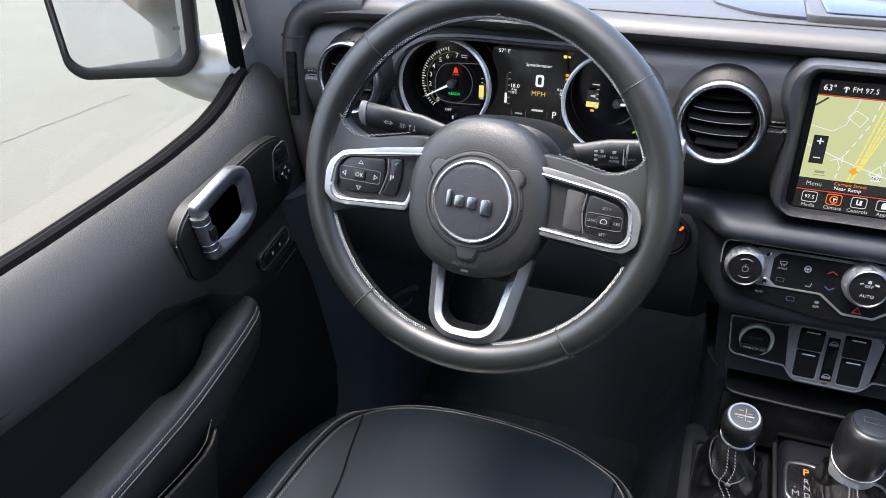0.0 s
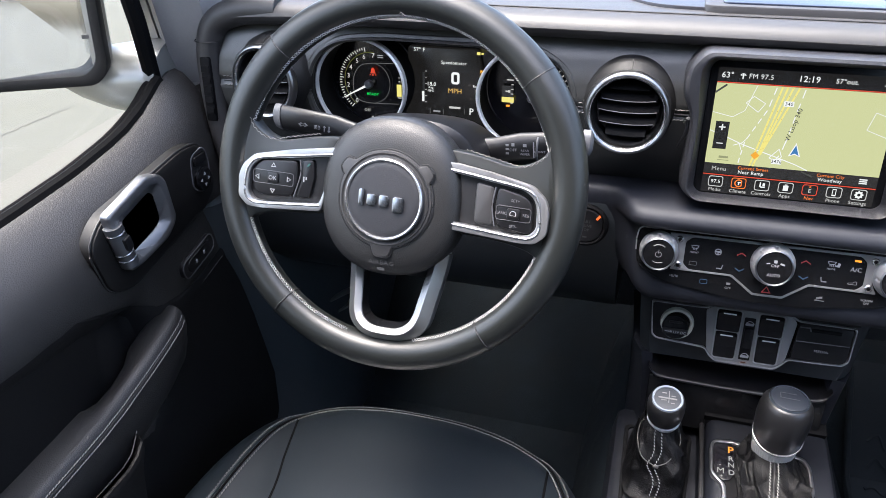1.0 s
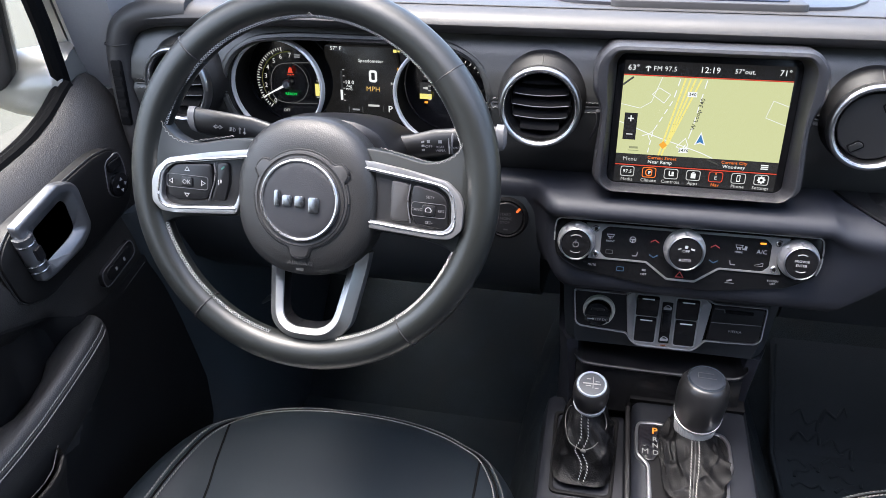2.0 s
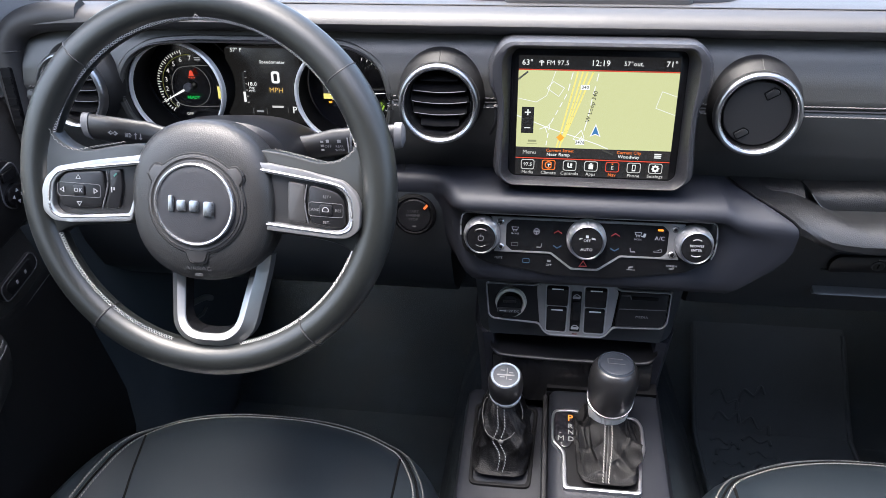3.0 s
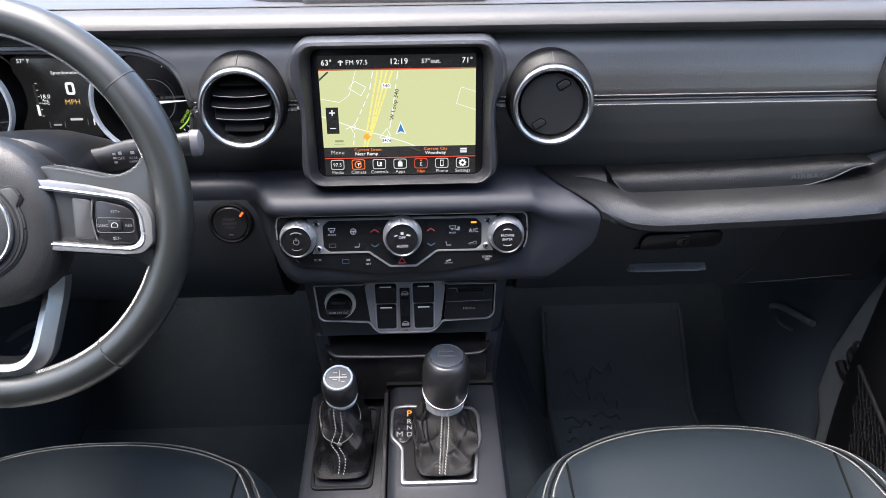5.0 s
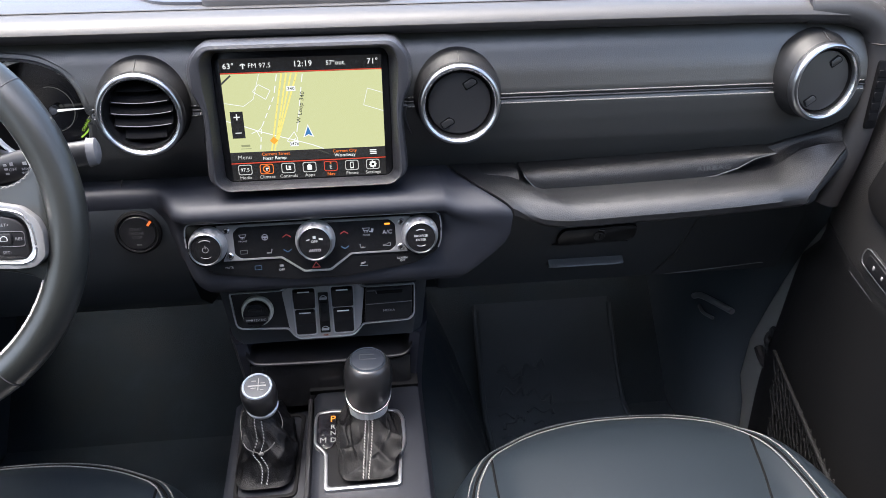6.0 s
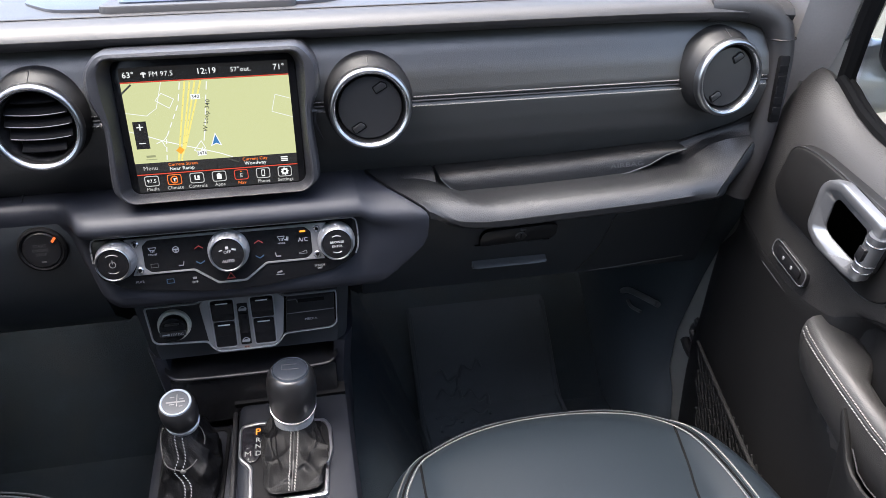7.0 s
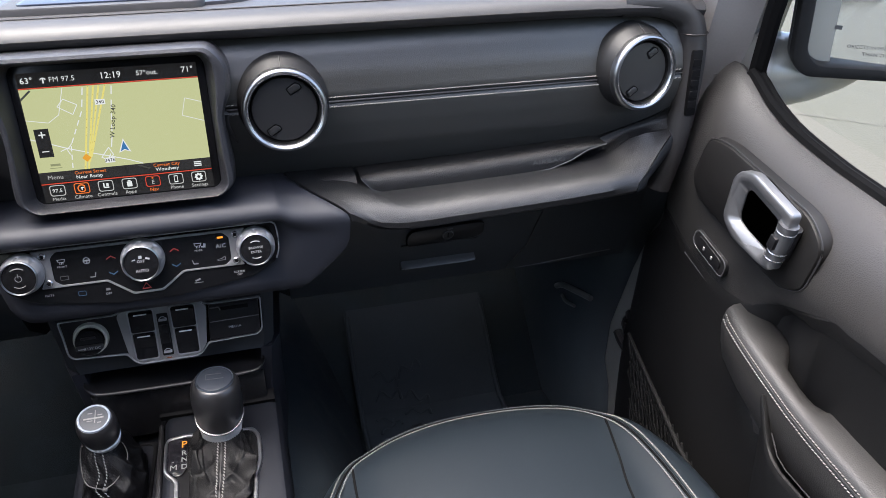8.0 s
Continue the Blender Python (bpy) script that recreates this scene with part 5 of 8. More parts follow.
    part("badge", put(lathe([(0.0365, 0.0), (0.0365, 0.0035), (0.0335, 0.0052), (0.028, 0.0056), (0.0, 0.0062)], 56, FACE, caps=False), Matrix.Translation((0, -0.0165, HZ))), M_TEXTURED, hub, "round textured badge")
    part("badge_ring", put(lathe([(0.0325, 0.004), (0.0335, 0.0064), (0.0348, 0.0068), (0.0358, 0.0060), (0.0362, 0.003)], 64, FACE, caps=False), Matrix.Translation((0, -0.0165, HZ))), M_CHROME, hub, "chrome badge ring")
    # raised mark on the badge, a row of plain chrome bars
    marks = []
    for x, z, wd, ht in ((-0.0165, 0.0005, 0.0042, 0.0130), (-0.0085, -0.001, 0.0072, 0.0090), (0.001, -0.001, 0.0072, 0.0090), (0.0118, -0.003, 0.0078, 0.0120)):
        marks.append(put(plate(rounded([(-wd / 2, ht / 2), (wd / 2, ht / 2), (wd / 2, -ht / 2), (-wd / 2, -ht / 2)], 0.002, 3), -0.0010, 0.001, 0.0006), Matrix.Translation((x * 1.2, -0.0237, HZ + z)) @ Matrix.Diagonal((1.25, 1, 1.15, 1))))
    part("badge_mark", merged(*marks), M_MARK, hub, "plain chrome-edged bars")
    part("lettering", words("AIRBAG", 0.0052, facing(0, -0.0145, HZ - 0.0575), squeeze=1.3), M_EMBOSS, hub)
    part("label_bar", bars([(0, 0, 0.007, 0.0022)], facing(0, -0.0138, HZ - 0.0632)), M_EMBOSS, hub)
    hub.matrix_basis = Matrix.Translation((0.003, -0.010, 0.0095)) @ Matrix.Diagonal((1.07, 1, 1.07, 1))
    part("rim_notch", tube([(-0.0035, -0.0135, R - 0.0150), (0.0, -0.0142, R - 0.0120), (0.0035, -0.0135, R - 0.0150)], 0.0004, 5), M_THREADGREY, w)
    return w


M_SPOKE = material("spoke_satin_grey", (0.20, 0.205, 0.205), 0.36, metal=0.8, vary=0.04)
M_RIMTHREAD = material("rim_pale_thread", (0.42, 0.415, 0.4), 0.75)
M_HUBPLATE = material("smooth_hub_plate", (0.03, 0.0295, 0.03), 0.42, grain=1500, bump=0.08)
M_THREADGREY = material("grey_thread", (0.16, 0.16, 0.16), 0.7)
M_MARK = material("badge_grey_metal", (0.3, 0.31, 0.33), 0.25, metal=1.0)
M_PHONE = material("phone_green_print", (0.02, 0.085, 0.072), 0.5)
steering_wheel()


def steering_column():
    c = thing("steering_column", "black steering column shroud with lighting and wiper stalks", "steering column")
    rows = []
    for y, zc, hw, hh in ((-0.128, 1.300, 0.058, 0.052), (-0.118, 1.303, 0.070, 0.060), (-0.09, 1.300, 0.074, 0.060), (-0.03, 1.285, 0.074, 0.058), (0.03, 1.262, 0.07, 0.055), (0.10, 1.23, 0.06, 0.05)):
        rows.append([(-0.365 + hw * abs(math.cos(a)) ** 0.7 * (1 if math.cos(a) > 0 else -1), y, zc + hh * abs(math.sin(a)) ** 0.75 * (1 if math.sin(a) > 0 else -1)) for a in (2 * math.pi * i / 40 for i in range(40))])
    part("shroud", loft(rows), M_BUTTON, c)
    for s in (-1, 1):
        x0 = -0.365
        sec = []
        for u, hz, hy, dz in ((0.050, 0.016, 0.010, -0.008), (0.075, 0.0125, 0.009, 0.000), (0.10, 0.0135, 0.009, 0.006), (0.135, 0.0125, 0.0085, 0.011), (0.162, 0.0115, 0.008, 0.015), (0.169, 0.0095, 0.006, 0.016)):
            if s > 0:
                u, hz = u * 1.0, hz * 0.92
            zc, hz = 1.322 + dz, hz * 1.2
            sec.append([(x0 + s * u, -0.068 - hy * math.cos(a) * (1.0 if math.cos(a) > 0 else 0.8), zc + hz * math.sin(a)) for a in (2 * math.pi * i / 20 for i in range(20))])
        st = part("stalk", loft(sec), M_BLACK, c, "black control stalk")
        end = [[(x0 + s * u, -0.068 - hy * math.cos(a), 1.322 + dz + hz * math.sin(a)) for a in (2 * math.pi * i / 20 for i in range(20))] for u, hz, hy, dz in ((0.1635, 0.0145, 0.0088, 0.0152), (0.171, 0.0132, 0.008, 0.0165), (0.1735, 0.008, 0.005, 0.017))]
        part("end_cap", loft(end), M_GREYCAP, st, "grey stalk end")
        if s < 0:
            f = facing(-0.483, -0.0772, 1.3315) @ pose(0, 0, 0, 0, 0, -6)
            def sign(name, pts, dx, inner=None):
                part(name, put(plate(pts, -0.0002, 0.0002, 0, inner), f @ Matrix.Translation((dx, 0, 0)) @ pose(0, 0, 0, -90)), M_PALEINK, st)
            arrows = [(-0.0055, 0.0), (-0.0022, 0.0026), (-0.0022, 0.0011), (0.0022, 0.0011), (0.0022, 0.0026), (0.0055, 0.0), (0.0022, -0.0026), (0.0022, -0.0011), (-0.0022, -0.0011), (-0.0022, -0.0026)]
            sign("turn_mark", arrows, -0.018, [(x * 0.62, z * 0.5) for x, z in arrows])
            bowl = [(0.0, 0.0024), (0.0020, 0.0018), (0.0028, 0.0), (0.0020, -0.0018), (0.0, -0.0024)]
            sign("lamp_mark", bowl, -0.0005, [(0.0006 + x * 0.6, z * 0.7) for x, z in bowl])
            for dz in (-0.0018, -0.0006, 0.0006, 0.0018):
                part("ray_mark", bars([(-0.0030, dz, 0.0030, 0.0005)], f), M_PALEINK, st)
            for dx, k in ((0.0070, 1), (0.0125, -1)):
                sign("beam_mark", [(x, z * k) for x, z in ((0.0, 0.0036), (0.0018, 0.0014), (0.0005, 0.0014), (0.0005, -0.0034), (-0.0005, -0.0034), (-0.0005, 0.0014), (-0.0018, 0.0014))], dx)
        else:
            f = facing(-0.262, -0.0775, 1.328) @ pose(0, 0, 0, 0, 0, 4)
            part("collar", tube([(-0.2455, -0.068 - 0.0098 * math.cos(a), 1.3295 + 0.0132 * math.sin(a)) for a in np.linspace(0, 2 * math.pi, 24)[:-1]], 0.0012, 6, closed=True), M_GREYCAP, st)
            part("lettering", words("OFF", 0.0042, f @ pose(-0.0075, -0.0005, 0)), M_PALEINK, st)
            part("lettering", words("REAR", 0.0034, f @ pose(0.0045, -0.001, 0)), M_PALEINK, st)
            part("lettering", words("WIPER", 0.0034, f @ pose(0.0045, -0.0048, 0)), M_PALEINK, st)
            for bx, by, bw, bh in ((-0.0135, 0.0045, 0.003, 0.002), (-0.0135, 0.0005, 0.003, 0.002), (-0.0135, -0.004, 0.003, 0.002), (-0.0075, 0.005, 0.003, 0.003), (0.0045, 0.0045, 0.0036, 0.003), (0.0135, 0, 0.0012, 0.016)):
                part("symbol", bars([(bx, by, bw, bh)], f), M_PALEINK, st)
            part("lettering", words("FRONT", 0.0034, f @ pose(0.0195, -0.002, 0)), M_PALEINK, st)


steering_column()


# ---- centre stack ----
def centre_stack():
    c = thing("centre_stack", "black plastic centre stack below the screen with a shallow tray", "centre stack")
    rows = []
    for z, hw, yf in ((1.247, 0.150, -0.014), (1.215, 0.151, -0.018), (1.185, 0.147, -0.015), (1.160, 0.138, -0.006), (1.140, 0.130, 0.020), (1.128, 0.128, 0.031), (1.050, 0.121, 0.038), (1.040, 0.118, 0.040)):
        rows.append([(-hw, 0.20, z), (-hw, yf + 0.012, z), (-hw + 0.012, yf, z), (hw - 0.012, yf, z), (hw, yf + 0.012, z), (hw, 0.20, z)])
    part("housing", loft(rows), M_LOWER, c)
    for s in (-1, 1):   # cheeks beside the tray
        part("cheek", loft([[(s * a, yf, z), (s * (a - 0.013), yf + 0.003, z), (s * (a - 0.013), 0.20, z), (s * (a + 0.02), 0.20, z), (s * (a + 0.012), yf + 0.03, z)] for z, a, yf in ((1.0395, 0.117, 0.040), (1.00, 0.113, 0.044), (0.96, 0.110, 0.052), (0.90, 0.108, 0.060), (0.82, 0.108, 0.070))]), M_SHELF, c)
    part("tray_back", box(-0.112, 0.112, 0.13, 0.15, 0.93, 1.041), M_DARK, c)
    lip = curve_points([(-0.106, 0.036, 1.0240), (-0.099, 0.034, 1.0150), (-0.088, 0.033, 1.0115), (-0.05, 0.032, 1.0105), (0.0, 0.0315, 1.0100), (0.05, 0.032, 1.0105), (0.088, 0.033, 1.0115), (0.099, 0.034, 1.0150), (0.106, 0.036, 1.0240)], 6)
    part("tray_lip", loft([[(p.x, p.y + 0.003, p.z + 0.0022), (p.x, p.y - 0.0005, p.z + 0.0012), (p.x, p.y - 0.0012, p.z - 0.0008), (p.x, p.y + 0.001, p.z - 0.003), (p.x, p.y + 0.012, p.z - 0.004), (p.x, p.y + 0.06, p.z - 0.004), (p.x, p.y + 0.06, p.z + 0.001)] for p in lip]), M_BUTTON, c, "thin black tray lip", smooth=60)
    part("tray_front", box(-0.104, 0.104, 0.040, 0.060, 0.935, 1.0085, 0.004), M_PIANO, c, "gloss black panel below the tray")


centre_stack()


def climate_panel():
    m = Matrix.Translation((0, -0.0255, 1.2010)) @ pose(0, 0, 0, -9) @ Matrix.Diagonal((0.975, 1, 1, 1)) @ Matrix.Translation((0, 0, -1.2050))
    c = thing("climate_panel", "gloss black climate control panel with three chrome dials", "control panel", m=m)
    out = rounded([(-0.140, 1.2415), (0.140, 1.2415), (0.1445, 1.226), (0.140, 1.196), (0.112, 1.181), (0.060, 1.174), (0.030, 1.1700), (-0.030, 1.1700), (-0.060, 1.174), (-0.112, 1.181), (-0.140, 1.196), (-0.1445, 1.226)], 0.008, 4)
    part("panel", plate(out, 0.0, 0.02, 0.002), M_PIANO, c)
    brim = curve_points([(-0.1425, -0.0008, 1.214), (-0.1425, -0.0008, 1.230), (-0.1385, -0.0008, 1.2392), (-0.12, -0.0008, 1.2402), (0.0, -0.0008, 1.2402), (0.12, -0.0008, 1.2402), (0.1385, -0.0008, 1.2392), (0.1425, -0.0008, 1.230), (0.1425, -0.0008, 1.210), (0.139, -0.0008, 1.199)], 5)
    part("silver_edge", tube(brim, 0.0009, 6), M_EDGE, c, "thin silver edging")
    field = [(-0.0839, 1.2345), (0.0839, 1.2345), (0.0905, 1.2285), (0.0905, 1.2160), (0.0905, 1.2040), (0.0839, 1.1985), (0.0385, 1.1985), (0.0145, 1.1812), (-0.0145, 1.1812), (-0.0385, 1.1985), (-0.0839, 1.1985), (-0.0905, 1.2040), (-0.0905, 1.2160), (-0.0905, 1.2285)]
    edge = [(-0.1085, 1.2370), (0.1085, 1.2370), (0.0995, 1.2240), (0.0975, 1.2140), (0.0990, 1.2060), (0.1040, 1.1965), (0.0395, 1.1965), (0.0153, 1.1790), (-0.0153, 1.1790), (-0.0395, 1.1965), (-0.1040, 1.1965), (-0.0990, 1.2060), (-0.0975, 1.2140), (-0.0995, 1.2240)]
    part("panel_frame", plate(rounded(edge, 0.0015, 2), -0.0018, 0.003, 0.0004, rounded(field, 0.002, 2)), M_PANELMETAL, c, "brushed metal panel frame")
    for s in (-1, 1):
        for x, z in ((0.0972, 1.2312), (0.0957, 1.2022)):
            part("screw", put(lathe([(0.0038, 0.0), (0.0038, 0.0010), (0.0031, 0.0016), (0.0, 0.0011)], 16, FACE, caps=False), Matrix.Translation((s * x, -0.0018, z))), M_CHROME, c)
            part("screw_socket", put(lathe([(0.0020, 0.0), (0.0, 0.0002)], 6, FACE, caps=False), Matrix.Translation((s * x, -0.0033, z))), M_DARK, c)
    part("touch_field", plate(rounded(field, 0.002, 2), -0.0006, 0.004), M_PIANO, c)
    for x, z, r in ((-0.1180, 1.2165, 0.0200), (0.0, 1.2165, 0.0214), (0.1180, 1.2165, 0.0200)):
        def cut_ring(rr, h, deep, turn=0.0):
            return [(rr * (1 - deep * max(0.0, math.cos(8 * a + turn)) ** 6) * math.cos(a), rr * (1 - deep * max(0.0, math.cos(8 * a + turn)) ** 6) * math.sin(a), h) for a in (2 * math.pi * i / 112 for i in range(112))]
        body = [cut_ring(r * 1.04, 0.0, 0), cut_ring(r * 1.04, 0.007, 0), cut_ring(r * 1.01, 0.0085, 0.0), cut_ring(r * 0.99, 0.009, 0.05), cut_ring(r * 0.95, 0.0165, 0.07), cut_ring(r * 0.885, 0.0185, 0.0)]
        k = part("dial", put(loft(body, caps=False), Matrix.Translation((x, 0, z)) @ FACE), M_DIAL, c, "brushed chrome rotary dial")
        part("dial_ring", put(lathe([(r * 0.90, 0.0180), (r * 0.885, 0.0196), (r * 0.845, 0.0202), (r * 0.815, 0.0194), (r * 0.805, 0.0180)], 56, FACE, caps=False), Matrix.Translation((x, 0, z))), M_DIALRING, k, "polished ring")
        part("cap", put(lathe([(r * 0.815, 0.0175), (r * 0.805, 0.0190), (r * 0.5, 0.0195), (0.0, 0.0196)], 40, FACE, caps=False), Matrix.Translation((x, 0, z))), M_PIANO, k)
        f = facing(x, -0.0201, z)
        if x < -0.05:
            part("symbol", put(plate(arc(0, 0, 0.0034, 125, 415, 14), -0.0001, 0.0001, 0, arc(0, 0, 0.0028, 125, 415, 14)), f @ pose(0, 0, 0, -90)), M_GREYINK, k)
            part("symbol", bars([(0, 0.003, 0.0006, 0.004)], f), M_GREYINK, k)
            part("volume_mark", tube([(x + 0.0105 * math.cos(a), -0.0200, z + 0.0105 * math.sin(a)) for a in np.linspace(radians(55), radians(125), 10)], 0.0006, 4), M_DIMINK, k)
            part("volume_arc", tube([(x + 0.0095 * math.cos(a), -0.0200, z + 0.0095 * math.sin(a)) for a in np.linspace(radians(235), radians(305), 10)], 0.0003, 4), M_GREYINK, k)
        elif x < 0.05:
            part("lettering", words("AUTO", 0.0046, f @ pose(0, -0.0075, 0)), M_PALEINK, k)
            part("lettering", words("OFF", 0.0044, f @ pose(0, 0.0026, 0)), M_PALEINK, k)
            part("fan_mark", bars([(0, 0.0072, 0.0032, 0.0030)], f), M_PALEINK, k)
            part("less_mark", bars([(-0.0056, 0.0062, 0.0036, 0.0009)], f @ pose(0, 0, 0, 0, 0, 14)), M_PALEINK, k)
            part("more_mark", bars([(0.0056, 0.0066, 0.0044, 0.0018)], f @ pose(0, 0, 0, 0, 0, -14)), M_PALEINK, k)
        else:
            part("lettering", words("BROWSE", 0.0037, f @ pose(0, 0.0023, 0)), M_PALEINK, k)
            part("lettering", words("ENTER", 0.0037, f @ pose(0, -0.0023, 0)), M_PALEINK, k)
            part("tune_mark", tube([(x + 0.0095 * math.cos(a), -0.0200, z + 0.0095 * math.sin(a)) for a in np.linspace(radians(60), radians(120), 10)], 0.0006, 4), M_GREYINK, k)
            part("scroll_mark", tube([(x + 0.0095 * math.cos(a), -0.0200, z + 0.0095 * math.sin(a)) for a in np.linspace(radians(240), radians(300), 10)], 0.0006, 4), M_GREYINK, k)
    lab = [("FRONT", 0.0028, -0.0803, 1.2180), ("A/C", 0.0064, 0.0811, 1.2199), ("MODE", 0.0028, 0.0573, 1.2178), ("MUTE", 0.0034, -0.0983, 1.1888), ("OFF", 0.0036, -0.0404, 1.1830), ("SCREEN", 0.0032, 0.0971, 1.1886), ("OFF", 0.0032, 0.0971, 1.1854)]
    for w, size, x, z in lab:
        part("lettering", words(w, size, facing(x, -0.0012 if z > 1.195 else -0.0006, z)), M_PALEINK, c)
    for x, z, sort in ((-0.0803, 1.2235, "screen"), (-0.0559, 1.2216, "wheel"), (-0.0803, 1.2058, "rear"), (-0.0518, 1.2055, "seat"), (0.0573, 1.2235, "screen"), (0.0520, 1.2055, "seat"), (0.0800, 1.2055, "car")):
        at = facing(x, -0.0012, z)
        if sort == "screen":
            part("symbol", put(plate([(-0.0042, 0.0025), (0.0042, 0.0025), (0.003, -0.0008), (-0.003, -0.0008)], -0.0001, 0.0001, 0, [(-0.0034, 0.0019), (0.0034, 0.0019), (0.0025, -0.0003), (-0.0025, -0.0003)]), at @ pose(0, 0, 0, -90)), M_PALEINK, c)
            for dx in (-0.0016, 0, 0.0016):
                part("heat_mark", bars([(dx, -0.0016, 0.0006, 0.0026)], at), M_PALEINK, c)
            if x > 0:
                part("vent_mark", bars([(0.0068, 0.0006, 0.0026, 0.0042), (0.0050, -0.0010, 0.003, 0.0014)], at @ pose(0, 0, 0, 0, 0, -12)), M_PALEINK, c)
        elif sort == "wheel":
            part("symbol", put(plate(arc(0, 0, 0.0036, 0, 360, 20), -0.0001, 0.0001, 0, arc(0, 0, 0.0028, 0, 360, 20)), at @ pose(0, 0, 0, -90)), M_PALEINK, c)
            part("symbol", bars([(0, 0.0002, 0.0052, 0.0016)], at), M_PALEINK, c)
            part("symbol", bars([(0, -0.0018, 0.0012, 0.0024)], at), M_PALEINK, c)
        elif sort == "seat":
            k = -1 if x < 0 else 1
            part("symbol", bars([(-0.0020 * k, 0.0006, 0.0010, 0.0044)], at @ pose(0, 0, 0, 0, 0, 12 * k)), M_GREYINK, c)
            part("symbol", bars([(0.0008 * k, -0.0020, 0.0052, 0.0013)], at), M_GREYINK, c)
        elif sort == "car":
            part("symbol", put(plate(rounded([(-0.0045, 0.0), (0.0005, 0.0008), (0.002, 0.0022), (0.0045, 0.0022), (0.0045, -0.0016), (-0.0045, -0.0016)], 0.0006, 2), -0.0001, 0.0001, 0, rounded([(-0.0038, -0.0003), (0.0008, 0.0002), (0.0022, 0.0016), (0.0039, 0.0016), (0.0039, -0.0011), (-0.0038, -0.0011)], 0.0004, 2)), at @ pose(0, 0, 0, -90)), M_GREYINK, c)
        else:
            part("symbol", put(plate([(-0.0040, 0.0022), (0.0040, 0.0022), (0.0040, -0.0022), (-0.0040, -0.0022)], -0.0001, 0.0001, 0, [(-0.0035, 0.0017), (0.0035, 0.0017), (0.0035, -0.0017), (-0.0035, -0.0017)]), at @ pose(0, 0, 0, -90)), M_DIMINK, c)
    for x in (-0.0318, 0.0324):
        for name, z, k, mt in (("warm_arrow", 1.2225, 1, M_REDINK), ("cool_arrow", 1.2043, -1, M_BLUEINK)):
            pts = [(-0.0046, -0.0013 * k), (0.0, 0.0015 * k), (0.0046, -0.0013 * k), (0.0046, -0.0026 * k), (0.0, 0.0002 * k), (-0.0046, -0.0026 * k)]
            part(name, put(plate(pts, -0.0002, 0.0002), Matrix.Translation((x, -0.0012, z))), mt, c)
    tri = [(0, 0.0040), (0.0050, -0.0036), (-0.0050, -0.0036)]
    part("hazard_mark", put(plate(tri, -0.0002, 0.0002, 0, [(x * 0.66, z * 0.62 - 0.0002) for x, z in tri]), Matrix.Translation((-0.0014, -0.0012, 1.1868))), M_REDINK, c)
    part("camera_mark", put(plate(rounded([(-0.0040, 0.0026), (0.0040, 0.0026), (0.0040, -0.0026), (-0.0040, -0.0026)], 0.001, 2), -0.0001, 0.0001, 0, rounded([(-0.0034, 0.0020), (0.0034, 0.0020), (0.0034, -0.0020), (-0.0034, -0.0020)], 0.0008, 2)), Matrix.Translation((-0.0664, -0.0006, 1.1868))), M_BLUEINK, c)
    part("stability_mark", bars([(0, 0, 0.0042, 0.0024)], facing(-0.0404, -0.0006, 1.1878)), M_GREYINK, c)
    part("descent_mark", bars([(0, 0, 0.0058, 0.0020)], facing(0.0520, -0.0006, 1.1852) @ pose(0, 0, 0, 0, 0, 16)), M_GREYINK, c)
    part("slope_mark", bars([(0, 0, 0.0095, 0.0008)], facing(0.0525, -0.0006, 1.1822)), M_GREYINK, c)
    part("lamp", box(0.0782, 0.0846, -0.0016, 0.0, 1.2283, 1.2303, 0.0006), M_AMBER, c, "lit amber lamp")


M_DIMINK = material("dim_print", (0.055, 0.055, 0.057), 0.5)
M_DIAL = material("dial_metal", (0.34, 0.345, 0.36), 0.38, metal=0.7, vary=0.05)
M_DIALRING = material("dial_ring_metal", (0.24, 0.245, 0.26), 0.34, metal=1.0, vary=0.03)
M_PANELMETAL = material("panel_frame_metal", (0.2, 0.2, 0.205), 0.38, metal=0.4, vary=0.06)
M_REDINK = material("red_print", (0.26, 0.03, 0.025), 0.5)
M_BLUEINK = material("blue_print", (0.025, 0.055, 0.095), 0.5)
climate_panel()


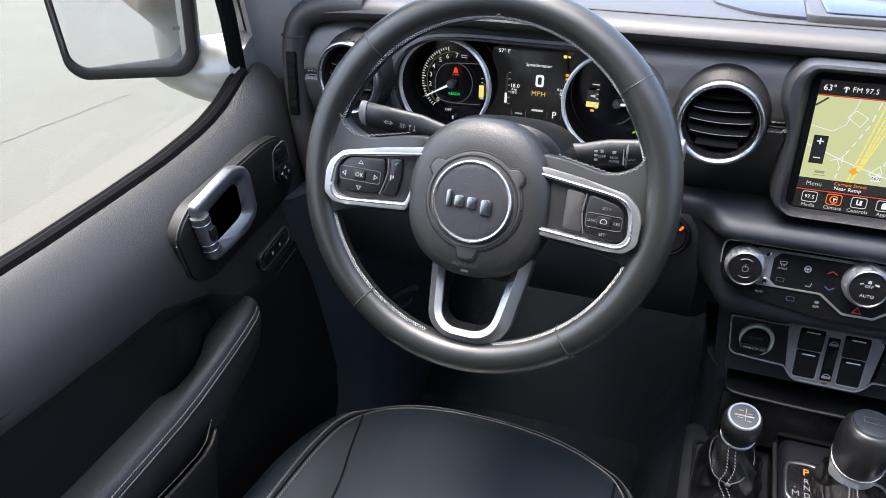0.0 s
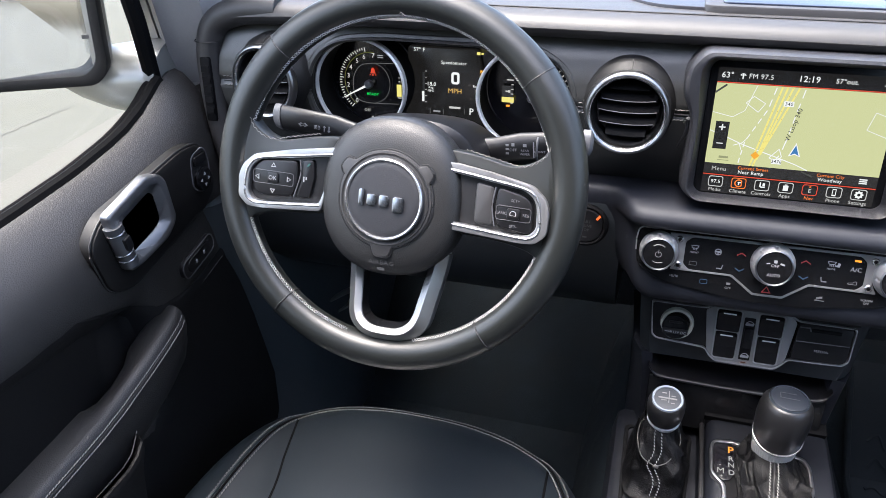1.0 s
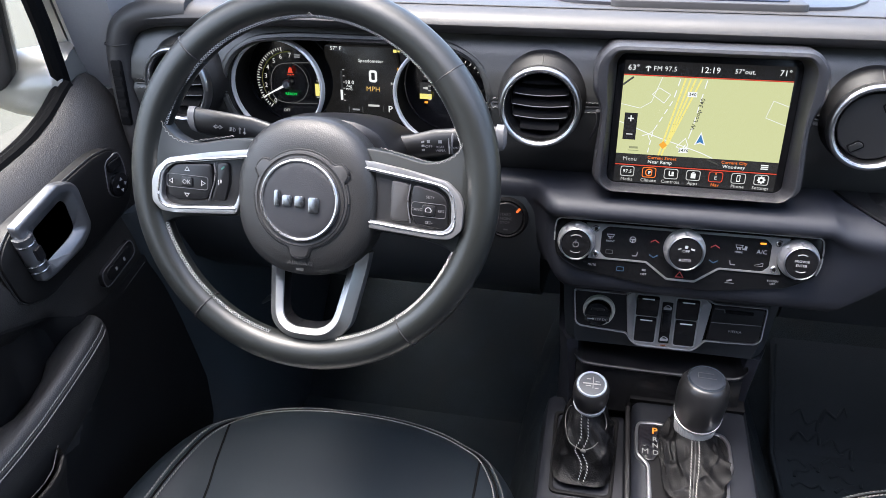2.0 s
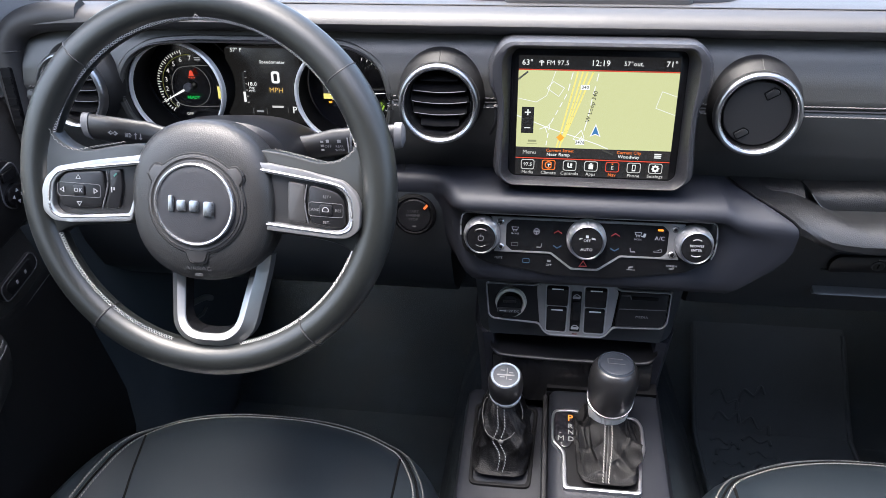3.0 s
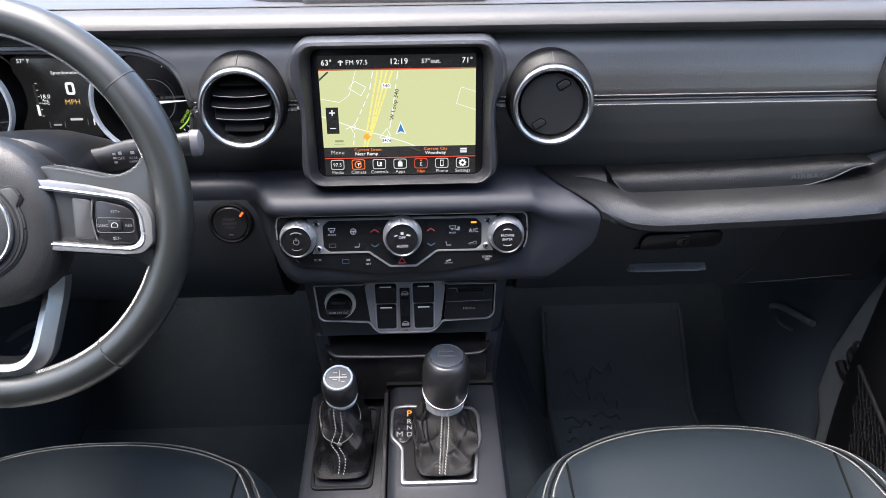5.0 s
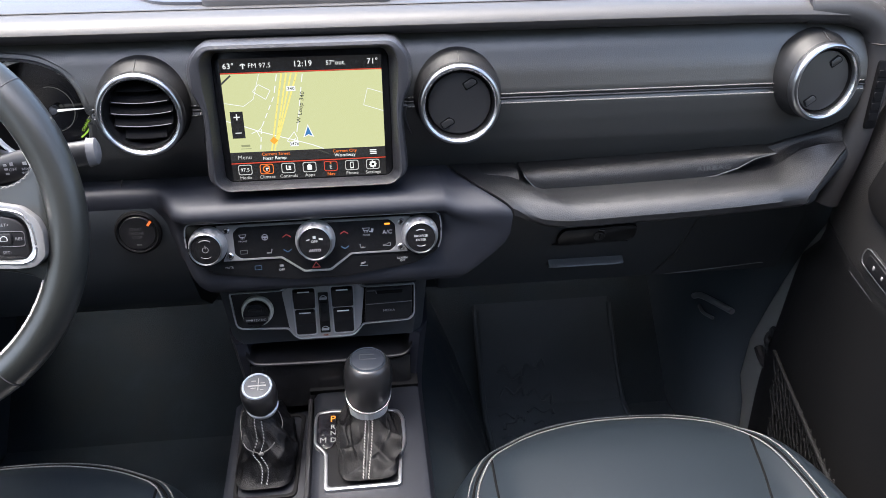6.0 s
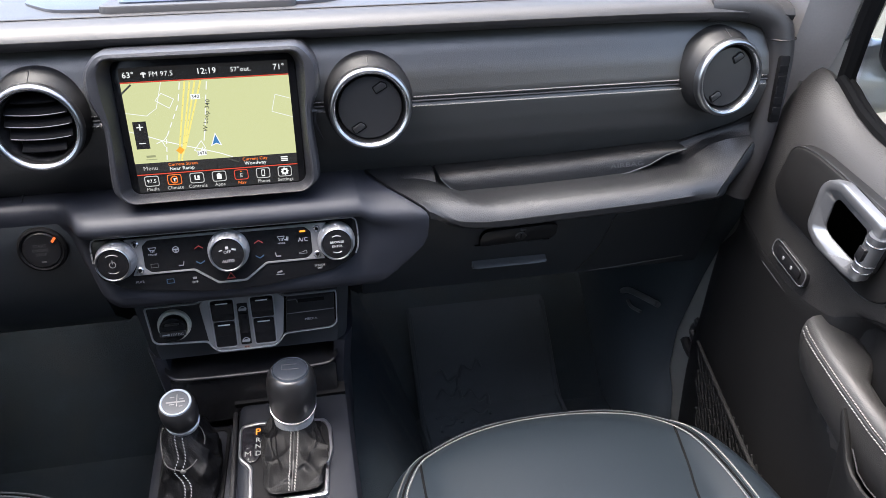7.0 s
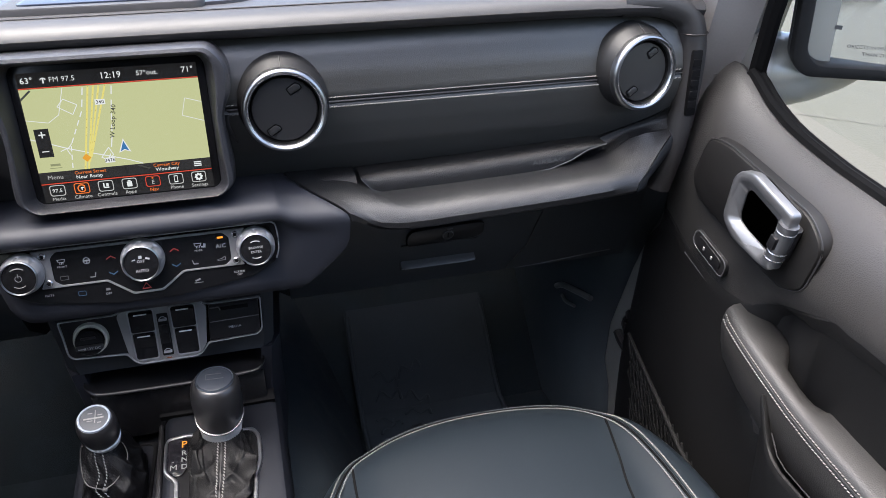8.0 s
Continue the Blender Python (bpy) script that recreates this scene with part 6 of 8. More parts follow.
def switch_panel():
    m = Matrix.Translation((0, 0.026, 1.0925)) @ pose(0, 0, 0, -9, 0, 0) @ Matrix.Diagonal((0.975, 1, 0.975, 1))
    c = thing("window_switch_panel", "black switch panel framed in silver with window rockers and power socket", "switch panel", m=m)
    out = [(-0.1165, 0.0290), (-0.054, 0.0290), (-0.0420, 0.0355), (0.0400, 0.0355), (0.052, 0.0275), (0.1145, 0.0275), (0.1125, -0.0150), (0.1060, -0.0215), (0.047, -0.0235), (0.0400, -0.0330), (0.0330, -0.0385), (-0.0345, -0.0385), (-0.0420, -0.0330), (-0.0480, -0.0235), (-0.1065, -0.0200), (-0.1120, -0.0150)]
    o = rounded(out, 0.004, 4)
    part("bed", plate([(x * 1.008, z * 1.02) for x, z in o], 0.002, 0.016), M_DARK, c)
    part("silver_edge", plate(o, -0.003, 0.004, 0.0008, rounded([(x * 0.986, 0.0005 + (z - 0.0005) * 0.955) for x, z in out], 0.0035, 4)), M_EDGE, c, "bright silver edging")
    part("socket_plate", plate(rounded([(-0.1135, 0.0272), (-0.050, 0.0272), (-0.0455, -0.0215), (-0.1055, -0.0185), (-0.1105, -0.0140)], 0.003, 3), -0.0004, 0.004), M_BUTTON, c)
    brow = curve_points([(-0.1175, 0.0, 0.0335), (-0.085, -0.0005, 0.0338), (-0.0560, -0.001, 0.0338), (-0.0450, -0.003, 0.0410), (-0.030, -0.0035, 0.0418), (0.0, -0.0035, 0.0420), (0.028, -0.0035, 0.0416), (0.0430, -0.003, 0.0405), (0.054, -0.001, 0.0325), (0.085, -0.0005, 0.0322), (0.1155, 0.0, 0.0318)], 5)
    part("brow", loft([[(p.x, p.y + 0.008, p.z + 0.0045), (p.x, p.y - 0.002, p.z + 0.0038), (p.x, p.y - 0.0050, p.z + 0.0015), (p.x, p.y - 0.0048, p.z - 0.0012), (p.x, p.y + 0.008, p.z - 0.0020)] for p in brow]), M_BUTTON, c, "glossy black moulded brow")
    frame_mid = rounded([(-0.052, 0.0265), (-0.0410, 0.0338), (0.0390, 0.0338), (0.050, 0.0250), (0.0440, -0.0235), (0.0385, -0.0320), (0.0320, -0.0368), (-0.0335, -0.0368), (-0.0405, -0.0320), (-0.0460, -0.0235)], 0.003, 3)
    part("rocker_frame", plate(frame_mid, -0.0020, 0.004, 0.0006), M_PANELMETAL, c, "satin silver rocker surround")
    for x in (-0.0253, 0.0223):
        w0, w1 = 0.0140, 0.0124
        col = rounded([(x - w0, 0.0300), (x + w0, 0.0300), (x + w1, -0.0325), (x - w1, -0.0325)], 0.0035, 4)
        part("rocker_rim", plate([(x + (a - x) * 1.09, -0.0012 + (b + 0.0012) * 1.035) for a, b in col], -0.0030, 0.002, 0.0006, col), M_EDGE, c, "thin bright rim")
        for z0, z1, w in ((0.0296, 0.0024, w0), (0.0018, -0.0321, w1 + 0.0005)):
            well = rounded([(x - w + 0.0003, z0), (x + w - 0.0003, z0), (x + w - 0.0006, z1), (x - w + 0.0006, z1)], 0.0030, 3)
            k = part("rocker", plate(well, -0.0026, 0.002, 0.0010), M_PIANO, c, "gloss black window rocker")
            part("rocker_lip", loft([[(xx, -0.0024, z0 - 0.0015), (xx, -0.0052, z0 - 0.0040), (xx, -0.0046, z0 - 0.0100), (xx, -0.0026, z0 - 0.0190)] for xx in (x - w + 0.0016, x + w - 0.0016)]), M_PIANO, k)
            part("rocker_mark", bars([(x, z0 - 0.0036, 0.0145, 0.0015)], facing(0, -0.0056, 0)), M_WHITEMARK, k)
    part("lock_switch_bed", box(-0.0080, 0.0050, -0.0032, 0.002, -0.0315, 0.0235, 0.0015), M_DARK, c)
    part("lock_rocker", box(-0.0068, 0.0038, -0.0056, 0.0, -0.0155, 0.0105, 0.0015), M_PIANO, c)
    for z in (0.0165, -0.0250):
        part("symbol", put(plate(rounded([(-0.0050, -0.0028), (0.0045, -0.0028), (0.0052, 0.0004), (0.0016, 0.0032), (-0.0014, 0.0032), (-0.0044, 0.0006)], 0.0008, 2), -0.0001, 0.0002, 0, rounded([(-0.0030, 0.0004), (0.0030, 0.0002), (0.0036, 0.0006), (0.0012, 0.0023), (-0.0009, 0.0023), (-0.0032, 0.0007)], 0.0003, 2)), Matrix.Translation((-0.0015, -0.0036, z))), M_PALEINK, c)
    part("lamp", box(-0.0045, 0.0015, -0.0026, -0.001, -0.0352, -0.0340), M_AMBERDIM, c, "lit amber lamp")
    # power socket with its hinged cap
    part("socket_ring", put(lathe([(0.0150, 0.001), (0.0156, 0.0060), (0.0168, 0.0070), (0.0190, 0.0064), (0.0200, 0.0)], 40, FACE, caps=False), Matrix.Translation((-0.0835, 0.0, 0.0040))), M_SILVERRING, c, "pale socket ring")
    part("socket_cap", put(lathe([(0.0158, 0.0), (0.0158, 0.0072), (0.0146, 0.0088), (0.0, 0.0092)], 40, FACE, caps=False), Matrix.Translation((-0.0852, 0.0, 0.0005))), M_PIANO, c)
    part("cap_tongue", put(box(-0.0150, 0.0150, -0.0120, -0.006, -0.0032, 0.0032, 0.0015), Matrix.Translation((-0.0850, 0, -0.0042))), M_BUTTON, c)
    part("cap_hinge", put(box(-0.0080, 0.0080, -0.0105, -0.006, -0.0014, 0.0014, 0.0008), Matrix.Translation((-0.0850, 0, 0.0075))), M_BUTTON, c)
    part("lettering", words("12V DC", 0.0044, facing(-0.0800, -0.0126, -0.0044)), M_PALEINK, c)
    part("plug_mark", bars([(-0.0940, -0.0042, 0.0062, 0.0010), (-0.0898, -0.0042, 0.0024, 0.0022)], facing(0, -0.0126, 0)), M_PALEINK, c)
    # media flap
    flap = rounded([(0.052, 0.0250), (0.1110, 0.0250), (0.1090, -0.0145), (0.1035, -0.0190), (0.0485, -0.0205)], 0.003, 3)
    fl = part("media_flap", plate(flap, -0.0035, 0.004, 0.0012), M_BUTTON, c, "black flap over the media ports")
    part("flap_slot", box(0.066, 0.0985, -0.0044, -0.001, 0.0170, 0.0215, 0.0006), M_DARK, fl)
    part("flap_roll", tube([(0.0535, -0.0036, 0.0215), (0.064, -0.0040, 0.0218), (0.0655, -0.0040, 0.0175)], 0.0008, 5), M_GREYSEAM, fl)
    part("flap_gap", tube(curve_points([(0.0515, -0.0036, 0.0035), (0.080, -0.0038, 0.0042), (0.1095, -0.0036, 0.0048)], 6), 0.0006, 5), M_GREYSEAM, fl)
    part("lettering", words("MEDIA", 0.0044, facing(0.0800, -0.0042, -0.0058), squeeze=1.15), M_PALEINK, fl)


M_WHITEMARK = material("rocker_white_print", (0.6, 0.6, 0.6), 0.5)
M_SILVERRING = material("pale_socket_ring", (0.36, 0.36, 0.31), 0.4)
M_AMBERDIM = glowing("dim_amber_lamp", (0.9, 0.25, 0.08), 0.25)
switch_panel()


def starter_button():
    m = pose(-0.1985, 0.0165, 1.2135, -4, 0, 0)
    b = thing("starter_button", "round black engine start button with a lit orange lamp", "button", m=m)
    part("bezel", lathe([(0.0260, 0.0), (0.0250, 0.0030), (0.0225, 0.0045), (0.0205, 0.0030), (0.0205, 0.0)], 48, FACE, caps=False), M_DARK, b)
    part("button", lathe([(0.0200, 0.0), (0.0200, 0.0030), (0.0190, 0.0042), (0.0, 0.0036)], 48, FACE, caps=False), M_BUTTON, b)
    for k, w in enumerate(("START", "ENGINE", "STOP")):
        part("lettering", words(w, 0.0046, facing(-0.001, -0.0048, 0.0052 - 0.0050 * k)), M_DIMINK, b)
    part("label_bar", bars([(0, -0.0135, 0.005, 0.0016)], facing(0, -0.0046, 0)), M_DIMINK, b)
    part("lamp", put(box(-0.0014, 0.0014, -0.0058, -0.002, -0.0030, 0.0030, 0.0006), pose(0.0140, 0, 0.0112, 0, 38, 0)), M_REDLAMP, b, "lit orange lamp")


starter_button()


def glove_box_latch():
    g = thing("glove_box", "black glove box latch with a pull recess and keyhole", "glove box")

    def lid_y(z):
        return float(np.interp(z, [1.055, 1.10, 1.17, 1.20], [0.125, 0.105, 0.078, 0.065]))
    out = rounded([(0.310, 1.1555), (0.3995, 1.1590), (0.4085, 1.1560), (0.4085, 1.1370), (0.3980, 1.1315), (0.3050, 1.1275), (0.3035, 1.1440)], 0.006, 4)
    lid = plate(out, 0.0, 0.02, 0.0022)
    for v in lid.verts:
        v.co.y += lid_y(v.co.z) - 0.007
    part("plate", lid, M_BUTTON, g, "smooth black latch plate")
    at = Matrix.Translation((0.3585, lid_y(1.144) - 0.007, 1.1440)) @ pose(0, 0, 0, 20, 0, 0)
    part("lock", put(lathe([(0.0080, 0.0), (0.0080, 0.0012), (0.0066, 0.0020), (0.0, 0.0012)], 28, FACE, caps=False), at), M_BLACK, g)
    part("lock_ring", put(lathe([(0.0060, 0.001), (0.0069, 0.0026), (0.0078, 0.001)], 28, FACE, caps=False), at), M_GREYSEAM, g)
    part("key_slot", put(box(-0.0007, 0.0007, -0.0024, 0.0, -0.0035, 0.0035), at), M_DARK, g)
    part("latch_hinge", put(box(-0.004, 0.004, -0.0016, 0.001, 0.0095, 0.0118, 0.0006), at @ pose(0.002, 0, 0)), M_GREYSEAM, g)
    # scoop below the plate: a sloping shelf with a raised rim
    sec = []
    for x in np.linspace(0.2985, 0.4020, 24):
        e = min(1.0, (0.4020 - x) / 0.012)
        lip = 0.0030 * min(1.0, (x - 0.2985) / 0.004) * e
        sec.append([(x, 0.091, 1.1290), (x, 0.1165 - 0.012 * (1 - e), 1.1225), (x, 0.1160 - 0.012 * (1 - e), 1.1120 + 0.004 * (1 - e)), (x, 0.1085, 1.1030), (x, 0.1030 - lip * 0.3, 1.0975), (x, 0.0985 - lip, 1.0950), (x, 0.0975 - lip, 1.0925), (x, 0.1020, 1.0890), (x, 0.130, 1.0890), (x, 0.130, 1.1290)])
    part("pull_recess", loft(sec), M_PULL, g, "smooth pull recess lip", smooth=50)


glove_box_latch()


# ---- console and levers ----
def console_z(y):
    return 0.934 + (y + 0.12) * 0.14


def centre_console():
    c = thing("centre_console", "black plastic centre console between the seats", "console")
    rows = []
    for y in (0.075, 0.04, -0.05, -0.16, -0.30, -0.45, -0.62):
        z = console_z(y)
        rows.append([(-0.028, y, 0.60), (-0.026, y, z - 0.010), (-0.020, y, z - 0.002), (-0.014, y, z), (0.106, y, z), (0.112, y, z - 0.002), (0.118, y, z - 0.012), (0.122, y, 0.80), (0.13, y, 0.60)])
    part("raised_side", loft(rows), M_CONSOLE, c)
    rows = []
    for y in (0.075, 0.0, -0.08, -0.20, -0.40, -0.62):
        z = console_z(y) - 0.040 - (0.004 if y < -0.09 else 0)
        rows.append([(-0.148, y, 0.60), (-0.142, y, z - 0.035), (-0.136, y, z - 0.006), (-0.128, y, z), (-0.034, y, z), (-0.030, y, z - 0.004), (-0.030, y, 0.60)])
    part("low_side", loft(rows), M_CONSOLE, c)
    part("side_rib", tube([(-0.031, 0.06, console_z(0.06) - 0.012), (-0.031, -0.30, console_z(-0.30) - 0.012)], 0.003, 8), M_BLACK, c)
    part("front_step", loft([[(x, 0.066, 0.972), (x, 0.045, 0.9665), (x, 0.036, 0.962), (x, 0.040, 0.953), (x, 0.076, 0.950)] for x in (-0.03, 0.0, 0.108, 0.112)]), M_DARK, c)


M_CONSOLE = material("console_plastic", (0.0062, 0.0072, 0.0105), 0.48, grain=1100, bump=0.1, cells=True, vary=0.06, spec=0.32)
centre_console()


def boot_point(rings, fold, ph, t, a):
    """Place on a soft boot at height share t and angle a."""
    q = t * (len(rings) - 1)
    i = min(int(q), len(rings) - 2)
    z, cx, cy, hx, hy = (u + (v - u) * (q - i) for u, v in zip(rings[i], rings[i + 1]))
    p = 2.0 + 2.6 * (1 - t)
    c, s = math.cos(a), math.sin(a)
    r = 1 / (abs(c) ** p + abs(s) ** p) ** (1 / p)
    front = max(0.0, -s) ** 6
    w = 1 - 0.6 * front
    soft = math.sin(math.pi * min(1.0, t * 1.02)) ** 0.7
    big = 0.75 * math.sin(2 * a + ph[0] + 3.4 * t) + 0.55 * math.sin(5 * a + ph[1] - 6 * t)
    crisp = 0.65 * (1 - abs(math.sin(4 * a + ph[2] + 5.0 * t))) ** 2.5 + 0.45 * (1 - abs(math.sin(3 * a - 7 * t + ph[3]))) ** 3
    fine = 0.16 * math.sin(15 * a + ph[4] + 12 * t) + 0.22 * math.sin(19 * t + ph[5] + 3 * a)
    k = 1 + fold * soft * ((0.8 * big + 0.9 * crisp - 0.3) * w + fine * (0.5 + 0.5 * w))
    dz = fold * 0.032 * soft * (0.5 * big * w + 0.8 * (crisp - 0.35) * (0.45 + 0.55 * w) + 0.5 * fine)
    return Vector((cx + hx * r * c * k, cy + hy * r * s * k, z + dz))


def gaiter(rings, n, fold, seed):
    """A soft boot: rings of (z, cx, cy, half width, half depth), creased; also gives the place of any point on it."""
    rnd = random.Random(seed)
    ph = [rnd.uniform(0, 6.28) for _ in range(6)]
    rows = [[tuple(boot_point(rings, fold, ph, t, 2 * math.pi * i / n)) for i in range(n)] for t in np.linspace(0, 1, 52)]

    def at(t, a, lift=0.0):
        p = boot_point(rings, fold, ph, t, a)
        out = Vector((math.cos(a), math.sin(a), 0.55)).normalized()
        return tuple(p + out * lift)
    return loft(rows, caps=False), at


def gear_lever():
    g = thing("gear_lever", "automatic gear lever with black knob, silver collar and stitched leather boot", "gear lever")
    tilt = pose(0.0455, -0.012, 0.9665, 7, 2, 0) @ Matrix.Diagonal((1.03, 1.03, 0.90, 1))
    knob = lathe([(0.0200, 0.004), (0.0225, 0.010), (0.0255, 0.022), (0.0280, 0.040), (0.0290, 0.056), (0.0285, 0.070), (0.0268, 0.080), (0.0235, 0.0865), (0.0205, 0.0885), (0.0, 0.0885)], 48, tilt)
    k = part("knob", knob, M_KNOBBLACK, g, "matt black rounded knob")
    part("top_disc", lathe([(0.0200, 0.0880), (0.0196, 0.0905), (0.017, 0.0915), (0.0, 0.0920)], 40, tilt), M_GREYDISC, k)
    part("top_ring", lathe([(0.0198, 0.0885), (0.0205, 0.0908), (0.0213, 0.0885)], 40, tilt, caps=False), M_RINGGREY, k)
    part("disc_mark", put(bars([(0, -0.002, 0.020, 0.0008), (-0.0095, 0.002, 0.0008, 0.008), (-0.001, 0.0062, 0.017, 0.0008)], Matrix.Identity(4)), tilt @ Matrix.Translation((0, 0, 0.0921))), M_DIMINK, k)
    col = []
    prof = [(0.0190, 0.004), (0.0225, 0.010), (0.0255, 0.022), (0.0280, 0.040)]
    def crest(a):
        return 0.0190 + 0.0095 * (1 + math.sin(a))
    for f in (0.0, 0.12, 0.5, 0.88, 1.0):
        ring = []
        for i in range(96):
            a = 2 * math.pi * i / 96
            h = -0.0165 + (crest(a) + 0.0165) * f
            wall = 0.0212 + 0.0050 * f if f < 0.95 else 0.0255
            wall = max(wall, float(np.interp(h, [q[1] for q in prof], [q[0] for q in prof])) + 0.0006)
            wall += 0.00035 * (1 if i % 2 else -1) * (0 < f < 0.9) - (0.0012 if f in (0.0, 1.0) else 0)
            ring.append((wall * math.cos(a), wall * math.sin(a), h))
        col.append(ring)
    part("collar", put(loft(col, caps=False), tilt), M_COLLAR, k, "knurled silver collar")
    band = [tuple(tilt @ Vector((0.0270 * math.cos(a), 0.0270 * math.sin(a), crest(a)))) for a in np.linspace(0, 2 * math.pi, 49)[:-1]]
    part("collar_band", tube(band, 0.0011, 8, closed=True), M_CHROME, k)
    rings = []
    for t in np.linspace(0, 1, 22):
        e = t ** 0.8
        rings.append((console_z(-0.055) + (0.964 - console_z(-0.055)) * t + 0.002, 0.0425 + 0.0030 * t, -0.058 + 0.045 * t, 0.0365 + (0.0215 - 0.0365) * e + 0.006 * math.sin(math.pi * t), 0.060 + (0.0225 - 0.060) * e + 0.007 * math.sin(math.pi * t)))
    skin, at = gaiter(rings, 120, 0.15, 4)
    part("boot", skin, M_BOOT, g, "creased black leather boot")
    for side in (-1, 1):
        path = [at(t, -math.pi / 2 + side * 0.0034 / (0.0185 + 0.021 * (1 - t)) - 0.10 * (1 - t), 0.0008) for t in np.linspace(0.99, 0.015, 40)]
        part("stitching", stitches(path, 0.0042, 0.9, 0.0008, up=(0, -0.5, 1)), M_THREAD, g, "pale thread", kind="stuff")
    part("boot_seam", tube([at(t, -math.pi / 2 - 0.10 * (1 - t), 0.0001) for t in np.linspace(0.99, 0.015, 40)], 0.0010, 6), M_SEAM, g)
    # silver surround with the position window
    M = Matrix.Translation((0, -0.0575, console_z(-0.0575) + 0.0015)) @ pose(0, 0, 0, 7.97 - 90, 0, 0)
    so = [(-0.010, -0.065), (0.0800, -0.065), (0.0830, -0.020), (0.0900, 0.002), (0.0900, 0.040), (0.083, 0.054), (0.020, 0.058), (0.000, 0.062), (-0.020, 0.058), (-0.0235, 0.048), (-0.0235, 0.006), (-0.0105, -0.010)]
    si = [(-0.0050, -0.060), (0.0755, -0.060), (0.0785, -0.018), (0.0855, 0.003), (0.0855, 0.038), (0.080, 0.050), (0.016, 0.053), (0.004, 0.057), (-0.017, 0.0545), (-0.0200, 0.046), (-0.0200, 0.008), (-0.0060, -0.009)]
    part("surround", put(plate(rounded(so, 0.006, 4), -0.004, 0.004, 0.0014, rounded(si, 0.005, 4)), M), M_SILVERDIM, g, "satin silver boot surround")
    part("surround_bed", put(plate(rounded(si, 0.005, 4), -0.0008, 0.003), M), M_DARK, g)
    part("position_window", put(plate(rounded([(-0.0195, 0.054), (0.0035, 0.056), (0.0055, 0.012), (-0.002, -0.002), (-0.0100, -0.003), (-0.0195, 0.008)], 0.004, 3), -0.0035, 0.001, 0.0008), M), M_DIALFACE, g, "gloss black position window")
    for ch, x, z, mt, sz in (("P", 0.0000, 0.0440, M_AMBER, 0.0145), ("R", 0.0000, 0.0305, M_UISOFT, 0.0105), ("N", 0.0005, 0.0205, M_UISOFT, 0.0105), ("D", 0.0005, 0.0095, M_UISOFT, 0.0105), ("M", -0.0118, 0.0100, M_UISOFT, 0.0118), ("-", -0.0125, 0.0195, M_UISOFT, 0.0090), ("+", -0.0110, 0.0020, M_UISOFT, 0.0070)):
        part("lettering", words(ch, sz, M @ facing(x, -0.0039, z)), mt, g)


M_KNOBBLACK = material("knob_black", (0.0115, 0.0115, 0.0125), 0.36, grain=1500, bump=0.06)
M_COLLAR = material("knurled_silver", (0.58, 0.59, 0.60), 0.42, metal=0.5, grain=1600, bump=0.5)
M_GREYDISC = material("disc_grey", (0.018, 0.022, 0.03), 0.48, spec=0.3)
M_RINGGREY = material("ring_grey", (0.1, 0.12, 0.15), 0.4, metal=0.6)
M_SILVERDIM = material("surround_silver", (0.52, 0.53, 0.56), 0.3, metal=1.0, vary=0.04)
gear_lever()


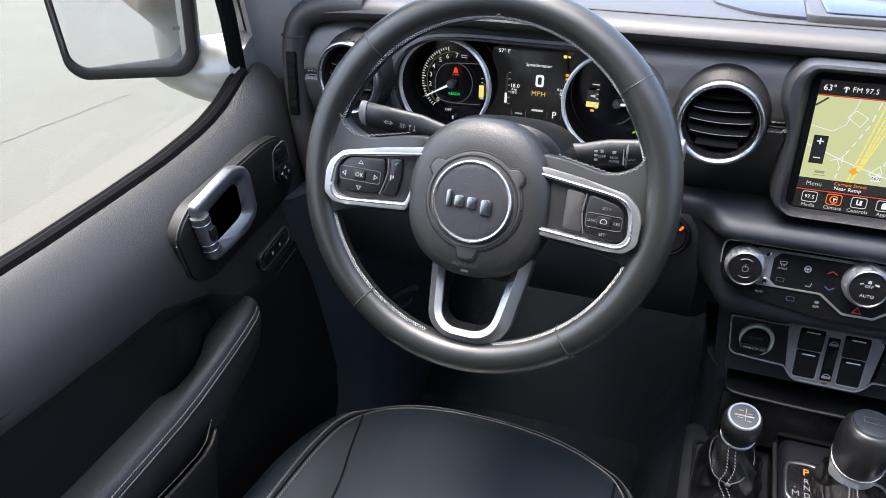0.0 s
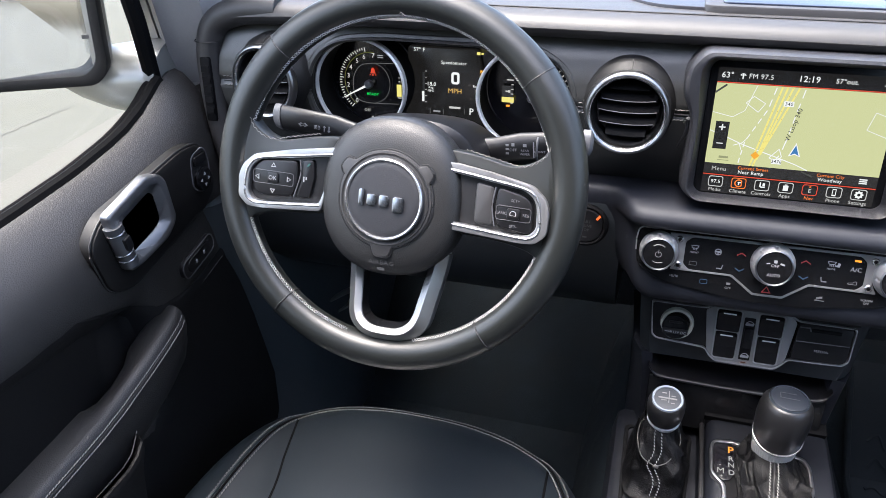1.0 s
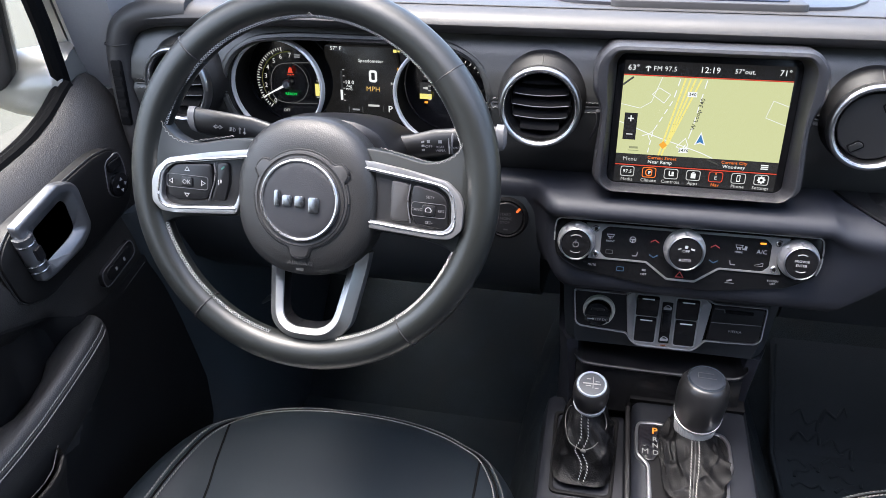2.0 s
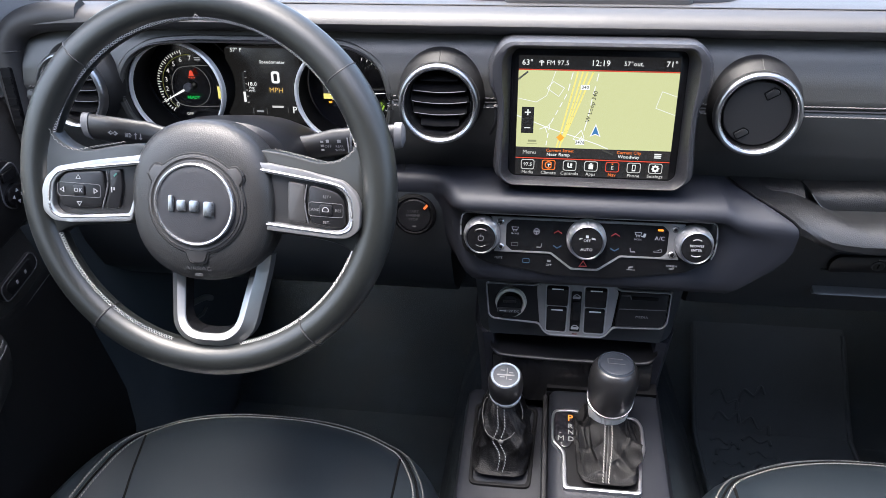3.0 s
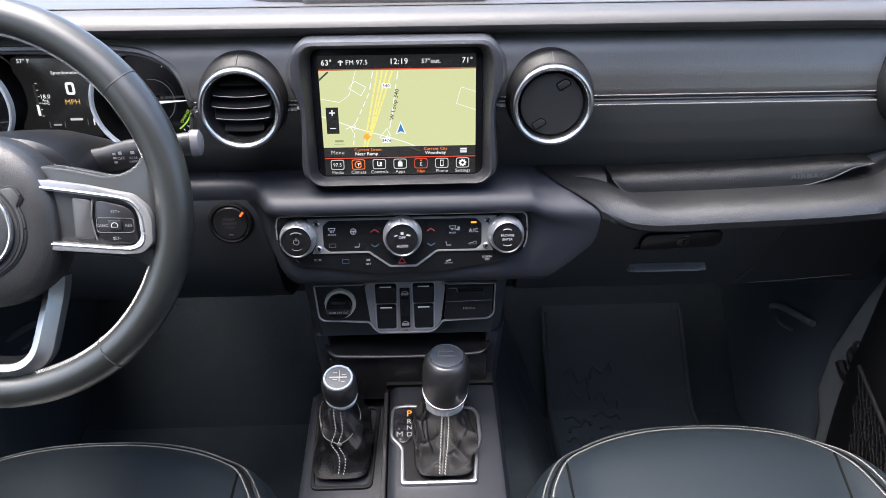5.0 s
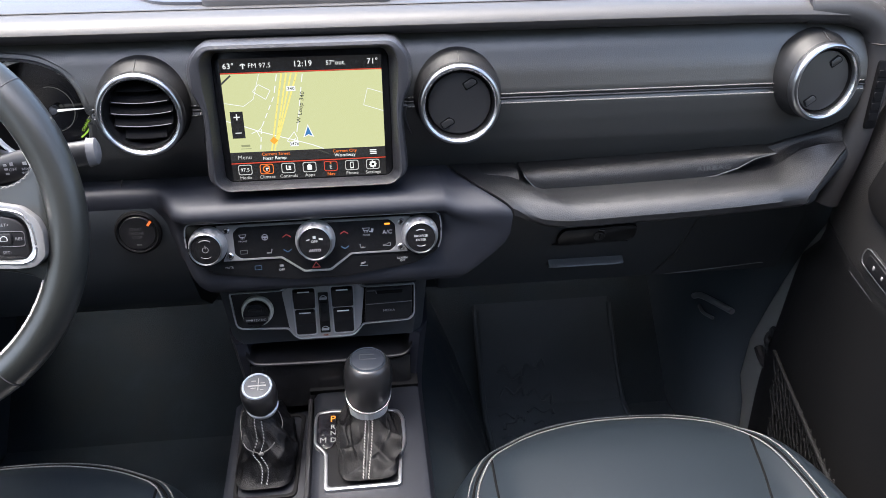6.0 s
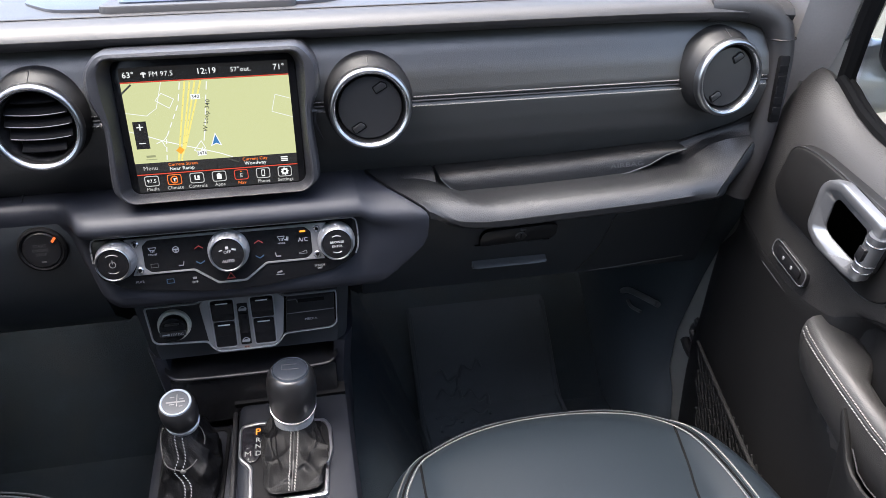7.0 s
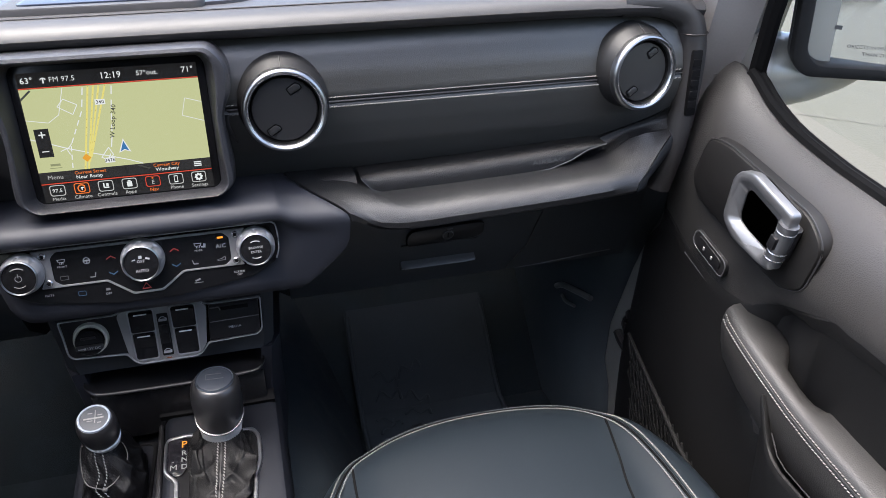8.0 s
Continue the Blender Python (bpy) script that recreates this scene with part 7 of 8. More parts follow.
def transfer_lever():
    g = thing("transfer_lever", "four-wheel-drive lever with black knob and creased leather boot", "gear lever")
    tilt = pose(-0.0825, -0.023, 0.985, 22, 0, 0)
    k = part("knob", lathe([(0.0165, 0.010), (0.0186, 0.014), (0.0208, 0.022), (0.0216, 0.032), (0.0213, 0.042), (0.0200, 0.049), (0.0180, 0.052), (0.0, 0.052)], 44, tilt), M_KNOBBLACK, g, "black knob")
    part("top_disc", lathe([(0.0150, 0.0515), (0.0150, 0.0530), (0.0, 0.0534)], 36, tilt), M_GREYDISC, k)
    part("top_ring", lathe([(0.0148, 0.0515), (0.0153, 0.0538), (0.0172, 0.0540), (0.0180, 0.0515)], 40, tilt, caps=False), M_RINGPALE, k, "pale disc ring")
    part("disc_mark", put(bars([(0, 0, 0.021, 0.0018), (0.0015, 0.002, 0.0008, 0.016), (-0.004, 0.0065, 0.005, 0.0012), (0.0065, 0.0035, 0.005, 0.0010), (-0.004, -0.003, 0.006, 0.0010), (0.006, -0.006, 0.004, 0.0010)], Matrix.Identity(4)), tilt @ Matrix.Translation((0, 0, 0.0538))), M_GREYINK, k)
    part("collar", lathe([(0.0160, 0.004), (0.0180, 0.005), (0.0196, 0.010), (0.0200, 0.0135), (0.0186, 0.015)], 40, tilt, caps=False), M_COLLAR, k, "thin silver collar")
    z0 = console_z(-0.02) - 0.040
    rings = []
    for t in np.linspace(0, 1, 24):
        e = t ** 0.65
        rings.append((z0 + 0.002 + (0.992 - z0) * t, -0.0855 + 0.003 * t + 0.004 * math.sin(5 * t), -0.018 - 0.004 * t, 0.0365 + (0.0185 - 0.0365) * e + 0.006 * math.sin(math.pi * t), 0.062 + (0.0185 - 0.062) * e + 0.006 * math.sin(math.pi * t)))
    skin, at = gaiter(rings, 110, 0.12, 11)
    part("boot", skin, M_BOOT, g, "creased black leather boot")
    F = -math.pi / 2
    for side in (-1, 1):
        path = [at(t, F + side * 0.0030 / (0.0150 + 0.018 * (1 - t)) - 0.28 * math.exp(-((t - 0.45) / 0.14) ** 2), 0.0009) for t in np.linspace(0.97, 0.03, 40)]
        part("stitching", stitches(path, 0.0038, 0.72, 0.0007, up=(0, -1, 0.3)), M_THREADGREY, g, "pale thread", kind="stuff")
    knot = 0.46
    for ctrl in (((0.97, 1.05), (0.84, 1.35), (0.70, 1.05), (0.56, 0.35), (knot, -0.12)), ((knot, -0.12), (0.55, -0.55), (0.70, -0.95), (0.86, -1.15), (0.97, -1.0))):
        path = curve_points([at(t, F + a, 0.0016) for t, a in ctrl], 8)
        part("boot_cord", tube(path, 0.0007, 6), M_CORD, g, "loose grey thread")
    ball = bmesh.new()
    bmesh.ops.create_icosphere(ball, subdivisions=2, radius=0.0030, matrix=Matrix.Translation(at(knot, F - 0.12, 0.001)) @ Matrix.Diagonal((1.2, 0.8, 0.9, 1)))
    part("cord_knot", ball, M_CORD, g)
    M = Matrix.Translation((-0.0845, -0.018, z0 + 0.0005 - 0.0011)) @ pose(0, 0, 0, 7.97 - 90, 0, 0)
    o = rounded([(-0.038, -0.070), (0.038, -0.070), (0.045, 0.066), (-0.041, 0.066)], 0.010, 4)
    part("surround", put(plate(o, -0.004, 0.003, 0.0014, [(x * 0.88, z * 0.93) for x, z in o]), M), M_DARK, g, "black plastic surround")


M_RINGPALE = material("ring_pale_grey", (0.17, 0.2, 0.245), 0.5, spec=0.3)
transfer_lever()


# ---- seats ----
def cushion_z(u, y):
    """Height of the cushion's top."""
    b = np.clip((abs(u) - 0.142) / 0.06, 0, 1)
    b = b * b * (3 - 2 * b)
    rear = np.clip((-0.08 - y) / 0.5, 0, 1)
    rho = ((abs(u) / 0.262) ** 3.2 + (abs(y + 0.33) / 0.345) ** 3.2) ** (1 / 3.2)
    q = np.clip((rho - 0.80) / 0.20, 0, 1)
    dome = 0.010 * (1 - (u / 0.16) ** 2) if abs(u) < 0.16 else 0.0
    dent = 0.0010 * noise.noise((u * 5, y * 4, 1.7))
    return 0.917 + dent + dome + 0.009 * b - 0.035 * rear - 0.075 * q ** 2.6


def seat(s, name, label):
    cx = 0.371 if s > 0 else -0.387
    t = thing(name, label, "car seat", "front seats", Matrix.Translation((cx, 0.006, 0.003)))
    rows, n = [], 112
    for rho in (0.02, 0.1, 0.2, 0.3, 0.4, 0.5, 0.56, 0.62, 0.67, 0.72, 0.76, 0.80, 0.84, 0.87, 0.90, 0.93, 0.955, 0.975, 0.99, 1.0):
        ring = []
        for i in range(n):
            a = 2 * math.pi * i / n
            c, sn = math.cos(a), math.sin(a)
            r = 1 / (abs(c) ** 3.2 + abs(sn) ** 3.2) ** (1 / 3.2)
            u, y = 0.262 * rho * r * c, -0.33 + 0.345 * rho * r * sn
            ring.append((u, y, cushion_z(u, y)))
        rows.append(ring)
    for z in (0.80, 0.74, 0.70):
        rows.append([(x * (1.0 if z > 0.75 else 0.97), y if z > 0.72 else y - 0.02, z) for x, y, _ in rows[19]])
    part("cushion", loft(rows), M_SEATLEATHER, t, "black leather cushion")
    # from the tunnel side round the front to the door side
    seam = [(-0.232, -0.36), (-0.222, -0.22), (-0.209, -0.140), (-0.196, -0.105), (-0.181, -0.078), (-0.164, -0.060), (-0.140, -0.048), (-0.10, -0.038), (-0.05, -0.031), (0.0, -0.030), (0.05, -0.033), (0.10, -0.041), (0.132, -0.051), (0.157, -0.069), (0.175, -0.100), (0.185, -0.145), (0.191, -0.21), (0.197, -0.36)]
    seam = [(s * a, b) for a, b in seam][::s]
    path = [(p.x, p.y) for p in curve_points([(a, b, 0) for a, b in seam], 10)]

    def on(pts, lift):
        return [(u, y, cushion_z(u, y) + lift) for u, y in pts]

    def shifted(pts, d):
        out = []
        for i, p in enumerate(pts):
            a, b = Vector(pts[max(0, i - 1)]), Vector(pts[min(len(pts) - 1, i + 1)])
            tng = (b - a).normalized()
            out.append((p[0] - tng.y * d, p[1] + tng.x * d))
        return out
    part("piping", tube(on(path, 0.0004), 0.0015, 7), M_CREASE, t, "dark seam")
    part("welt", tube(on(shifted(path, 0.0048), -0.0004), 0.0022, 7), M_SEATLEATHER, t)
    for d in (0.0062, -0.0052):
        part("stitching", stitches(on(shifted(path, d), 0.0018), 0.0046, 0.92, 0.0009), M_THREAD, t, "pale thread stitching", kind="stuff")
    for side in (((-0.178, -0.080), (-0.180, -0.145), (-0.178, -0.25), (-0.172, -0.55)), ((0.159, -0.078), (0.147, -0.14), (0.132, -0.21), (0.122, -0.34), (0.120, -0.55))):
        line = curve_points([(s * a, b, 0) for a, b in side], 8)
        part("panel_seam", tube(on([(p.x, p.y) for p in line], -0.0004), 0.0017, 7), M_CREASE, t, "dark seam")
    part("base", box(-0.22, 0.22, -0.60, -0.03, 0.602, 0.71, 0.02), M_LOWER, t, "black plastic seat base")
    return t


seat(-1, "driver_seat", "black leather driver's seat cushion with pale double stitching")
seat(1, "passenger_seat", "black leather passenger seat cushion with pale double stitching")


# ---- doors ----
SILL = [(-1.0, 1.240), (-0.7, 1.245), (-0.45, 1.258), (-0.356, 1.267), (-0.256, 1.279), (-0.177, 1.290), (-0.111, 1.304), (-0.085, 1.312), (-0.055, 1.325), (-0.04, 1.334), (-0.024, 1.345), (-0.008, 1.3535), (0.012, 1.3585), (0.028, 1.3580), (0.040, 1.350), (0.048, 1.335)]


# how far the front edge of a door runs ahead of its sill tip, by height
EDGE_Z = [0.66, 0.84, 0.943, 1.039, 1.076, 1.098, 1.12, 1.155, 1.193, 1.25, 1.31]
EDGE_Y = [0.150, 0.132, 0.110, 0.091, 0.082, 0.064, 0.042, 0.035, 0.030, 0.018, 0.0]


def sill_z(y):
    return float(np.interp(y, [a for a, _ in SILL], [b for _, b in SILL]))


def door(s, name, label, m=None):
    d = thing(name, label, "car door", "front doors", m)

    def P(X, y, z):
        return (s * X, y, z)
    rows = []
    for y in (0.046, 0.042, 0.034, 0.024, 0.012, 0.0, -0.015, -0.035, -0.06, -0.09, -0.12, -0.15, -0.17, -0.19, -0.22, -0.26, -0.30, -0.35, -0.42, -0.50, -0.62, -0.78, -0.93):
        z = sill_z(y)
        out = float(np.interp(y, [-0.08, -0.02, 0.030, 0.046], [0.0, 0.003, 0.010, 0.022]))
        dip = float(np.interp(y, [-0.19, -0.15], [1.0, 0.0]))    # grab recess above the armrest
        bulge = float(np.interp(y, [-0.30, -0.05], [1.0, 0.35]))
        fore = float(np.interp(y, [-0.10, 0.046], [0.0, 1.0]))   # the front edge runs forward further down
        rows.append([P(X + out, y + fore * float(np.interp(zz, EDGE_Z, EDGE_Y)), zz) for X, zz in (
            (0.722, z - 0.030), (0.714, z - 0.010), (0.708, z - 0.003), (0.701, z), (0.692, z - 0.004), (0.681, z - 0.015), (0.670 - 0.004 * bulge, z - 0.032), (0.662 - 0.006 * bulge, z - 0.055), (0.657 - 0.007 * bulge, z - 0.082),
            (0.655 - 0.005 * bulge, 0.5 * (z - 0.09) + 0.5 * 1.165), (0.655, 1.160), (0.657 + 0.010 * dip, 1.140), (0.660 + 0.040 * dip, 1.115), (0.661 + 0.045 * dip, 1.06), (0.662 + 0.045 * dip, 1.01), (0.663, 0.985), (0.665, 0.90), (0.670, 0.78), (0.678, 0.66), (0.722, 0.655))])
    part("inner_panel", loft(rows), M_DOOR, d, "black grained inner panel")
    # smooth darker insert below the grained pad
    rows = []
    for y in np.concatenate([np.linspace(0.043, -0.19, 23), np.linspace(-0.20, -0.45, 14), np.linspace(-0.5, -0.92, 6)]):
        out = float(np.interp(y, [-0.08, -0.02, 0.030, 0.046], [0.0, 0.003, 0.010, 0.022]))
        dip = float(np.interp(y, [-0.19, -0.15], [1.0, 0.0]))
        fore = float(np.interp(y, [-0.10, 0.046], [0.0, 1.0]))

        def ahead(z):
            return y + fore * float(np.interp(z, EDGE_Z, EDGE_Y))

        def depth(z):
            return out + float(np.interp(z, [0.66, 0.78, 0.90, 0.985, 1.01, 1.06, 1.115, 1.140, 1.160, 1.20], [0.678, 0.670, 0.665, 0.663, 0.662 + 0.045 * dip, 0.661 + 0.045 * dip, 0.660 + 0.040 * dip, 0.657 + 0.010 * dip, 0.655, 0.651]))
        zb = 1.1
        for _ in range(6):
            zb = float(np.interp(ahead(zb), [-0.42, -0.30, -0.20, -0.14, -0.10, -0.055, 0.0, 0.05, 0.14], [1.182, 1.184, 1.144, 1.114, 1.110, 1.113, 1.130, 1.150, 1.160]))
        zs = [zb, zb - 0.003, zb - 0.02, zb - 0.04] + [zb - 0.04 + (0.67 - zb + 0.04) * k / 12 for k in range(1, 13)]
        rows.append([P(depth(z) - (0.0025 if i else 0.0005), ahead(z), z) for i, z in enumerate(zs)] + [P(depth(z) + 0.004, ahead(z), z) for z in (0.67, 0.9, zb - 0.01)])
    part("lower_insert", loft(rows), M_INSERT, d, "smooth black lower insert")
    part("outer_skin", loft([[P(0.7330, y, sill_z(y) - 0.050), P(0.7420, y, sill_z(y) - 0.052), P(0.775, y, sill_z(y) - 0.090), P(0.800, y, 1.13), P(0.80, y, 0.62), P(0.7330, y, 0.62)] for y in (0.02, -0.1, -0.2, -0.3, -0.45, -0.7, -0.945)]), M_PAINT, d, "pale silver painted outer skin")
    ys = np.linspace(-0.94, -0.010, 60)
    part("window_seal", tube([P(0.7115, y, sill_z(y) - 0.001) for y in ys], 0.0074, 8), M_RUBBERSEAL, d, "black rubber window seal")
    part("outer_seal", tube([P(0.7225, y, sill_z(y) - 0.002) for y in ys], 0.0052, 8), M_RUBBERSEAL, d)
    part("sill_skin", loft([[P(0.7285, y, sill_z(y) - 0.006), P(0.7325, y, sill_z(y) - 0.008), P(0.7345, y, sill_z(y) - 0.014), P(0.7345, y, sill_z(y) - 0.05), P(0.7285, y, sill_z(y) - 0.05)] for y in ys]), M_SEALGREY, d)
    part("window_frame", tube([P(0.7225, -0.004, 1.345), P(0.7180, -0.022, 1.42), P(0.705, -0.085, 1.60), P(0.685, -0.18, 1.83)], 0.0105, 8), M_RUBBERSEAL, d, "black rubber window frame")
    # handle bowl
    bez = rounded([(-0.247, 1.236), (-0.221, 1.262), (-0.075, 1.289), (-0.036, 1.287), (-0.011, 1.228), (-0.034, 1.204), (-0.192, 1.167), (-0.229, 1.178)], 0.016, 4)
    def flat(b, X):
        """Lays a plate of (y, depth, z) on the door at distance X from the middle."""
        return put(put(b, Matrix(((0, s, 0, 0), (1, 0, 0, 0), (0, 0, 1, 0), (0, 0, 0, 1)))), Matrix.Translation((s * X, 0, 0)))
    bz = part("handle_bezel", flat(plate(bez, 0.0, 0.018, 0.0075), 0.6455), M_BEZEL, d, "smooth black handle bezel")
    part("bezel_line", tube([P(0.6505, y, z) for y, z in bez], 0.0012, 6, closed=True), M_SEAM, bz)
    cup = rounded([(-0.218, 1.258), (-0.150, 1.280), (-0.112, 1.268), (-0.104, 1.228), (-0.120, 1.205), (-0.196, 1.190)], 0.010, 3)
    part("handle_cup", flat(plate(cup, 0.0, 0.003, 0.001), 0.6465), M_BEZEL, bz)
    part("cup_floor", flat(plate([(y * 0.8 - 0.034, 1.2315 + (z - 1.2315) * 0.75) for y, z in cup], 0.0, 0.002), 0.6455), M_FLAP, bz)
    h = part("door_handle", handle_loop(s), M_HANDLE, d, "satin silver pull handle")
    hx = 0.6290 if s > 0 else 0.6400
    barrel = [(hx, -0.2165, 1.2540), (hx, -0.2145, 1.2460), (hx, -0.2045, 1.2130), (hx, -0.2015, 1.2040)]
    part("pivot", tube([P(*b) for b in barrel], 0.0100, 16), M_PIVOT, h, "grey pivot barrel")
    for b in (barrel[1], (hx, -0.2072, 1.2210), barrel[2]):
        part("pivot_ring", put(lathe([(0.0101, -0.0008), (0.0106, 0.0), (0.0101, 0.0008)], 24), Matrix.Translation(P(*b)) @ pose(0, 0, 0, 16, 0, 0)), M_CHROME, h)
    part("pivot_mount", tube([P(hx + 0.009, -0.2150, 1.2480), P(hx + 0.009, -0.2035, 1.2100)], 0.0080, 10), M_BLACK, h)
    part("lock_slider", put(box(-0.004, 0.004, -0.005, 0.005, -0.008, 0.008, 0.002), Matrix.Translation(P(hx - 0.0090, -0.2100, 1.2330)) @ pose(0, 0, 0, 16, 0, 0)), M_BUTTON, h)
    # lock switch
    q = rounded([(-0.036, 0.0125), (0.036, 0.0125), (0.036, -0.0125), (-0.036, -0.0125)], 0.011, 4)
    ly, lz = -0.066, 1.1460
    ang = pose(0, 0, 0, 0, -15, 0)
    lk = part("lock_switch", flat(put(plate(q, -0.0004, 0.008, 0.0008), Matrix.Translation((ly, 0, lz)) @ ang), 0.6520), M_BLACK, d, "black lock switch")
    part("lock_rocker", flat(put(plate([(x * 0.72, z * 0.68) for x, z in q], -0.0022, 0.004, 0.001), Matrix.Translation((ly, 0, lz)) @ ang), 0.6520), M_BUTTON, lk)
    part("switch_line", flat(put(plate(q, -0.0010, 0.0, 0.0004, [(x * 0.95, z * 0.9) for x, z in q]), Matrix.Translation((ly, 0, lz)) @ ang), 0.6520), M_GREYSEAM, lk)
    for dx in (-0.009, 0.009):
        part("symbol", flat(put(box(-0.0018, 0.0018, -0.0030, -0.0020, -0.0028, 0.0022, 0.0006), Matrix.Translation((ly, 0, lz)) @ ang @ Matrix.Translation((dx, 0, 0))), 0.6520), M_PALEINK, lk)
    if s < 0:   # mirror control
        my, mz = -0.0430, 1.2530

        def wide(b, X):
            return flat(put(b, Matrix.Translation((my - 0.004, 0, mz)) @ Matrix.Diagonal((1.28, 1, 1.18, 1)) @ Matrix.Translation((-my, 0, -mz))), X)
        part("mirror_control", wide(put(plate(rounded([(-0.013, 0.020), (0.010, 0.025), (0.016, 0.006), (0.014, -0.016), (0.0, -0.024), (-0.015, -0.014)], 0.008, 4), -0.002, 0.006, 0.0015), Matrix.Translation((my, 0, mz))), 0.6470), M_BLACK, d, "black mirror control")
        part("control_line", wide(put(plate(rounded([(-0.013, 0.020), (0.010, 0.025), (0.016, 0.006), (0.014, -0.016), (0.0, -0.024), (-0.015, -0.014)], 0.008, 4), -0.0024, 0.0, 0.0003, [(x * 0.93, z * 0.95) for x, z in rounded([(-0.013, 0.020), (0.010, 0.025), (0.016, 0.006), (0.014, -0.016), (0.0, -0.024), (-0.015, -0.014)], 0.008, 4)]), Matrix.Translation((my, 0, mz))), 0.6470), M_GREYCAP, d)
        pad = part("control_pad", wide(put(lathe([(0.0122, 0.0), (0.0122, 0.004), (0.011, 0.005), (0.0, 0.0054)], 32, FACE, caps=False), Matrix.Translation((my, -0.002, mz - 0.008))), 0.6470), M_PIANO, d)
        for dx, dz, rot in ((0.006, 0.0, -90), (-0.006, 0.0, 90), (0.0, 0.006, 0), (0.0, -0.006, 180)):
            tri = plate([(0.0, 0.0018), (0.0018, -0.0014), (-0.0018, -0.0014)], -0.0082, -0.0074)
            part("arrow_mark", wide(put(tri, Matrix.Translation((my + dx, 0, mz - 0.008 + dz)) @ pose(0, 0, 0, 0, -rot, 0)), 0.6470), M_PALEINK, pad)
        part("selector", wide(put(plate(rounded([(-0.0095, 0.0045), (0.0095, 0.0065), (0.0095, -0.003), (-0.0095, -0.005)], 0.002, 2), -0.0055, 0.0, 0.001), Matrix.Translation((my - 0.001, 0, mz + 0.013))), 0.6470), M_PIANO, d)
    part("panel_line", tube([P(0.6600, -0.005, 1.116), P(0.6590, -0.061, 1.102), P(0.6590, -0.112, 1.092)], 0.0009, 6), M_GREYSEAM, d)
    # armrest with pull grip
    secs = []
    ARM = [(-0.126, 0.646, 0.660, 1.098, 0.030), (-0.132, 0.636, 0.667, 1.1110, 0.060), (-0.148, 0.630, 0.672, 1.1080, 0.072), (-0.175, 0.627, 0.673, 1.1010, 0.078), (-0.20, 0.626, 0.671, 1.0940, 0.080), (-0.222, 0.626, 0.662, 1.0870, 0.082), (-0.25, 0.626, 0.659, 1.0790, 0.084), (-0.272, 0.625, 0.660, 1.0740, 0.084), (-0.288, 0.625, 0.668, 1.0710, 0.084), (-0.302, 0.624, 0.688, 1.0690, 0.084), (-0.322, 0.624, 0.708, 1.0660, 0.084), (-0.375, 0.623, 0.714, 1.0600, 0.084), (-0.42, 0.622, 0.714, 1.0550, 0.084), (-0.55, 0.620, 0.714, 1.0470, 0.084), (-0.90, 0.620, 0.714, 1.0400, 0.084)]
    if s > 0:    # the passenger's grip has a broader head
        ARM = [(y, xi, xo + (0.013 if -0.21 < y < -0.13 else 0.0), zt, th) for y, xi, xo, zt, th in ARM]
    for y, xi, xo, zt, th in ARM:
        w = xo - xi
        secs.append([P(X, y, z) for X, z in ((xi + 0.012, zt - th), (xi + 0.003, zt - th * 0.80), (xi, zt - th * 0.42), (xi + 0.001, zt - 0.014), (xi + 0.005, zt - 0.005), (xi + 0.012, zt - 0.0005), (xi + w * 0.5, zt), (xo - 0.010, zt - 0.001), (xo - 0.003, zt - 0.006), (xo, zt - 0.016), (xo + 0.001, zt - th))])
    arm = part("armrest", loft(secs), M_LEATHER, d, "padded black leather armrest")
    ya = np.linspace(-0.136, -0.89, 90)

    def arm_pt(y, k, lift=0.0):
        xi, xo, zt, th = smooth_rows(-y, [(-a, b, c, e, f) for a, b, c, e, f in ARM])
        return P(xi + k[0], y, zt + k[1] + lift)
    part("armrest_seam", tube([arm_pt(y, (0.0022, -0.0118)) for y in ya], 0.0013, 6), M_SEAM, arm)
    for k in ((0.0032, -0.0088), (0.0008, -0.0148)):
        part("stitching", stitches([arm_pt(y, k) for y in ya], 0.0044, 0.92, 0.0008, up=(-s, 0, 0.1)), M_THREAD, arm, "pale thread stitching", kind="stuff")
    # lower bin
    rows = []
    BIN = ((-0.236, 1.062, 0.0170), (-0.244, 1.052, 0.0150), (-0.255, 1.037, 0.0115), (-0.268, 1.0225, 0.0070), (-0.282, 1.0150, 0.0035), (-0.300, 1.0120, 0.0010), (-0.335, 1.0110, 0.0), (-0.50, 1.008, 0.0), (-0.90, 1.000, 0.0))
    for y, zt, X in BIN if s > 0 else [(-0.266, 1.030, 0.012)] + list(BIN[3:]):
        rows.append([P(x, y, z) for x, z in ((0.648, 0.70), (0.630 + X * 0.5, 0.80), (0.612 + X, zt - 0.04), (0.6045 + X, zt - 0.010), (0.6043 + X, zt - 0.003), (0.6055 + X, zt), (0.608 + X, zt + 0.0005), (0.611 + X, zt - 0.002), (0.630 + X, zt - 0.040), (0.66, zt - 0.05), (0.66, 0.70))])
    part("door_bin", loft(rows), M_INSERT, d, "black lower door bin")
    part("bin_step", tube([P(0.6135 + X, y, zt + 0.0008) for y, zt, X in ((-0.262, 1.029, 0.009), (-0.282, 1.0155, 0.0035), (-0.300, 1.0125, 0.0010), (-0.335, 1.0115, 0.0), (-0.50, 1.0085, 0.0), (-0.90, 1.0005, 0.0))], 0.0008, 5), M_SEAM, d)
    g = bmesh.new()
    g.faces.new([g.verts.new(P(X, y, z)) for X, y, z in ((0.7265, -0.93, 1.235), (0.7265, -0.02, 1.33), (0.700, -0.075, 1.60), (0.672, -0.18, 1.84), (0.672, -0.93, 1.84))])
    gl = part("window_pane", g, M_GLASS, d, "clear side window")
    gl.visible_shadow = False
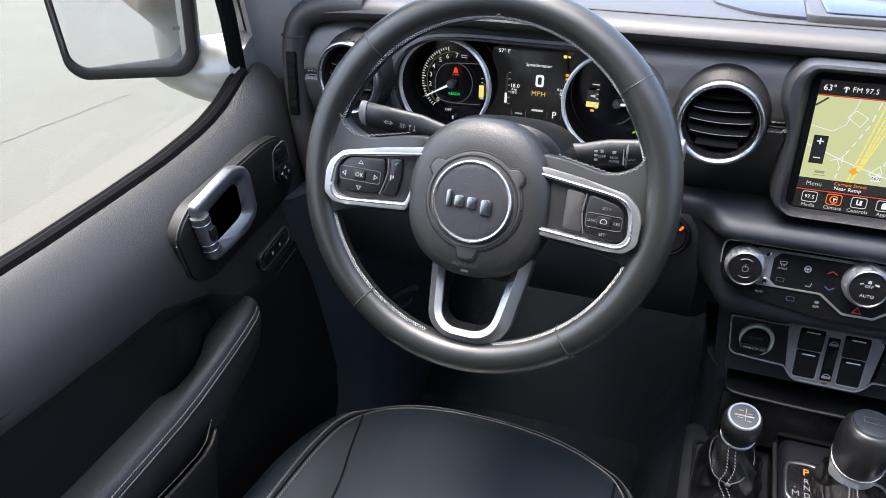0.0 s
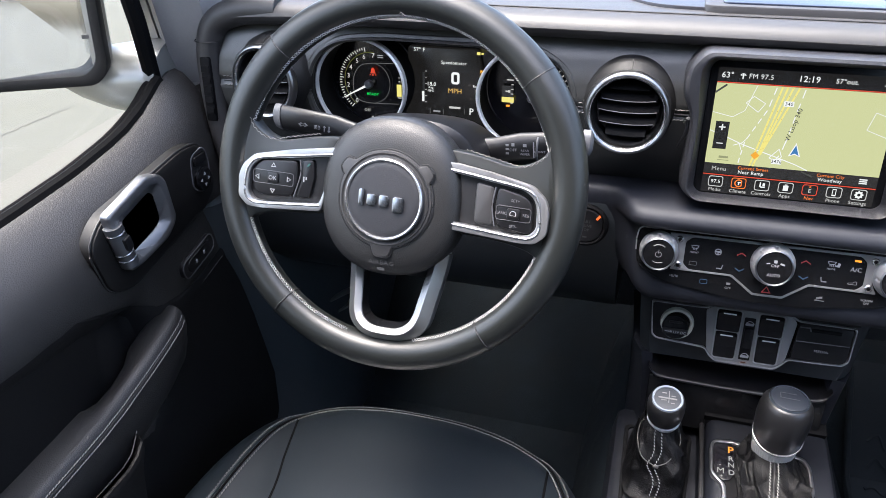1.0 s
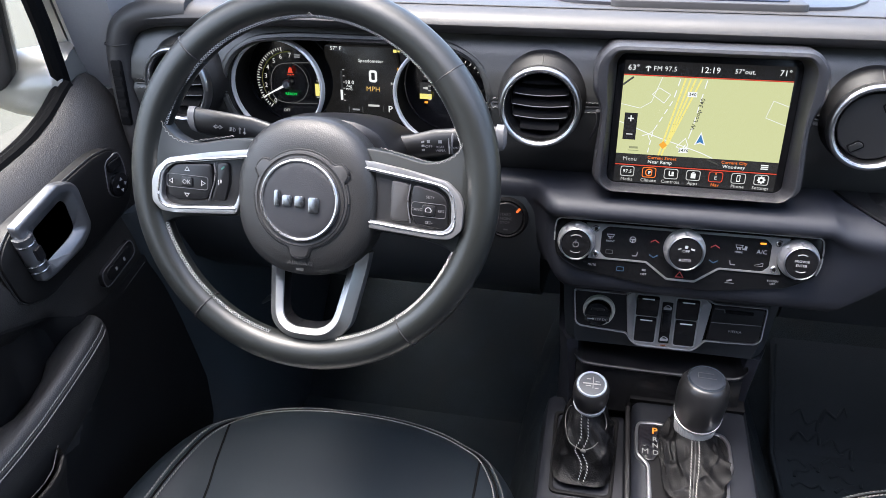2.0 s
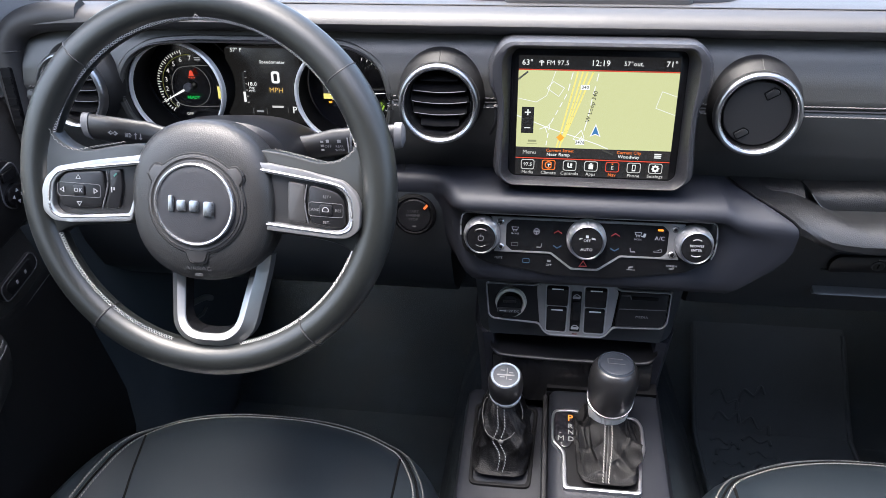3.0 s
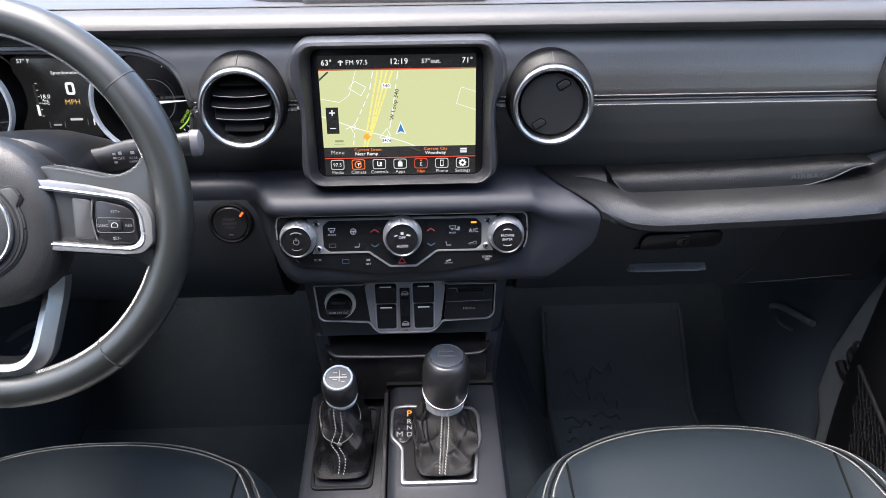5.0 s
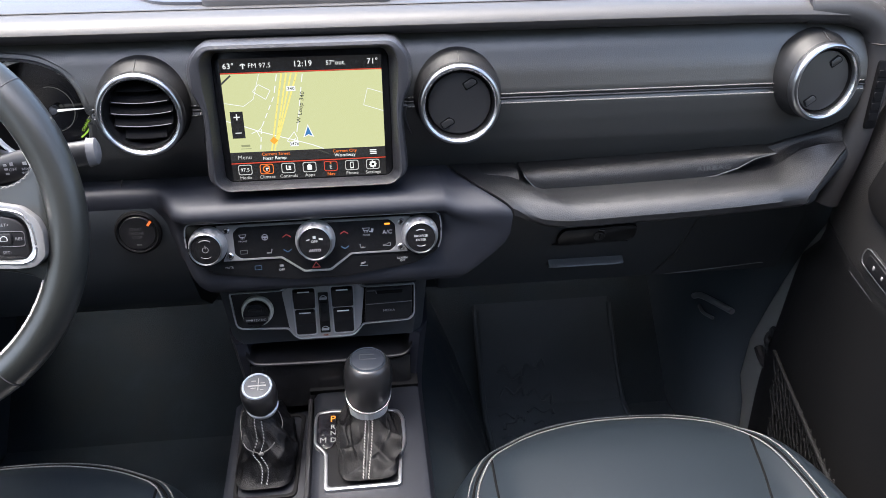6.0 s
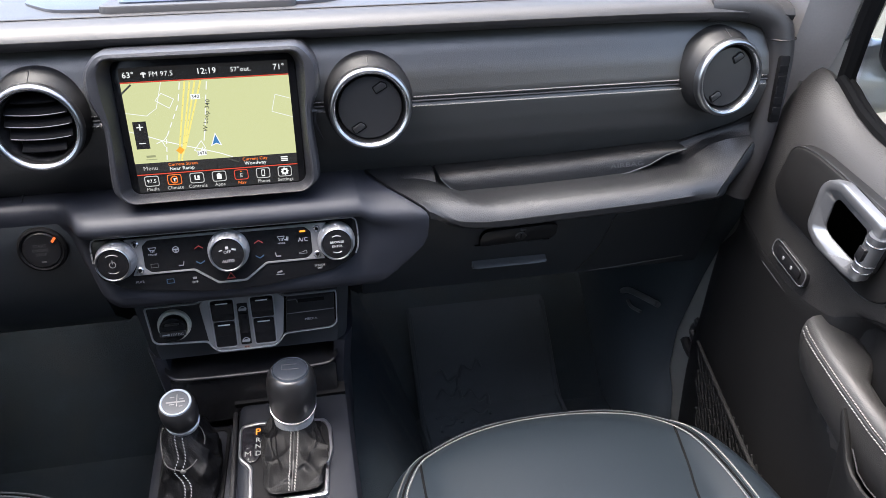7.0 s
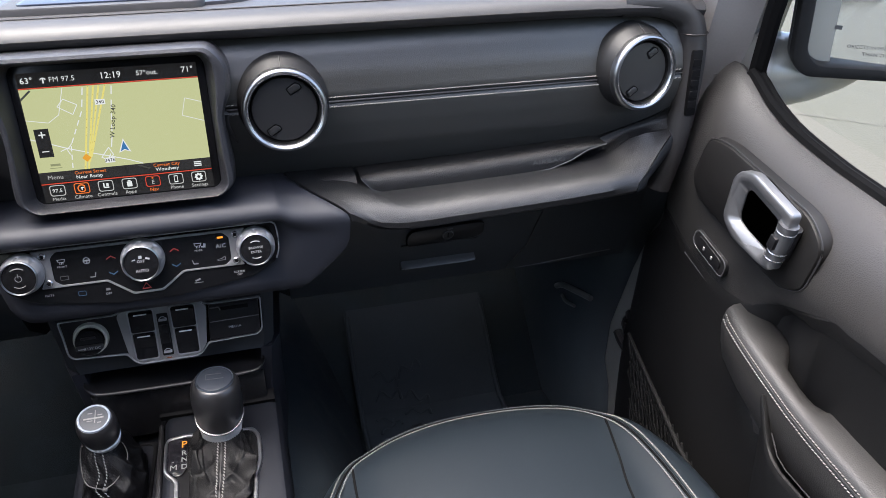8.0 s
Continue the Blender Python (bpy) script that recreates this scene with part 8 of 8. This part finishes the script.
    return d


def handle_loop(s):
    """The silver loop of the inside handle."""
    out = [(-0.2250, 1.2665), (-0.1576, 1.2862), (-0.1363, 1.2820), (-0.1255, 1.2727), (-0.1165, 1.2256), (-0.1195, 1.2175), (-0.1342, 1.2055), (-0.1850, 1.1960), (-0.2030, 1.1950), (-0.2090, 1.2030)]
    inn = [(-0.1960, 1.2495), (-0.1480, 1.2640), (-0.1404, 1.2590), (-0.1350, 1.2302), (-0.1380, 1.2234), (-0.1500, 1.2185), (-0.1860, 1.2095), (-0.1880, 1.2120), (-0.1900, 1.2190), (-0.1945, 1.2400)]
    rows = []
    for (ya, za), (yb, zb) in zip(rounded(out, 0.005, 4), rounded(inn, 0.005, 4)):
        # a narrow front face whose inner side falls away towards the opening
        rows.append([(ya + (yb - ya) * k, dep, za + (zb - za) * k) for k, dep in ((0.0, 0.0110), (0.0, 0.0024), (0.05, 0.0008), (0.14, 0.0), (0.42, 0.0004), (0.50, 0.0012), (0.92, 0.0080), (1.0, 0.0092), (1.0, 0.0110))])
    b = loft(rows, loop=True)
    return put(put(b, Matrix(((0, s, 0, 0), (1, 0, 0, 0), (0, 0, 1, 0), (0, 0, 0, 1)))), Matrix.Translation((s * (0.6235 if s > 0 else 0.6355), 0, 0)))


M_INSERT = material("smooth_insert_plastic", (0.007, 0.007, 0.0073), 0.5, grain=500, bump=0.2, cells=True, vary=0.12, spec=0.2)
M_RUBBERSEAL = material("black_rubber_seal", (0.0045, 0.0045, 0.0047), 0.8, spec=0.04)
M_SEALGREY = material("sill_grey", (0.07, 0.07, 0.07), 0.5)
M_BEZEL = material("handle_bezel_plastic", (0.008, 0.0077, 0.0076), 0.5, grain=1500, bump=0.05, spec=0.25)
M_PIVOT = material("pivot_grey_metal", (0.16, 0.165, 0.175), 0.35, metal=0.8)
door(-1, "door_left", "driver's door with black grained panel, silver handle and stitched armrest", Matrix.Translation((-0.014, 0, 0)))
door(1, "door_right", "passenger door with black grained panel, silver handle and stitched armrest")


def map_net():
    n = thing("door_net_pocket", "stretched black net pocket on the passenger door", "net pocket")
    a, b, c, e = Vector((0.652, 0.100, 0.925)), Vector((0.643, -0.26, 0.792)), Vector((0.652, 0.045, 0.68)), Vector((0.643, -0.26, 0.66))
    part("hem", tube([tuple(a), tuple(a.lerp(b, 0.5) + Vector((-0.004, 0, -0.006))), tuple(b)], 0.0030, 8), M_NET, n)
    cords = []
    for i in range(-8, 30):
        for k in (1, -1):
            pts = []
            for j in range(13):
                v = j / 12
                u = (i + (v * 8 if k > 0 else 8 - v * 8)) / 26
                if 0 <= u <= 1:
                    p = a.lerp(b, u).lerp(c.lerp(e, u), v)
                    pts.append((p.x - 0.002 * (j % 2), p.y, p.z))
            if len(pts) > 2:
                cords.append(tube(pts, 0.0012, 5))
    part("mesh", merged(*cords), M_NET, n, "knotted elastic cords", kind="stuff")


map_net()


def door_strap():
    t = thing("door_check_strap", "black door check strap and cable hooked to the painted pillar", "strap")
    part("hook", put(lathe([(0.008, 0.0), (0.0095, 0.004), (0.007, 0.008), (0.0, 0.009)], 20), Matrix.Translation((0.700, 0.178, 0.905)) @ pose(0, 0, 0, 0, -90, 0)), M_BLACK, t)
    part("strap", tube(curve_points([(0.699, 0.180, 0.905), (0.693, 0.185, 0.885), (0.690, 0.150, 0.872), (0.692, 0.10, 0.860)], 8), 0.006, 8), M_BLACK, t)
    part("cable", tube(curve_points([(0.690, 0.20, 0.860), (0.688, 0.17, 0.850), (0.690, 0.10, 0.848)], 8), 0.008, 8), M_BLACK, t)


door_strap()


# ---- outside mirrors ----
def outside_mirror(s, name, label):
    a = Vector((s * 0.7580, -0.052, 0))
    b = Vector((s * 0.8860, -0.128, 0))
    way = (b - a).normalized()
    ang = math.degrees(math.atan2(way.y, way.x))
    m = Matrix.Translation((a.x, a.y, 1.364)) @ pose(0, 0, 0, 0, 0, ang if s > 0 else ang + 180)
    k = thing(name, label, "side mirror", "outside mirrors", m)
    L = 0.140
    d = 1 if s > 0 else -1
    i0 = 0.004 if s < 0 else -0.020   # the inner edge
    out = rounded([(d * x, z) for x, z in ((i0 - 0.004, 0.006), (i0 + 0.012, -0.010), (L * 0.94, -0.012), (L + 0.008, 0.002), (L + 0.026, 0.16), (L + 0.012, 0.19), (i0 + 0.014, 0.195), (i0 - 0.006, 0.18))][::d], 0.020, 5)
    inn = [(d * 0.5 * L + (x - d * 0.5 * L) * 0.87 + d * 0.003, 0.094 + (z - 0.094) * 0.87) for x, z in out]
    part("frame", plate(out, -0.010, 0.018, 0.007, inn), M_MIRRORFRAME, k, "black plastic mirror frame")
    part("glass", plate([(d * 0.5 * L + (x - d * 0.5 * L) * 1.01, 0.092 + (z - 0.092) * 1.01) for x, z in inn], 0.004, 0.008), M_MIRROR, k, "mirror glass")
    glass = k.children[-1]
    glass.matrix_basis = pose(d * 0.084, 0.006, 0.092, 0, 0, -d * 13) @ pose(-d * 0.084, -0.006, -0.092)
    rows = [[(d * 0.5 * L + (x - d * 0.5 * L) * f, y, 0.092 + (z - 0.092) * f) for x, z in out] for y, f in ((0.0185, 1.0), (0.045, 0.99), (0.075, 0.93), (0.095, 0.80), (0.105, 0.55))]
    part("shell", loft(rows), M_PAINT, k, "pale silver painted mirror shell")
    part("shell_band", loft([[(d * 0.5 * L + (x - d * 0.5 * L) * f, y, 0.092 + (z - 0.092) * f) for x, z in out] for y, f in ((0.0182, 1.004), (0.034, 1.006))], caps=False), M_BLACK, k)
    rows = []
    for x, cy, cz, ry, rz in ((0.728, 0.045, 1.345, 0.062, 0.050), (0.742, 0.040, 1.345, 0.062, 0.048), (0.765, 0.022, 1.345, 0.060, 0.046), (0.79, 0.006, 1.348, 0.054, 0.040), (0.82, -0.008, 1.352, 0.044, 0.030), (0.845, -0.02, 1.356, 0.030, 0.018), (0.855, -0.024, 1.358, 0.014, 0.008)):
        rows.append([(s * x, cy + ry * math.cos(a), cz + rz * math.sin(a)) for a in (2 * math.pi * i / 28 for i in range(28))])
    part("foot", put(loft(rows), m.inverted()), M_PAINT, k, "painted mirror foot")
    if s > 0:
        for j, w in enumerate(("OBJECTS IN MIRROR ARE CLOSER", "THAN THEY APPEAR")):
            part("lettering", words(w, 0.0058, facing(0.078, 0.0034, 0.022 - 0.0075 * j), squeeze=0.95), M_DIMINK, glass)
    part("heater_mark", put(bars([(0, 0, 0.008, 0.0045)], Matrix.Identity(4)), facing(d * 0.022, 0.0034, 0.042)), M_DIMINK, glass)
    return k


M_MIRRORFRAME = material("mirror_frame_plastic", (0.0065, 0.0065, 0.007), 0.6, grain=800, bump=0.2, cells=True, spec=0.12)
outside_mirror(-1, "outside_mirror", "door mirror with black frame and pale shell, reflecting the lot")
outside_mirror(1, "outside_mirror", "door mirror with black frame and printed warning on its glass")


# ---- footwells ----
def floor_mat():
    cx = 0.405
    t = thing("floor_mat", "black rubber floor mat with chunky tyre-tread ribs", "floor mat")
    rise = ((0.00, 0.606), (0.36, 0.606), (0.40, 0.612), (0.50, 0.722), (0.55, 0.780))

    def top(y):
        return float(np.interp(y, [q[0] for q in rise], [q[1] for q in rise])) + 0.006
    rows = [[(cx - 0.145, y, top(y) - 0.008), (cx - 0.140, y, top(y)), (cx + 0.140, y, top(y)), (cx + 0.145, y, top(y) - 0.008)] for y in np.linspace(0.0, 0.54, 28)]
    part("sheet", loft(rows), M_RUBBER, t)
    for k in (-1, 1):
        part("lip", tube([(cx + k * 0.140, y, top(y) + 0.003) for y in np.linspace(0.01, 0.53, 16)], 0.005, 8), M_RUBBER, t)
    rnd = random.Random(5)
    for i in range(11):   # short hooked tread ribs beside the tunnel
        for j in range(2):
            x, y = cx - 0.112 + 0.060 * j + rnd.uniform(-0.006, 0.006), 0.12 + 0.032 * i + rnd.uniform(-0.006, 0.006)
            a0 = rnd.uniform(-0.5, 0.5)
            hook = curve_points([(0.0, 0.0, 0), (0.012, 0.012 + 0.004 * rnd.random(), 0), (0.030, 0.006, 0), (0.044, 0.018, 0), (0.050, 0.006, 0)], 4)
            pts = [(x + p.x * math.cos(a0) - p.y * math.sin(a0), y + p.x * math.sin(a0) + p.y * math.cos(a0)) for p in hook]
            part("tread_rib", tube([(a, b, top(b) + 0.0008) for a, b in pts], 0.0034, 6, flat=0.8), M_RUBBER, t)


floor_mat()
